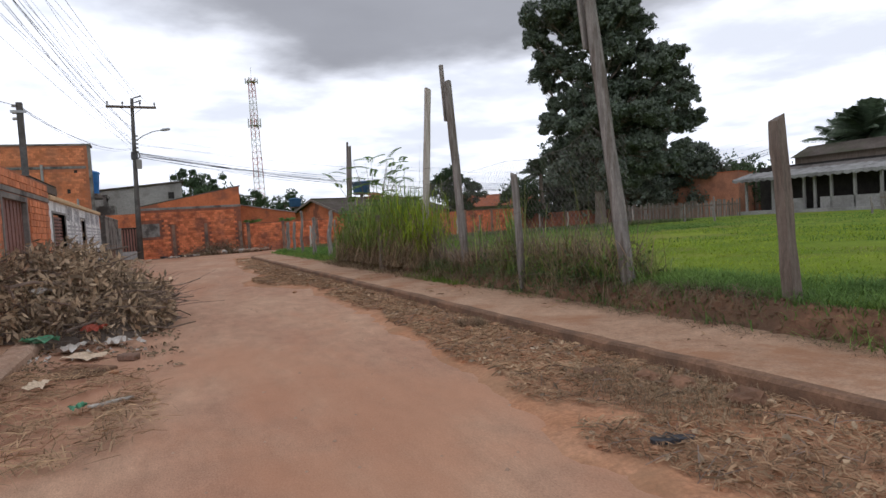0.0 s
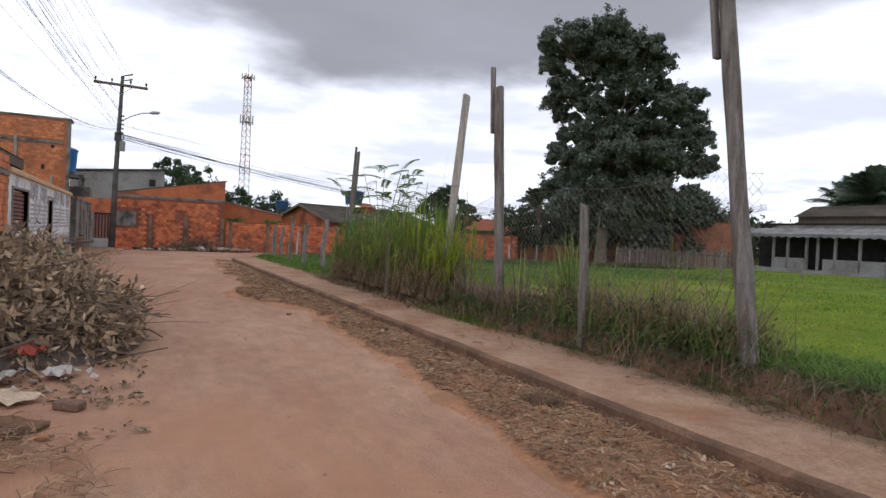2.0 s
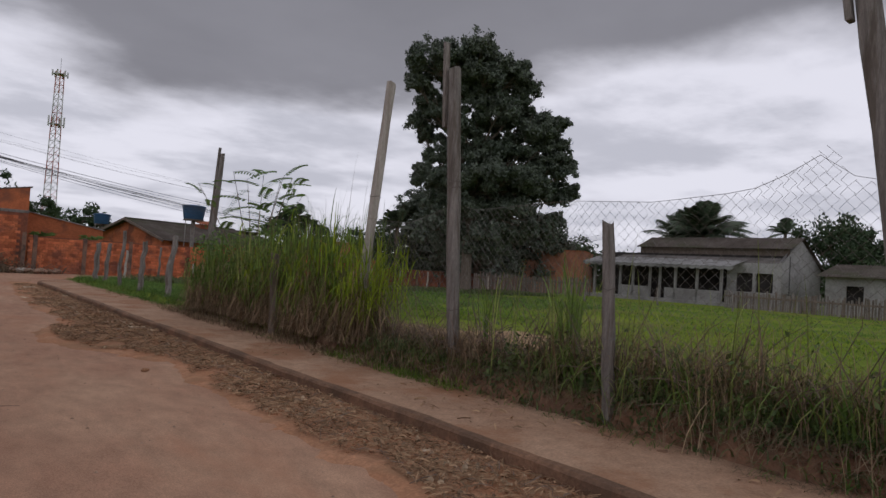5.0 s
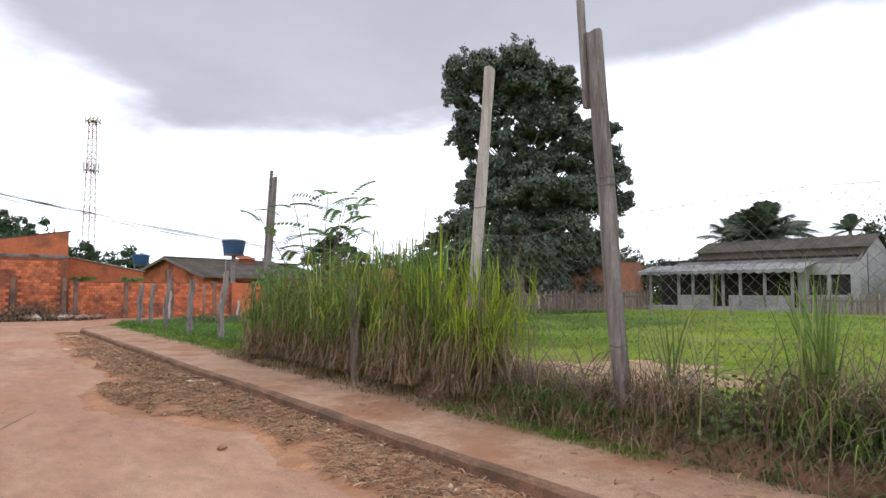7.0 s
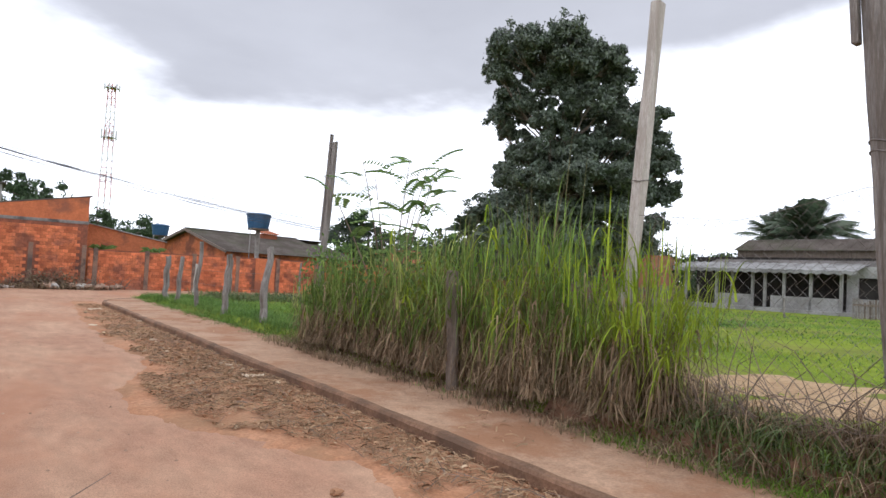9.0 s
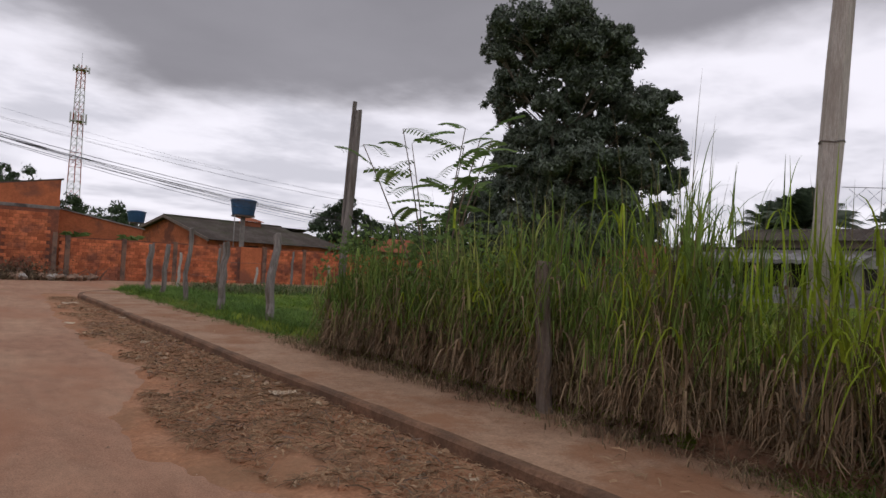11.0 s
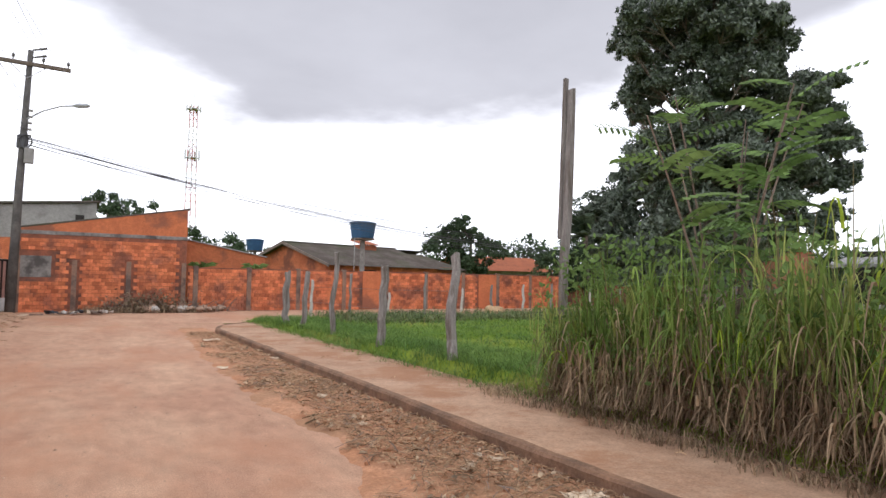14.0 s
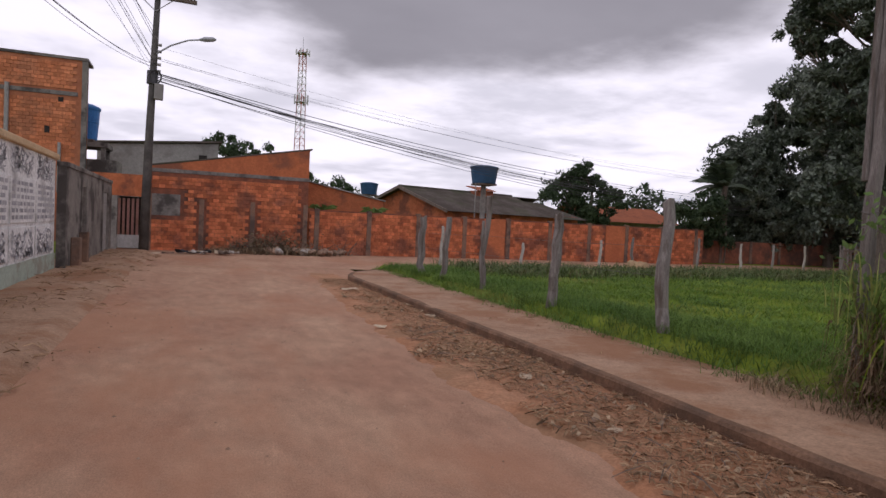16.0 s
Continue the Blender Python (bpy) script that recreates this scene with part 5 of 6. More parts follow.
hp = thing("house_pole", (-8.05, 22.9, 2.6), "slim grey concrete house service pole", "pole")
part("shaft", Shape().box(-0.09, -0.09, 0, 0.09, 0.09, 3.55, c=0.015), POLECONC, hp)
part("bracket", Shape().box(-0.25, -0.12, 3.2, 0.2, -0.06, 3.28), STEEL, hp)
for z in (3.0, 3.2, 3.42):
    part("insulator", Shape().tube([(-0.2, -0.1, z), (-0.08, -0.1, z)], 0.05, 6), PALECONC, hp)


# ---- tall cane grass, weeds and turf ----
def stand_z(x, y):
    z = ground_height(x, y)
    if 1.15 < x < 1.82 and y < 13.5:
        z = max(z, bank_surface(x, y))
    return z - 0.02


def cane_clump(x, y, hgt, n, seed, tint=0, spread=0.22, dry=1.0):
    """Upright culms that carry arching leaves above and a skirt of hanging dry leaves below."""
    rng = np.random.default_rng(seed)
    t = thing("cane_grass_clump", (x, y, bank_height(y) - 0.03), "tall yellow-green cane grass clump against a post" if tint else "low clump of dry brown cane leaves" if dry > 2 else "tall green cane grass clump with dry brown leaves below", "grass clump", "cane grass hedge")

    k = n
    r_ = spread * np.sqrt(rng.random(k))
    az = rng.uniform(0, 2 * np.pi, k)
    b0 = np.stack([r_ * np.cos(az), r_ * np.sin(az), np.zeros(k)], 1)
    az = az + rng.normal(scale=0.5, size=k)
    ch = hgt * (0.30 + 0.44 * rng.random(k))
    cl = (0.04 + 0.96 * rng.random(k) ** 1.3) * 0.36 * hgt
    v, f_ = blade_arrays(rng, b0, ch, np.full(k, 0.013), cl, 5, 0.15, az)
    raw("culm_stand", v, f_, CANE_D if dry > 1.5 else CANE_C, t, kind="stuff")

    def on_culm(m, lo, hi):
        """Points on the culms, between two shares of their length."""
        i_, s_ = rng.integers(0, k, m), rng.uniform(lo, hi, m)
        q_ = b0[i_].copy()
        q_[:, 0] += np.cos(az[i_]) * cl[i_] * s_ ** 1.6
        q_[:, 1] += np.sin(az[i_]) * cl[i_] * s_ ** 1.6
        q_[:, 2] += ch[i_] * s_ * 0.97
        return q_, az[i_]
    fresh = GRASS_Y if tint else CANE_D if dry > 2 and seed % 4 else CANE_F if seed % 3 else CANE_G
    m = int(k * 1.5)
    q_, a_ = on_culm(m, 0.72, 1.0)
    L_ = rng.uniform(0.35, 1.0, m) * (0.45 + 0.22 * hgt)
    ln = np.abs(rng.normal(0.26, 0.38, m)) * L_
    v, f_ = blade_arrays(rng, q_, L_, rng.uniform(0.012, 0.026, m), ln, 7, 0.8, a_ + rng.normal(scale=0.9, size=m))
    raw("foliage", v, f_, fresh, t, kind="stuff")
    m = int(k * 0.8)
    q_, a_ = on_culm(m, 0.62, 1.0)
    L_ = rng.uniform(0.35, 0.8, m) * (0.45 + 0.22 * hgt)
    v, f_ = blade_arrays(rng, q_, L_, rng.uniform(0.016, 0.032, m), L_ * rng.uniform(0.4, 1.1, m), 7, 1.7, a_ + rng.normal(scale=0.9, size=m))
    raw("arching_spray", v, f_, CANE_D if dry > 2 else GRASS_Y if tint or seed % 4 == 0 else CANE_F if seed % 2 else CANE_G, t, kind="stuff")
    m = int(k * 2.2 * dry)
    q_, a_ = on_culm(m, 0.06, 0.95)
    q_[:, 2] *= 0.9
    v, f_ = blade_arrays(rng, q_, rng.uniform(0.05, 0.2, m), rng.uniform(0.01, 0.024, m), rng.uniform(0.06, 0.30, m), 5, 4.2, a_ + rng.normal(scale=0.9, size=m))
    v[:, 2] = np.maximum(v[:, 2], 0.02)
    raw("dry_skirt", v, f_, CANE_D, t, kind="stuff")
    m = int(k * 0.5)
    q_, a_ = on_culm(m, 0.15, 0.6)
    v, f_ = blade_arrays(rng, q_, rng.uniform(0.2, 0.5, m), rng.uniform(0.01, 0.02, m), rng.uniform(0.05, 0.4, m), 5, 1.6, a_ + rng.normal(scale=1.2, size=m))
    raw("brown_spray", v, f_, CANE_B, t, kind="stuff")
    m = max(2, int(k * 0.2))
    q_, a_ = on_culm(m, 0.7, 1.0)
    v, f_ = blade_arrays(rng, q_, hgt * rng.uniform(0.22, 0.55, m), np.full(m, 0.011), rng.uniform(0.02, 0.3, m), 4, 0.3, a_)
    raw("flower_stalk_stand", v, f_, CANE_C, t, kind="stuff")
    return t


for i, (y, x, hh, n_, sp) in enumerate(((12.25, 1.72, 1.75, 70, 0.13), (12.55, 1.85, 2.3, 110, 0.13), (13.1, 1.95, 1.6, 50, 0.14), (13.5, 1.82, 1.9, 60, 0.14), (14.0, 1.88, 2.85, 210, 0.17), (14.4, 2.0, 1.9, 60, 0.14), (14.8, 1.95, 1.3, 24, 0.13),
                                        (15.4, 1.9, 2.35, 140, 0.15), (15.85, 1.85, 2.45, 130, 0.16), (16.3, 2.0, 1.45, 50, 0.15), (16.75, 1.85, 2.1, 120, 0.16), (17.2, 2.0, 2.2, 120, 0.16), (17.75, 1.85, 1.5, 60, 0.16), (18.25, 1.85, 2.05, 130, 0.16),
                                        (18.8, 1.95, 1.7, 90, 0.19), (19.3, 1.85, 1.85, 120, 0.16), (19.75, 1.95, 1.45, 90, 0.18), (20.1, 1.8, 1.35, 80, 0.15), (17.5, 2.6, 1.6, 70, 0.3), (13.3, 2.5, 0.9, 24, 0.25), (16.1, 2.6, 1.6, 70, 0.3), (19.2, 2.6, 1.4, 70, 0.3))):
    cane_clump(x, y, hh, n_, 100 + i, i in (0, 1), sp, 1.5)
y, i = 12.1, 0
while y < 20.4:
    cane_clump(1.56 + random.Random(i).uniform(-0.12, 0.22), y, random.Random(i + 50).uniform(0.45, 1.0), 22, 300 + i, 0, 0.16, 2.4)
    y += 0.52
    i += 1


def scatter(name, n, region, hgt, lean, width, material, label, seed, segs=3, droop=0.35, keep=None, cluster=0.0, category="grass", lift=None):
    """Blades over a stretch of ground, as one stuff object."""
    rng = np.random.default_rng(seed)
    xs, ys = rng.uniform(region[0], region[1], n), rng.uniform(region[2], region[3], n)
    if cluster:
        m = max(1, n // 14)
        cx, cy = rng.uniform(region[0], region[1], m), rng.uniform(region[2], region[3], m)
        k = rng.integers(0, m, n)
        xs, ys = cx[k] + rng.normal(scale=cluster, size=n), cy[k] + rng.normal(scale=cluster, size=n)
    if keep is not None:
        ok = np.array([keep(a_, b_) for a_, b_ in zip(xs, ys)])
        xs, ys = xs[ok], ys[ok]
    n = len(xs)
    zs = np.array([(lift or stand_z)(a_, b_) for a_, b_ in zip(xs, ys)])
    h_ = rng.uniform(*hgt, n)
    v, f_ = blade_arrays(rng, np.stack([xs, ys, zs], 1), h_, np.full(n, width) * rng.uniform(0.7, 1.3, n), rng.uniform(*lean, n) * h_, segs, droop)
    return raw(name, v, f_, material, None, label, category, "stuff")


def bare(x, y):
    """Bare dirt patches in the turf."""
    return bump_at(x + 7, y - 3, 0.28) < 0.34 and not (2.9 < x < 6.7 and 10.4 < y < 15.2 and bump_at(x, y, 1.2) > -0.35)


scatter("dry_weeds", 1050, (1.68, 2.3, 5.2, 8.8), (0.25, 1.2), (0.1, 0.9), 0.012, CANE_D, "dry brown weed stalks along the fence", 11, 4, 0.5, cluster=0.12)
scatter("green_weeds", 850, (1.66, 2.5, 5.2, 8.8), (0.15, 0.7), (0.3, 1.5), 0.018, WEED_G, "ragged green weeds along the fence", 12, 4, 0.7, cluster=0.10)
scatter("weed_mat", 5600, (1.5, 2.2, 2.9, 9.7), (0.04, 0.3), (0.6, 3.0), 0.010, WEED_D, "matted dry grass along the fence foot", 13, 3, 1.4)
rng = np.random.default_rng(41)
m = 90
cx, cy = rng.uniform(1.62, 2.3, m), rng.uniform(4.9, 9.7, m)
k = rng.integers(0, m, 6000)
c_ = np.stack([cx[k] + rng.normal(scale=0.13, size=6000), cy[k] + rng.normal(scale=0.13, size=6000), np.zeros(6000)], 1)
c_[:, 2] = np.array([stand_z(p_[0], p_[1]) for p_ in c_]) + 0.03 + np.abs(rng.normal(scale=0.17, size=6000)) * (0.5 + rng.random(m)[k])
v, f_ = leaf_arrays(rng, c_, rng.normal(size=(6000, 3)) + [0, 0, 0.8], rng.uniform(0.04, 0.1, 6000), 0.5)
raw("leafy_weeds", v, f_, WEED_G, None, "dark leafy creeping weeds along the fence", "weeds", "stuff")
scatter("fence_gap_brush", 900, (1.4, 2.3, 9.55, 12.45), (0.2, 0.75), (0.2, 1.2), 0.011, CANE_D, "dry twiggy brush under the mesh", 30, 4, 0.8, cluster=0.10)
scatter("fence_gap_grass", 5000, (1.2, 2.8, 9.55, 12.75), (0.06, 0.26), (0.3, 1.6), 0.012, GRASS_L, "low green grass under the mesh", 29, 3, 0.6, cluster=0.12)
scatter("arching_weeds", 560, (1.7, 2.4, 5.0, 8.8), (0.4, 1.15), (0.2, 0.9), 0.014, CANE_G, "tall thin arching yellow-green weeds along the fence", 43, 5, 0.9, cluster=0.12)
scatter("post_foot_weeds", 420, (1.65, 2.1, 9.55, 10.25), (0.4, 0.95), (0.2, 0.8), 0.013, CANE_D, "dry weeds round a post's foot", 44, 5, 0.9, cluster=0.12)
scatter("hedge_back_grass", 2200, (2.3, 3.8, 12.4, 19.2), (0.12, 0.55), (0.3, 1.3), 0.014, CANE_D, "dry grass behind the cane hedge", 45, 3, 0.8, cluster=0.14)
scatter("broad_weeds", 360, (1.68, 2.2, 5.3, 8.9), (0.35, 1.1), (0.15, 0.9), 0.024, CANE_F, "broad arching green blades among dry weeds", 48, 6, 1.1, cluster=0.07)
scatter("leaning_stems", 600, (1.66, 2.1, 5.0, 8.9), (0.5, 1.15), (0.1, 1.1), 0.010, CANE_D, "dry stems leaning against the mesh", 49, 5, 0.5, cluster=0.16)
scatter("foot_weeds", 3400, (1.52, 2.0, 5.2, 12.2), (0.06, 0.28), (0.3, 1.8), 0.016, WEED_G, "dark green weeds at the pavement's edge", 50, 4, 0.9, cluster=0.09)
tg = Shape()
rgt = random.Random(17)
for _ in range(260):
    y0 = rgt.uniform(5.2, 12.1)
    p0 = Vector((rgt.uniform(1.6, 2.05), y0, stand_z(1.9, y0) + rgt.uniform(0.0, 0.35)))
    d0 = Vector((rgt.uniform(-0.25, 0.25), rgt.uniform(-1, 1), rgt.uniform(-0.1, 0.9))).normalized() * rgt.uniform(0.3, 0.9)
    b0_ = Vector((rgt.uniform(-0.12, 0.12), rgt.uniform(-0.15, 0.15), rgt.uniform(0.0, 0.2)))
    tg.tube([p0, p0 + d0 * 0.35 + b0_ * 0.7, p0 + d0 * 0.7 + b0_, p0 + d0 + b0_ * 0.6], [0.006, 0.005, 0.004, 0.002], 3)
tagged(new("vine_tangle", tg.mesh("vine_tangle", TWIG)), "tangle of thin dead vines along the mesh", "vines", kind="stuff")
scatter("hedge_litter", 9000, (1.45, 2.6, 12.0, 20.6), (0.02, 0.14), (0.8, 4.0), 0.012, CANE_B, "matted dark dead leaves under the cane hedge", 51, 3, 1.2)
scatter("hedge_tangle", 2600, (1.5, 2.2, 12.1, 20.4), (0.3, 0.95), (0.2, 1.2), 0.011, CANE_B, "dark dead blades in the lower hedge", 52, 5, 0.9, cluster=0.12)
rng = np.random.default_rng(53)
m = 120
cy, cz = rng.uniform(15.6, 20.3, m), rng.uniform(0.5, 2.1, m)
cx = rng.uniform(1.6, 2.2, m)
k = rng.integers(0, m, 3600)
c_ = np.stack([cx[k], cy[k], cz[k]], 1) + rng.normal(scale=(0.12, 0.16, 0.13), size=(3600, 3))
v, f_ = leaf_arrays(rng, c_, rng.normal(size=(3600, 3)) + [0, 0, 0.8], rng.uniform(0.05, 0.12, 3600), 0.5)
raw("creeper_leaves", v, f_, SHRUB, None, "leafy green creeper grown through the cane hedge", "creeper", "stuff")
scatter("gap_weeds", 1000, (1.6, 2.2, 10.0, 12.0), (0.12, 0.6), (0.3, 1.4), 0.015, WEED_G, "ragged dark weeds under the mesh", 54, 5, 1.0, cluster=0.09)
scatter("gap_stems", 380, (1.62, 2.2, 10.0, 12.0), (0.25, 0.9), (0.2, 1.2), 0.010, CANE_B, "dark dead stems under the mesh", 55, 5, 0.8, cluster=0.10)
scatter("tall_mesh_blades", 60, (1.75, 2.1, 6.5, 9.9), (1.2, 2.0), (0.05, 0.35), 0.026, CANE_F, "tall broad green blades standing at the mesh", 56, 6, 0.8, cluster=0.05)
scatter("tall_weeds", 40, (1.53, 2.23, 5.8, 9.7), (1.3, 2.1), (0.05, 0.3), 0.018, CANE_G, "single tall green stalks in the weeds", 14, 5, 0.7)
scatter("verge_grass", 16000, (1.4, 3.3, 20, 35.6), (0.10, 0.34), (0.3, 1.8), 0.011, GRASS_G, "fresh green grass along the pavement", 15, 3, 0.5, cluster=0.16)
scatter("bank_grass", 13000, (1.52, 3.2, -2.7, 5.6), (0.08, 0.32), (0.3, 1.6), 0.012, GRASS_G, "lush green grass on the bank's edge", 16, 3, 0.6, cluster=0.14)
scatter("bank_roots", 3000, (1.13, 1.68, -2.7, 6.3), (-0.04, 0.12), (1.0, 4.0), 0.007, WEED_D, "dry roots and straw on the earth bank", 17, 3, 0.8, lift=lambda a_, b_: bank_surface(a_, b_) + 0.01)
rng = np.random.default_rng(46)
lumps = Shape()
for _ in range(420):
    x, y = rng.uniform(1.38, 1.68), rng.uniform(-3, 6)
    r_ = rng.uniform(0.012, 0.04) * rng.uniform(0.6, 1.2)
    z = bank_surface(x, y)
    q_ = [(x + math.cos(a_) * r_ * rng.uniform(0.7, 1.3), y + math.sin(a_) * r_ * rng.uniform(0.7, 1.4), z + dz) for dz in (-r_ * 0.5, r_ * 0.35) for a_ in (0.3, 1.5, 2.8, 4.0, 5.3)]
    lumps.add(q_ + [(x, y, z + r_ * 0.7)], [(i_, (i_ + 1) % 5, 5 + (i_ + 1) % 5, 5 + i_) for i_ in range(5)] + [(5 + i_, 5 + (i_ + 1) % 5, 10) for i_ in range(5)])
tagged(new("bank_clods", lumps.mesh("bank_clods", BANK)), "crumbled dark earth clods on the bank", "earth clods", kind="stuff")
scatter("field_grass_near", 32000, (2.2, 10.0, 16.0, 35.5), (0.06, 0.2), (0.3, 2.0), 0.014, GRASS_L, "short bright green grass of the field", 18, 2, 0.4, keep=bare, cluster=0.22)
scatter("field_grass_yellow", 40000, (2.6, 18.0, -1.0, 19.0), (0.04, 0.13), (0.3, 2.0), 0.014, GRASS_Y, "yellow-green grass of the field", 19, 2, 0.4, keep=bare, cluster=0.35)
scatter("field_grass_far", 22000, (9.0, 34.0, 0.0, 38.0), (0.06, 0.16), (0.2, 0.9), 0.028, GRASS_G, "green grass at the far side of the field", 20, 2, 0.4, keep=bare, cluster=0.5)
scatter("field_tussocks", 20000, (2.3, 22.0, 20.0, 36.0), (0.10, 0.30), (0.8, 2.8), 0.020, GRASS_G, "coarse green tussocks in the field", 21, 3, 0.6, cluster=0.2)
scatter("pavement_tufts", 1500, (1.25, 1.7, 5, 34), (0.05, 0.16), (0.3, 1.2), 0.009, GRASS_G, "small grass tufts at the pavement's edge", 22, 3, 0.6, cluster=0.07, lift=lambda a_, b_: 0.13)
scatter("hedge_foot_grass", 2600, (1.15, 1.7, 11.2, 21.2), (0.08, 0.3), (0.3, 1.2), 0.011, CANE_D, "short dry and green grass at the hedge's foot", 23, 3, 0.9, cluster=0.08, lift=lambda a_, b_: 0.14)
scatter("field_edge_weeds", 9000, (4.0, 30.0, 32.0, 36.5), (0.25, 0.6), (0.3, 1.3), 0.035, WEED_G, "taller dark weeds at the field's far edge", 47, 3, 0.7, cluster=0.35)
scatter("wall_foot_weeds", 1600, (-3.0, 2.0, 44.2, 45.5), (0.15, 0.55), (0.3, 1.2), 0.03, CANE_D, "dry weeds at the wall's foot", 24, 3, 0.8, cluster=0.2, lift=lambda a_, b_: 0.0)


# ---- straw and litter on the road ----
def straw(name, n, region, material, label, seed, zf, length=(0.04, 0.17), width=0.0015, keep=None):
    rng = np.random.default_rng(seed)
    xs, ys = rng.uniform(region[0], region[1], n), rng.uniform(region[2], region[3], n)
    if keep is not None:
        ok = np.array([keep(a_, b_) for a_, b_ in zip(xs, ys)])
        xs, ys = xs[ok], ys[ok]
    n = len(xs)
    az, L_ = rng.uniform(0, 2 * np.pi, n), rng.uniform(*length, n)
    z = np.array([zf(a_, b_) for a_, b_ in zip(xs, ys)]) + rng.uniform(0.004, 0.03, n)
    d_ = np.stack([np.cos(az), np.sin(az), rng.normal(0, 0.18, n)], 1) * (L_ / 2)[:, None]
    s_ = np.stack([-np.sin(az), np.cos(az), rng.normal(0, 0.6, n)], 1) * (width * rng.uniform(0.6, 1.6, n))[:, None]
    c_ = np.stack([xs, ys, z], 1)
    bow = np.zeros((n, 3))
    bow[:, 2] = rng.uniform(0, 0.02, n)
    v = np.stack([c_ - d_ - s_, c_ - d_ + s_, c_ + bow + s_ * 1.3, c_ + bow - s_ * 1.3, c_ + d_ + s_, c_ + d_ - s_], 1).reshape(-1, 3)
    f_ = (np.arange(n)[:, None, None] * 6 + np.array([[0, 1, 2, 3], [3, 2, 4, 5]])[None]).reshape(-1, 4)
    return raw(name, v, f_, material, None, label, "straw", "stuff")


def gutter_z(x, y):
    return road_height(x, y) + 0.03


def in_gutter(x, y):
    w_ = 0.88 * gutter_width(y) + 0.25 * bump_at(x, y, 1.3)
    thick = bump_at(x, y, 0.9) + 0.5 * bump_at(x, y, 2.6) + 0.8 * (1 + x / max(w_, 0.2)) + (0.3 if y < 12 else 0.1)
    return -x < w_ and thick > 0.12 + 0.5 * bump_at(x * 9, y * 9, 3.3)


straw("gutter_straw", 46000, (-2.0, -0.02, -3.0, 20.0), STRAW, "dry straw and grass cuttings along the kerb", 31, gutter_z, keep=in_gutter)
straw("gutter_straw_far", 14000, (-1.7, -0.02, 20.0, 33.0), STRAW, "dry straw along the kerb near the corner", 32, gutter_z, keep=in_gutter)
straw("gutter_leaves", 1500, (-1.8, -0.02, -3.0, 30.0), WITHER, "brown leaf litter along the kerb", 33, gutter_z, (0.03, 0.07), 0.009, keep=in_gutter)
straw("gutter_twigs", 2200, (-1.6, -0.02, -3.0, 26.0), TWIG, "dark twigs and stems along the kerb", 36, gutter_z, (0.08, 0.3), 0.0022, keep=in_gutter)
straw("gutter_chaff", 9000, (-1.9, -0.02, -3.0, 24.0), STRAW, "broken pale straw ends along the kerb", 39, gutter_z, (0.03, 0.12), 0.004, keep=in_gutter)
straw("gutter_dead_blades", 1300, (-1.9, -0.02, -3.0, 24.0), CANE_B, "dark dead grass blades along the kerb", 40, gutter_z, (0.06, 0.2), 0.003, keep=in_gutter)
rng = np.random.default_rng(61)
lumps = Shape()
for _ in range(800):
    x, y = -rng.uniform(0.03, 1.7), rng.uniform(-2.5, 24)
    r_ = rng.uniform(0.01, 0.034) * rng.uniform(0.6, 1.3)
    if in_gutter(x, y):
        z = gutter_z(x, y)
        q_ = [(x + math.cos(a_) * r_ * rng.uniform(0.7, 1.3), y + math.sin(a_) * r_ * rng.uniform(0.7, 1.4), z + dz) for dz in (-r_, r_ * 0.35) for a_ in (0.3, 1.5, 2.8, 4.0, 5.3)]
        lumps.add(q_ + [(x, y, z + r_ * 0.65)], [(i_, (i_ + 1) % 5, 5 + (i_ + 1) % 5, 5 + i_) for i_ in range(5)] + [(5 + i_, 5 + (i_ + 1) % 5, 10) for i_ in range(5)])
tagged(new("gutter_clods", lumps.mesh("gutter_clods", GUTTER)), "small crumbled earth clods along the kerb", "earth clods", kind="stuff")
straw("pavement_litter", 1500, (0.2, 1.9, -1.0, 28.0), STRAW, "scattered straw on the pavement", 37, lambda a_, b_: 0.14, (0.03, 0.15), 0.004, keep=lambda a_, b_: bump_at(a_, b_, 0.8) + (a_ - 1) * 0.5 > 0.1)


def patch(x, y):
    return ((x + 5.4) / 1.35) ** 2 + ((y - 4.6) / 2.3) ** 2 < 0.75 + 0.6 * bump_at(x, y, 1.0) + 0.55 * bump_at(x * 9, y * 9, 3.3) and bump_at(x + 4, y, 2.1) > -0.25


straw("straw_patch", 12000, (-7.4, -3.8, 1.6, 7.4), STRAW, "matted dry straw at the roadside", 34, lambda a_, b_: road_height(a_, b_) + 0.035, (0.06, 0.24), 0.0022, keep=patch)
straw("debris_leaves", 1700, (-7.5, -3.9, 5.8, 9.2), WEED_D, "brown leaf litter in front of a brush pile", 35, road_height, (0.03, 0.09), 0.007, keep=lambda a_, b_: bump_at(a_, b_, 1.2) > -0.1)
scatter("roadside_tufts", 800, (-7.2, -4.4, 2.0, 6.0), (0.05, 0.2), (0.4, 1.6), 0.008, CANE_D, "dry tufts in roadside straw", 25, 3, 0.8, cluster=0.1, keep=patch, lift=lambda a_, b_: 0.02)
mound = Shape()
for j in range(13):
    for i in range(13):
        u_, v_ = i / 6 - 1, j / 6 - 1
        rr = max(0.0, 1 - u_ * u_ - v_ * v_)
        mound.v.append((u_ * 1.5, v_ * 2.3, -0.03 + 0.06 * rr * (1 + 0.6 * bump_at(u_ * 3, v_ * 3))))
mound.f = [(j * 13 + i, j * 13 + i + 1, (j + 1) * 13 + i + 1, (j + 1) * 13 + i) for j in range(12) for i in range(12)]
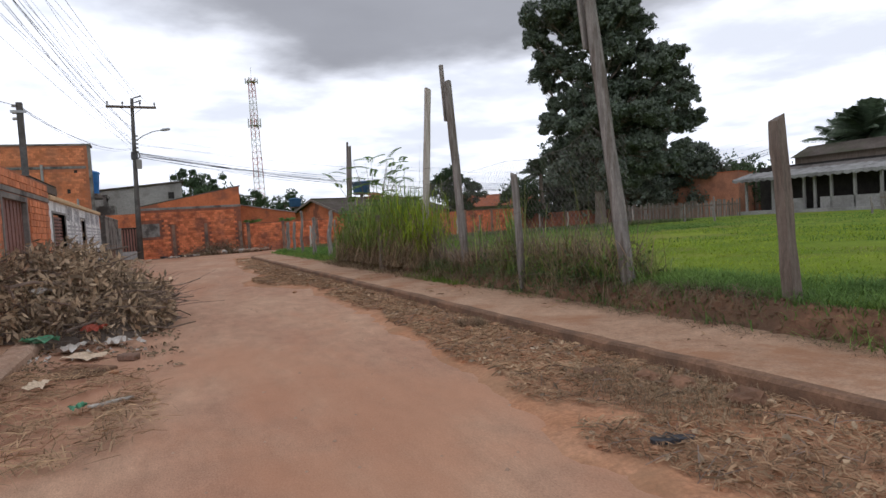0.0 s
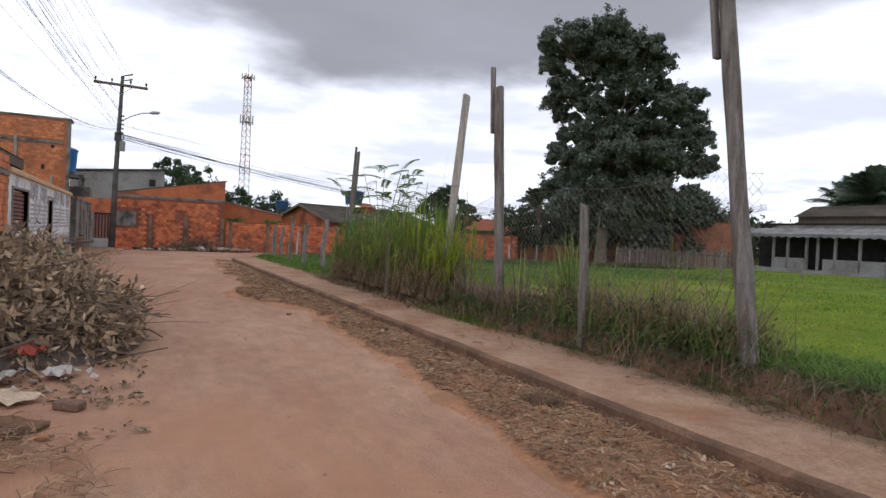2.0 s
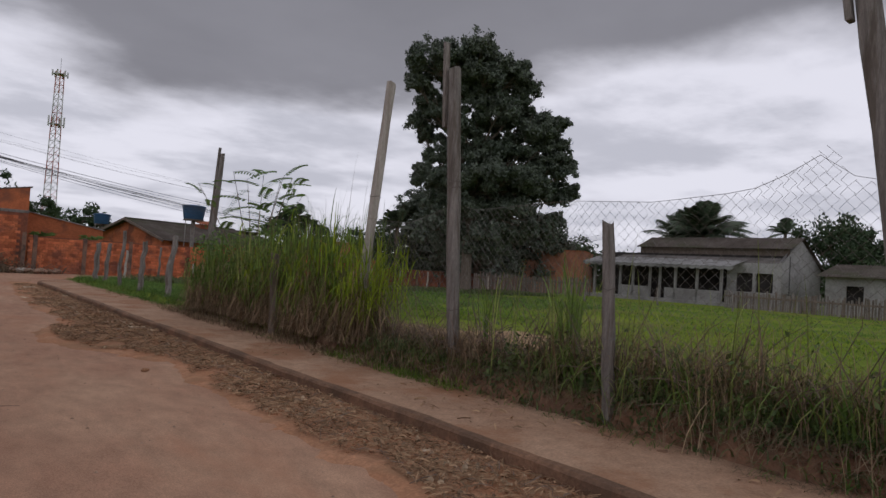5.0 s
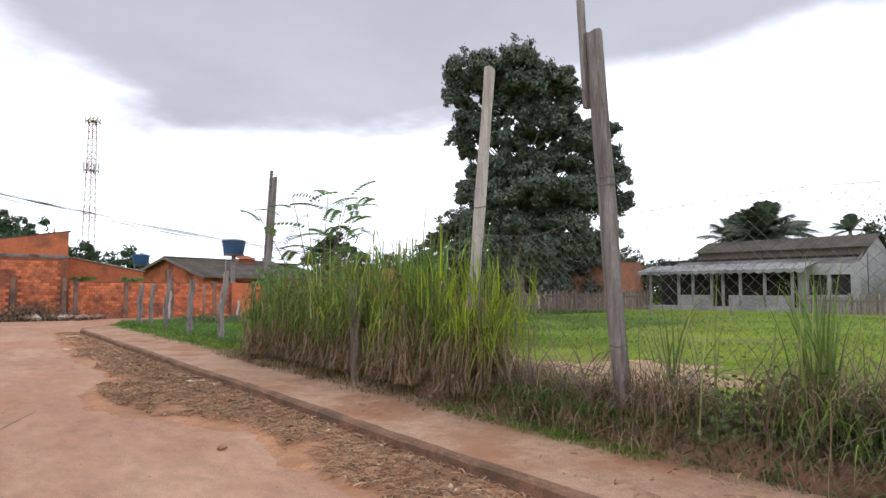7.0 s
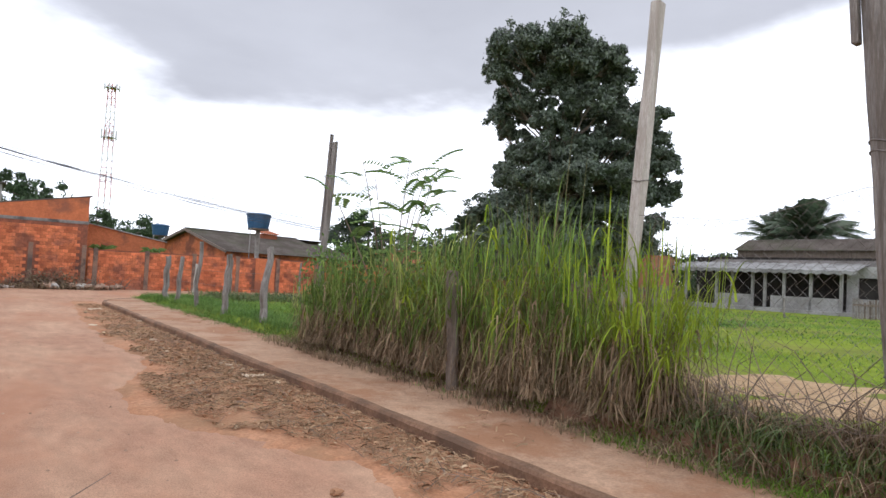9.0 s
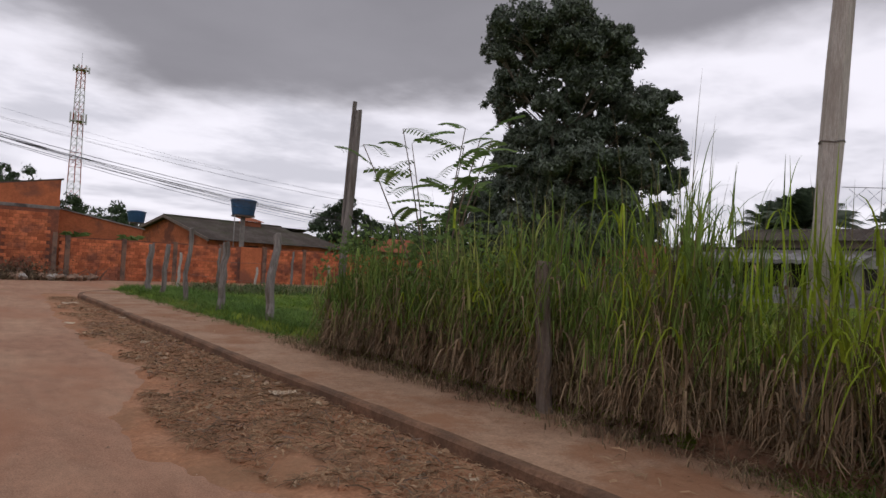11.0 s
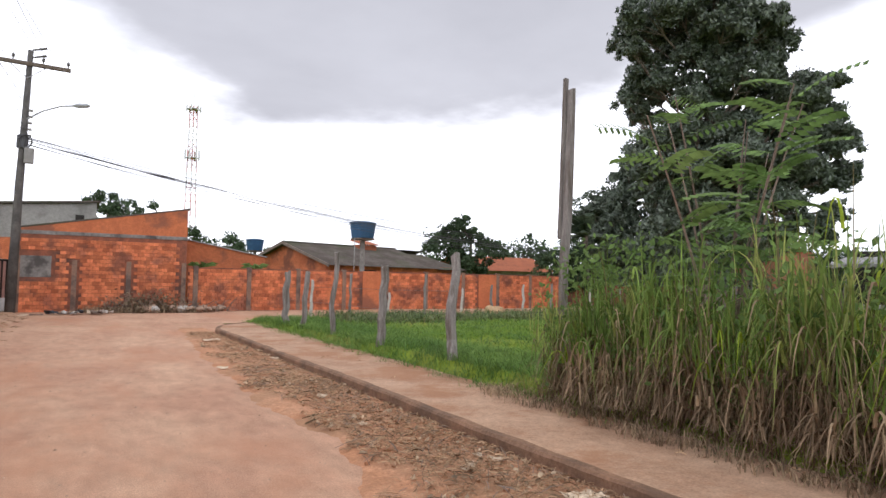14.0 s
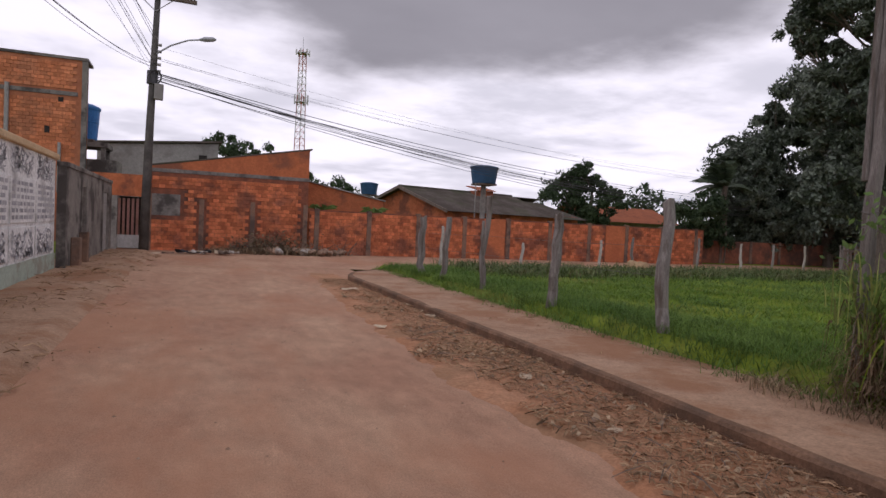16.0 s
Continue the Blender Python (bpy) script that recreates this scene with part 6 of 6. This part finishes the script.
single("dirt_mound", mound, DIRT, (-5.6, 4.4, 0), "low heap of dirt and straw at the roadside", "dirt heap", smooth=True)

# ---- brush pile on the left ----
rng = np.random.default_rng(77)
bp_ = thing("brush_pile", (-5.88, 10.6, 0), "heap of cut dead branches with withered brown leaves", "brush pile")


def pile_h(x, y):
    """Height of the heap about its centre."""
    q_ = (x / 2.05) ** 2 + (y / 2.6) ** 2
    return 1.3 * max(0.0, 1 - q_) ** 0.7 * (1 + 0.25 * noise.noise(Vector((x * 1.1, y * 1.1, 0))))


for k in range(220):
    x0, y0 = rng.uniform(-0.9, 1.9), rng.uniform(-2.3, 2.4)
    hz = pile_h(x0, y0)
    if hz < 0.1:
        continue
    az = rng.normal(0.5, 0.9)
    L_ = rng.uniform(0.7, 1.9)
    z0 = rng.uniform(0.4, 1.08) * hz
    d_ = np.array([math.cos(az), math.sin(az), rng.uniform(-0.25, 0.2)])
    pts = [(max(-0.98, x0 + d_[0] * L_ * (j / 4 - 0.5) + rng.normal(0, 0.03)), y0 + d_[1] * L_ * (j / 4 - 0.5) + rng.normal(0, 0.03), max(0.02, z0 + d_[2] * L_ * (j / 4 - 0.5) + rng.normal(0, 0.03))) for j in range(5)]
    r0 = rng.uniform(0.008, 0.03)
    part("branch", Shape().tube(pts, [r0 * (1 - 0.16 * j) for j in range(5)], 5), TWIG, bp_)
cs, ns = [], []
for k in range(700):
    x0, y0 = 2.25 - 3.1 * rng.random() ** 1.2, rng.uniform(-2.5, 2.6)
    hz = pile_h(x0, y0)
    if hz < 0.06:
        continue
    m_ = rng.integers(14, 30)
    c_ = np.array([x0, y0, hz * rng.uniform(0.6, 1.08)])
    cs.append(c_ + rng.normal(scale=(0.14, 0.14, 0.11), size=(m_, 3)))
    ns.append(rng.normal(size=(m_, 3)))
cs, ns = np.concatenate(cs), np.concatenate(ns)
cs[:, 2] = np.maximum(cs[:, 2], 0.03)
cs[:, 0] = np.minimum(cs[:, 0], 1.95 - 0.1 * rng.random(len(cs)))
cs[:, 0] = np.where(cs[:, 0] < -0.85, -1.7 - cs[:, 0], cs[:, 0])
v, f_ = leaf_arrays(rng, cs, ns, rng.uniform(0.08, 0.22, len(cs)), 0.3)
raw("withered_leaves", v, f_, WITHER, bp_, kind="stuff")
tw = Shape()
for k in range(900):
    x0, y0 = rng.uniform(-0.85, 2.1), rng.uniform(-2.5, 2.5)
    hz = pile_h(x0, y0)
    if hz > 0.05:
        p0 = Vector((x0, y0, hz * rng.uniform(0.3, 1.0)))
        d_ = Vector(rng.normal(size=3)) * 0.36
        d_.z = abs(d_.z) * 0.6
        d_.x = max(d_.x, -0.98 - x0)
        tw.tube([p0, p0 + d_ * 0.5 + Vector((0, 0, 0.02)), p0 + d_], [0.006, 0.005, 0.002], 3)
part("twig_tangle", tw, TWIG, bp_, kind="stuff")
# added filler sheet, coloured dark as the shade between leaves and branches
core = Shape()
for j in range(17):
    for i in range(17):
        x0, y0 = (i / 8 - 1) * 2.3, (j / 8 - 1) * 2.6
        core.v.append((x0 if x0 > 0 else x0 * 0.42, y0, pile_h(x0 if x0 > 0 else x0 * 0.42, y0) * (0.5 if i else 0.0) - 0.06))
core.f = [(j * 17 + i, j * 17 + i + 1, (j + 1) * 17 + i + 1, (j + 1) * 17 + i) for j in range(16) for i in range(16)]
part("leaf_core", core, DARKWOOD_AND_SHADE, bp_, smooth=True)


def crumple(seed, sx, sy, sz, n=7):
    """A crumpled sheet or scrap."""
    rg_ = random.Random(seed)
    sh = Shape()
    for j in range(n):
        for i in range(n):
            u_, v_ = i / (n - 1) - 0.5, j / (n - 1) - 0.5
            sh.v.append((u_ * sx + rg_.uniform(-0.03, 0.03) * sx, v_ * sy + rg_.uniform(-0.03, 0.03) * sy, sz * (rg_.uniform(0.1, 1.0))))
    sh.f = [(j * n + i, j * n + i + 1, (j + 1) * n + i + 1, (j + 1) * n + i) for j in range(n - 1) for i in range(n - 1)]
    return sh


def rock(seed, r, flat=0.6):
    bm = bmesh.new()
    bmesh.ops.create_icosphere(bm, subdivisions=3, radius=r)
    for v_ in bm.verts:
        k = 1 + 0.35 * noise.noise(v_.co * (1.6 / r) + Vector((seed, 0, 0))) + 0.22 * noise.noise(v_.co * (5.0 / r) + Vector((0, seed, 0)))
        v_.co = Vector((v_.co.x * k, v_.co.y * k, v_.co.z * k * flat))
    sh = Shape()
    sh.v = [tuple(v_.co) for v_ in bm.verts]
    sh.f = [tuple(w_.index for w_ in f_.verts) for f_ in bm.faces]
    bm.free()
    return sh


for i, (x, y, sx, sy, sz) in enumerate(((-0.29, 17.51, 0.28, 0.2, 0.05), (-0.61, 18.54, 0.26, 0.1, 0.03), (-0.14, 17.45, 0.1, 0.07, 0.03), (-0.27, 18.65, 0.14, 0.1, 0.03), (0.0, 26.4, 0.22, 0.12, 0.05), (-0.65, 22.1, 0.18, 0.13, 0.04),
                                         (-0.1, 26.5, 0.14, 0.1, 0.03), (-1.27, 25.4, 0.18, 0.1, 0.04), (-0.54, 30.5, 0.4, 0.2, 0.06), (-0.33, 18.85, 0.12, 0.08, 0.03), (-0.8, 20.4, 0.1, 0.08, 0.03), (-0.3, 14.2, 0.1, 0.05, 0.02), (-0.5, 3.9, 0.1, 0.07, 0.04), (-0.4, 8.0, 0.12, 0.08, 0.03))):
    single("cardboard_scrap", crumple(i, sx, sy, sz, 5), PAPER, (x, y, 0.03 + road_height(x, y)), "pale crumpled cardboard scrap on dirt", "litter", "scraps along the kerb", rot=(0, 0, i * 47))
for i, (x, y, z, sx, sy, sz, m_, lab) in enumerate(((-5.6, 7.9, 0.16, 0.42, 0.28, 0.12, GREENBAG, "torn green plastic bag among debris"), (-5.2, 7.7, 0.05, 0.5, 0.3, 0.1, TRASH, "crumpled white plastic among debris"),
                                                    (-5.0, 8.3, 0.2, 0.3, 0.25, 0.12, REDBAG, "faded red plastic scrap in a brush pile"), (-5.7, 9.0, 0.75, 0.3, 0.2, 0.1, TRASH, "white plastic bag caught in a brush pile"),
                                                    (-4.7, 8.0, 0.04, 0.35, 0.25, 0.1, TRASH, "crumpled pale paper among debris"), (-5.0, 7.1, 0.03, 0.5, 0.35, 0.06, PAPER, "flattened cardboard among debris"),
                                                    (-5.9, 3.4, 0.1, 0.2, 0.16, 0.02, TRASH, "pale paper sheet on straw"), (-5.2, 5.2, 0.12, 0.3, 0.18, 0.05, PAPER, "pale cardboard piece on straw"), (-5.6, 4.4, 0.14, 0.25, 0.2, 0.05, PAPER, "pale cardboard piece on straw"))):
    single("litter_piece", crumple(50 + i, sx, sy, sz, 7), m_, (x, y, z), lab, "litter", rot=(0, 0, i * 63))
single("wood_offcut", Shape().box(-0.2, -0.035, 0, 0.2, 0.035, 0.022, c=0.004), PALEWOOD, (-4.52, 4.37, 0.05), "pale flat wood offcut on straw", "wood offcut", rot=(0, 3, 38))
single("broken_brick", Shape().box(-0.12, -0.07, 0, 0.12, 0.07, 0.08, c=0.015), STAINED, (-4.5, 6.75, 0.0), "broken clay brick lying on the road's edge", "brick", rot=(0, 0, -35))
lk = thing("raised_kerb", (0, 0, 0), "worn raised concrete kerb and slab stained with earth", "kerb", kind="structure")
for k in range(7):
    y0 = 1.0 + k * 1.085
    sh = Shape().box(-5.92 + 0.02 * bump_at(k, 2.0, 3.1), y0, -0.05, -5.62 + 0.03 * bump_at(k, 5.0, 2.3), y0 + 1.075, 0.19 + 0.015 * bump_at(k, 9.0, 2.7), c=0.045)
    part("kerb_stone", sh, STONE, lk)
slab = Shape()
for j_ in range(40):
    for i_ in range(8):
        x, y = -6.95 + i_ * 0.148, 1.0 + j_ * 0.195
        slab.v.append((x, y, 0.165 + 0.03 * bump_at(x, y, 1.6) + 0.015 * bump_at(x, y, 5)))
slab.f = [(j_ * 8 + i_, j_ * 8 + i_ + 1, (j_ + 1) * 8 + i_ + 1, (j_ + 1) * 8 + i_) for j_ in range(39) for i_ in range(7)]
part("slab", slab, PAVE, lk, "dusty slab with thin moss", smooth=True)
single("dark_earth_mound", rock(4.3, 0.38, 0.26), BANK, (-5.0, 6.2, -0.02), "small dark heap of dug earth at the roadside", "dirt heap", smooth=True)
single("green_bottle_piece", crumple(71, 0.14, 0.08, 0.06, 6), GREENBAG, (-4.76, 4.27, 0.06), "crushed green plastic bottle on straw", "litter", rot=(0, 0, 40))
single("dark_stick", Shape().tube([(-0.16, 0, 0.02), (-0.05, 0.015, 0.03), (0.06, -0.01, 0.03), (0.18, 0.01, 0.015)], [0.014, 0.013, 0.011, 0.007], 6), TWIG, (-0.82, 4.55, 0.02), "short dark stick lying in roadside straw", "stick", rot=(0, 0, -30))
flip = Shape()
out = [(math.cos(a_) * (0.05 if math.sin(a_) < 0 else 0.06) * (1.0 - 0.2 * math.cos(2 * a_)), math.sin(a_) * 0.14) for a_ in [2 * math.pi * k / 20 for k in range(20)]]
flip.add([(x, y, 0) for x, y in out] + [(x, y, 0.025) for x, y in out], [tuple(range(20))[::-1], tuple(range(20, 40))] + [(k, (k + 1) % 20, 20 + (k + 1) % 20, 20 + k) for k in range(20)])
fl = thing("flip_flop", (-1.26, 1.07, 0.05), "lost dark rubber flip-flop lying in straw", "shoe")
fl.rotation_euler = (0, 0, radians(70))
part("sole", flip, RUBBER, fl)
part("strap", Shape().tube([(-0.045, -0.02, 0.025), (-0.025, 0.03, 0.05), (0, 0.07, 0.03), (0.025, 0.03, 0.05), (0.045, -0.02, 0.025)], 0.006, 5), DARKWOOD_AND_SHADE, fl)
for i, (x, y, r_) in enumerate(((-0.05, 5.62, 0.05), (-0.36, 5.68, 0.12), (-0.5, 5.5, 0.07), (-0.66, 2.65, 0.11), (-0.42, 2.25, 0.12), (-0.36, 1.93, 0.13), (-0.27, 1.4, 0.14), (-0.9, 6.9, 0.05), (-1.4, 12.7, 0.05), (-0.6, 9.2, 0.04), (-0.3, 11.4, 0.04), (-5.1, 6.2, 0.09), (-4.6, 5.9, 0.05))):
    single("clod", rock(i * 3.7, r_, 0.5), BANK if r_ > 0.1 else GUTTER, (x, y, 0.02 + 0.3 * r_), "dry reddish earth clod in roadside straw", "clod", "clods", smooth=False)
scatter("root_clump", 500, (-0.55, -0.2, 5.48, 5.88), (0.06, 0.2), (0.2, 1.2), 0.006, CANE_D, "uprooted dry grass clump by the kerb", 27, 3, 0.7, lift=lambda a_, b_: 0.05)
scatter("root_clump_near", 2600, (-0.95, -0.15, 1.2, 2.9), (0.05, 0.16), (0.3, 1.8), 0.004, CANE_D, "uprooted dry grass clumps by the kerb", 28, 3, 0.8, cluster=0.12, lift=lambda a_, b_: 0.04)
single("earth_mound", rock(9.1, 0.45, 0.75), MOUND, (11.5, 35.6, 0.3), "small yellow earth mound at the field's edge", "earth mound", smooth=True)

# rubble at the foot of the far wall
rp = thing("rubble_heap", (0.3, 44.6, 0), "heap of rubble, branches and white bags at a wall's foot", "rubble heap")
rgr = random.Random(8)
for k in range(34):
    sh = rock(k * 1.3, rgr.uniform(0.08, 0.24))
    ox, oy = rgr.gauss(0.2, 0.9), rgr.uniform(-0.5, 0.6)
    sh.v = [(x + ox, y + oy, z + 0.1 + 0.12 * rgr.random()) for x, y, z in sh.v]
    part("stone", sh, STONE if k % 8 else TRASH, rp, smooth=True)
for k in range(120):
    p0 = Vector((rgr.uniform(-2.6, 2.6), rgr.uniform(-0.3, 0.8), 0.05))
    d_ = Vector((rgr.uniform(-0.8, 0.8), rgr.uniform(-0.3, 0.3), rgr.uniform(0.05, 0.7)))
    part("stick", Shape().tube([p0, p0 + d_ * 0.5 + Vector((0, 0, 0.06)), p0 + d_], [0.02, 0.015, 0.006], 4), TWIG, rp)
dl = np.stack([rng.normal(-0.9, 0.8, 1500), rng.normal(0.1, 0.35, 1500), np.abs(rng.normal(0, 0.36, 1500)) + 0.05], 1)
v, f_ = leaf_arrays(rng, dl, rng.normal(size=(1500, 3)), rng.uniform(0.08, 0.2, 1500), 0.35)
raw("dead_leaves", v, f_, WEED_D, rp, kind="stuff")
dp = thing("debris_line", (-3.6, 43.2, 0), "line of trash and broken boards at the street corner", "debris")
for k in range(22):
    sh = crumple(200 + k, rgr.uniform(0.15, 0.5), rgr.uniform(0.1, 0.3), rgr.uniform(0.05, 0.2), 4)
    ox, oy = rgr.uniform(-1.6, 1.4), rgr.uniform(-0.5, 0.5)
    sh.v = [(x + ox, y + oy, z + 0.02) for x, y, z in sh.v]
    part("trash_scrap", sh, (TRASH, TWIG, RUBBER, PAPER)[k % 4], dp)

# ---- leafy shrub in the hedge ----
sb = thing("compound_leaf_shrub", (2.4, 18.3, 0.28), "slender shrub with feathery compound leaves above the hedge", "shrub")
rs = np.random.default_rng(12)
for k in range(9):
    az, L_ = rs.uniform(0, 2 * np.pi), rs.uniform(2.3, 3.3)
    ln = rs.uniform(0.5, 1.7)
    st = [np.array([ln * math.cos(az) * (j / 6) ** 1.4, ln * math.sin(az) * (j / 6) ** 1.4, L_ * j / 6]) for j in range(7)]
    stem = part("stem", Shape().tube(st, [0.022 * (1 - 0.12 * j) for j in range(7)], 5), TWIG, sb)
    lv = Shape()
    for q_ in range(7):
        u_ = 6 * (0.5 + 0.5 * q_ / 6)
        i0 = min(int(u_), 5)
        p0 = st[i0] + (st[i0 + 1] - st[i0]) * (u_ - i0)
        a2 = rs.uniform(0, 2 * np.pi)
        d_ = np.array([math.cos(a2), math.sin(a2), rs.uniform(-0.1, 0.9)])
        d_ /= np.linalg.norm(d_)
        sd = np.cross(d_, np.array([0.3 * math.cos(a2 * 3), 0.3 * math.sin(a2 * 5), 1.0]))
        sd /= np.linalg.norm(sd)
        rl = rs.uniform(0.45, 0.85)
        for j in range(1, 10):
            c_ = p0 + d_ * rl * j / 9 - np.array([0, 0, 0.3 * rl * (j / 9) ** 2])
            for sg in (-1, 1):
                tip = c_ + sd * sg * 0.13 + d_ * 0.05 - np.array([0, 0, 0.05])
                lv.add([c_, (c_ + tip) / 2 + d_ * 0.034, tip, (c_ + tip) / 2 - d_ * 0.034], [(0, 1, 2, 3)])
        lv.tube([p0, p0 + d_ * rl * 0.5 - np.array([0, 0, 0.08 * rl]), p0 + d_ * rl - np.array([0, 0, 0.3 * rl])], 0.004, 3)
    part("foliage", lv, SHRUB, stem, kind="stuff")
for i, (x, y) in enumerate(((1.9, 46.6), (4.4, 46.6))):
    pp = thing("papaya_plant", (x, y, 0), "small papaya plant showing over the brick wall", "plant", "papaya plants")
    part("stem", Shape().tube([(0, 0, 0), (0, 0, 2.1)], [0.05, 0.03], 6), TWIG, pp)
    for k in range(8):
        az = k * 0.8 + i
        e_ = Vector((0.75 * math.cos(az), 0.75 * math.sin(az), 2.25 - 0.1 * (k % 3)))
        side = Vector((-math.sin(az), math.cos(az), 0))
        part("leaf", Shape().add([(0, 0, 2.05), e_ * 0.55 + side * 0.2 + Vector((0, 0, 1.1)), e_, e_ * 0.55 - side * 0.2 + Vector((0, 0, 1.1))], [(0, 1, 2, 3)]), SHRUB, pp)

# ---- chain-link mesh ----
cl = thing("chain_link_fence", (1.84, 0, 0), "sagging rusty chain-link mesh between tall posts", "fence")
Y0, Y1, PITCH = 5.1, 12.6, 0.056


def mesh_top(y):
    return float(np.interp(y, [5.1, 5.6, 5.75, 6.0, 6.45, 7.4, 8.5, 10.1, 10.4, 11.5, 12.6], [2.45, 2.5, 2.82, 2.64, 2.46, 2.4, 2.46, 2.4, 2.5, 2.25, 2.35]))


cols_ = int((Y1 - Y0) / PITCH)
for i in range(cols_):
    y0 = Y0 + i * PITCH
    zt, zb = mesh_top(y0), bank_height(y0) + 0.08
    n = int((zt - zb) / PITCH)
    pts = []
    for j in range(n + 1):
        z = zb + (zt - zb) * j / n
        yy = y0 + PITCH * ((i + j) % 2) * 1.03
        pts.append((0.03 * bump_at(yy, z, 1.1) + (0.006 if j % 2 else -0.006), yy + 0.02 * bump_at(z, y0, 1.5), z + 0.015 * bump_at(yy, z, 2)))
    part("mesh_wire", Shape().tube(pts, 0.0022, 3, cap=False), WIRE, cl)
part("top_wire", Shape().tube([(0, y_, mesh_top(y_)) for y_ in np.linspace(Y0, Y1, 30)], 0.003, 4), WIRE, cl)


# ---- picket fences by the farmhouse ----
def picket(at, length, heading, hgt, seed, label):
    rg_ = random.Random(seed)
    t = thing("picket_fence", at, label, "fence", "picket fences")
    t.rotation_euler = (0, 0, heading)
    x = 0.0
    while x < length:
        w_ = rg_.uniform(0.08, 0.13)
        hh = hgt * rg_.uniform(0.85, 1.08)
        m_ = Matrix.Translation((x, 0, 0)) @ Matrix.Rotation(rg_.uniform(-0.04, 0.04), 4, "Y")
        part("picket_board", Shape().box(0, 0, -0.1, w_, 0.02, hh, m_), DARKWOOD_AND_SHADE if rg_.random() < 0.5 else WOOD, t)
        x += w_ + rg_.uniform(0.015, 0.05)
    part("rail", Shape().box(0, 0.02, hgt * 0.7, length, 0.06, hgt * 0.78), DARKWOOD_AND_SHADE, t)
    return t


picket((36.8, 9.0, 0.1), 15.4, radians(86), 1.35, 1, "weathered grey picket fence beside the farmhouse")
picket((38.5, 35.8, 0.1), 9.5, radians(128), 1.5, 2, "weathered dark picket fence before an outbuilding")
for i, (x, y, hh) in enumerate(((27, 27.5, 1.7), (28.5, 31.5, 1.3), (30, 24.5, 1.2), (27.5, 36.0, 1.4), (31, 20.5, 1.1))):
    rough_post((x, y, 0.12), (0.05, 0.1, hh), 0.06, 0.05, WOOD, "thin grey post at the far side of the field", "far field posts", seed=80 + i)

peb = Shape()
rgp = random.Random(3)
for k in range(700):
    x, y, r_ = rgp.uniform(-5.2, -0.1), rgp.uniform(0.5, 34), rgp.uniform(0.006, 0.02)
    z = road_height(x, y)
    peb.add([(x - r_, y, z), (x, y - r_, z), (x + r_, y, z), (x, y + r_, z), (x, y, z + r_ * 0.8)], [(0, 1, 4), (1, 2, 4), (2, 3, 4), (3, 0, 4)])
tagged(new("road_pebbles", peb.mesh("road_pebbles", STONE)), "small pebbles scattered on the dirt road", "pebbles", kind="stuff")
straw("left_pavement_litter", 2600, (-6.9, -4.9, 19.5, 42.0), STRAW, "straw and dry litter along the house fronts", 38, lambda a_, b_: min(0.13, max(-0.03, (-5.2 - a_) * 0.5)) + 0.02, (0.05, 0.25), 0.004, keep=lambda a_, b_: bump_at(a_, b_, 0.9) > 0.0)

bits = Shape()
rgb_ = random.Random(21)
for k in range(110):
    x, y = rgb_.uniform(-6.6, -4.2), rgb_.uniform(6.9, 8.6)
    r_ = rgb_.uniform(0.015, 0.045)
    m_ = pose(x, y, 0.03 + 0.06 * rgb_.random(), rgb_.uniform(-40, 40), rgb_.uniform(-40, 40), rgb_.uniform(0, 360))
    bits.add([m_ @ Vector(p) for p in ((-r_, -r_ * 0.6, 0), (r_, -r_ * 0.5, 0.01), (r_ * 0.8, r_ * 0.7, -0.01), (-r_ * 0.9, r_ * 0.5, 0.015))], [(0, 1, 2, 3)])
tagged(new("trash_bits", bits.mesh("trash_bits", TRASH)), "small pale paper and plastic bits before a brush pile", "litter", kind="stuff")


# ---- wall bricks, last ----
for job in later:
    lay_bricks(*job)
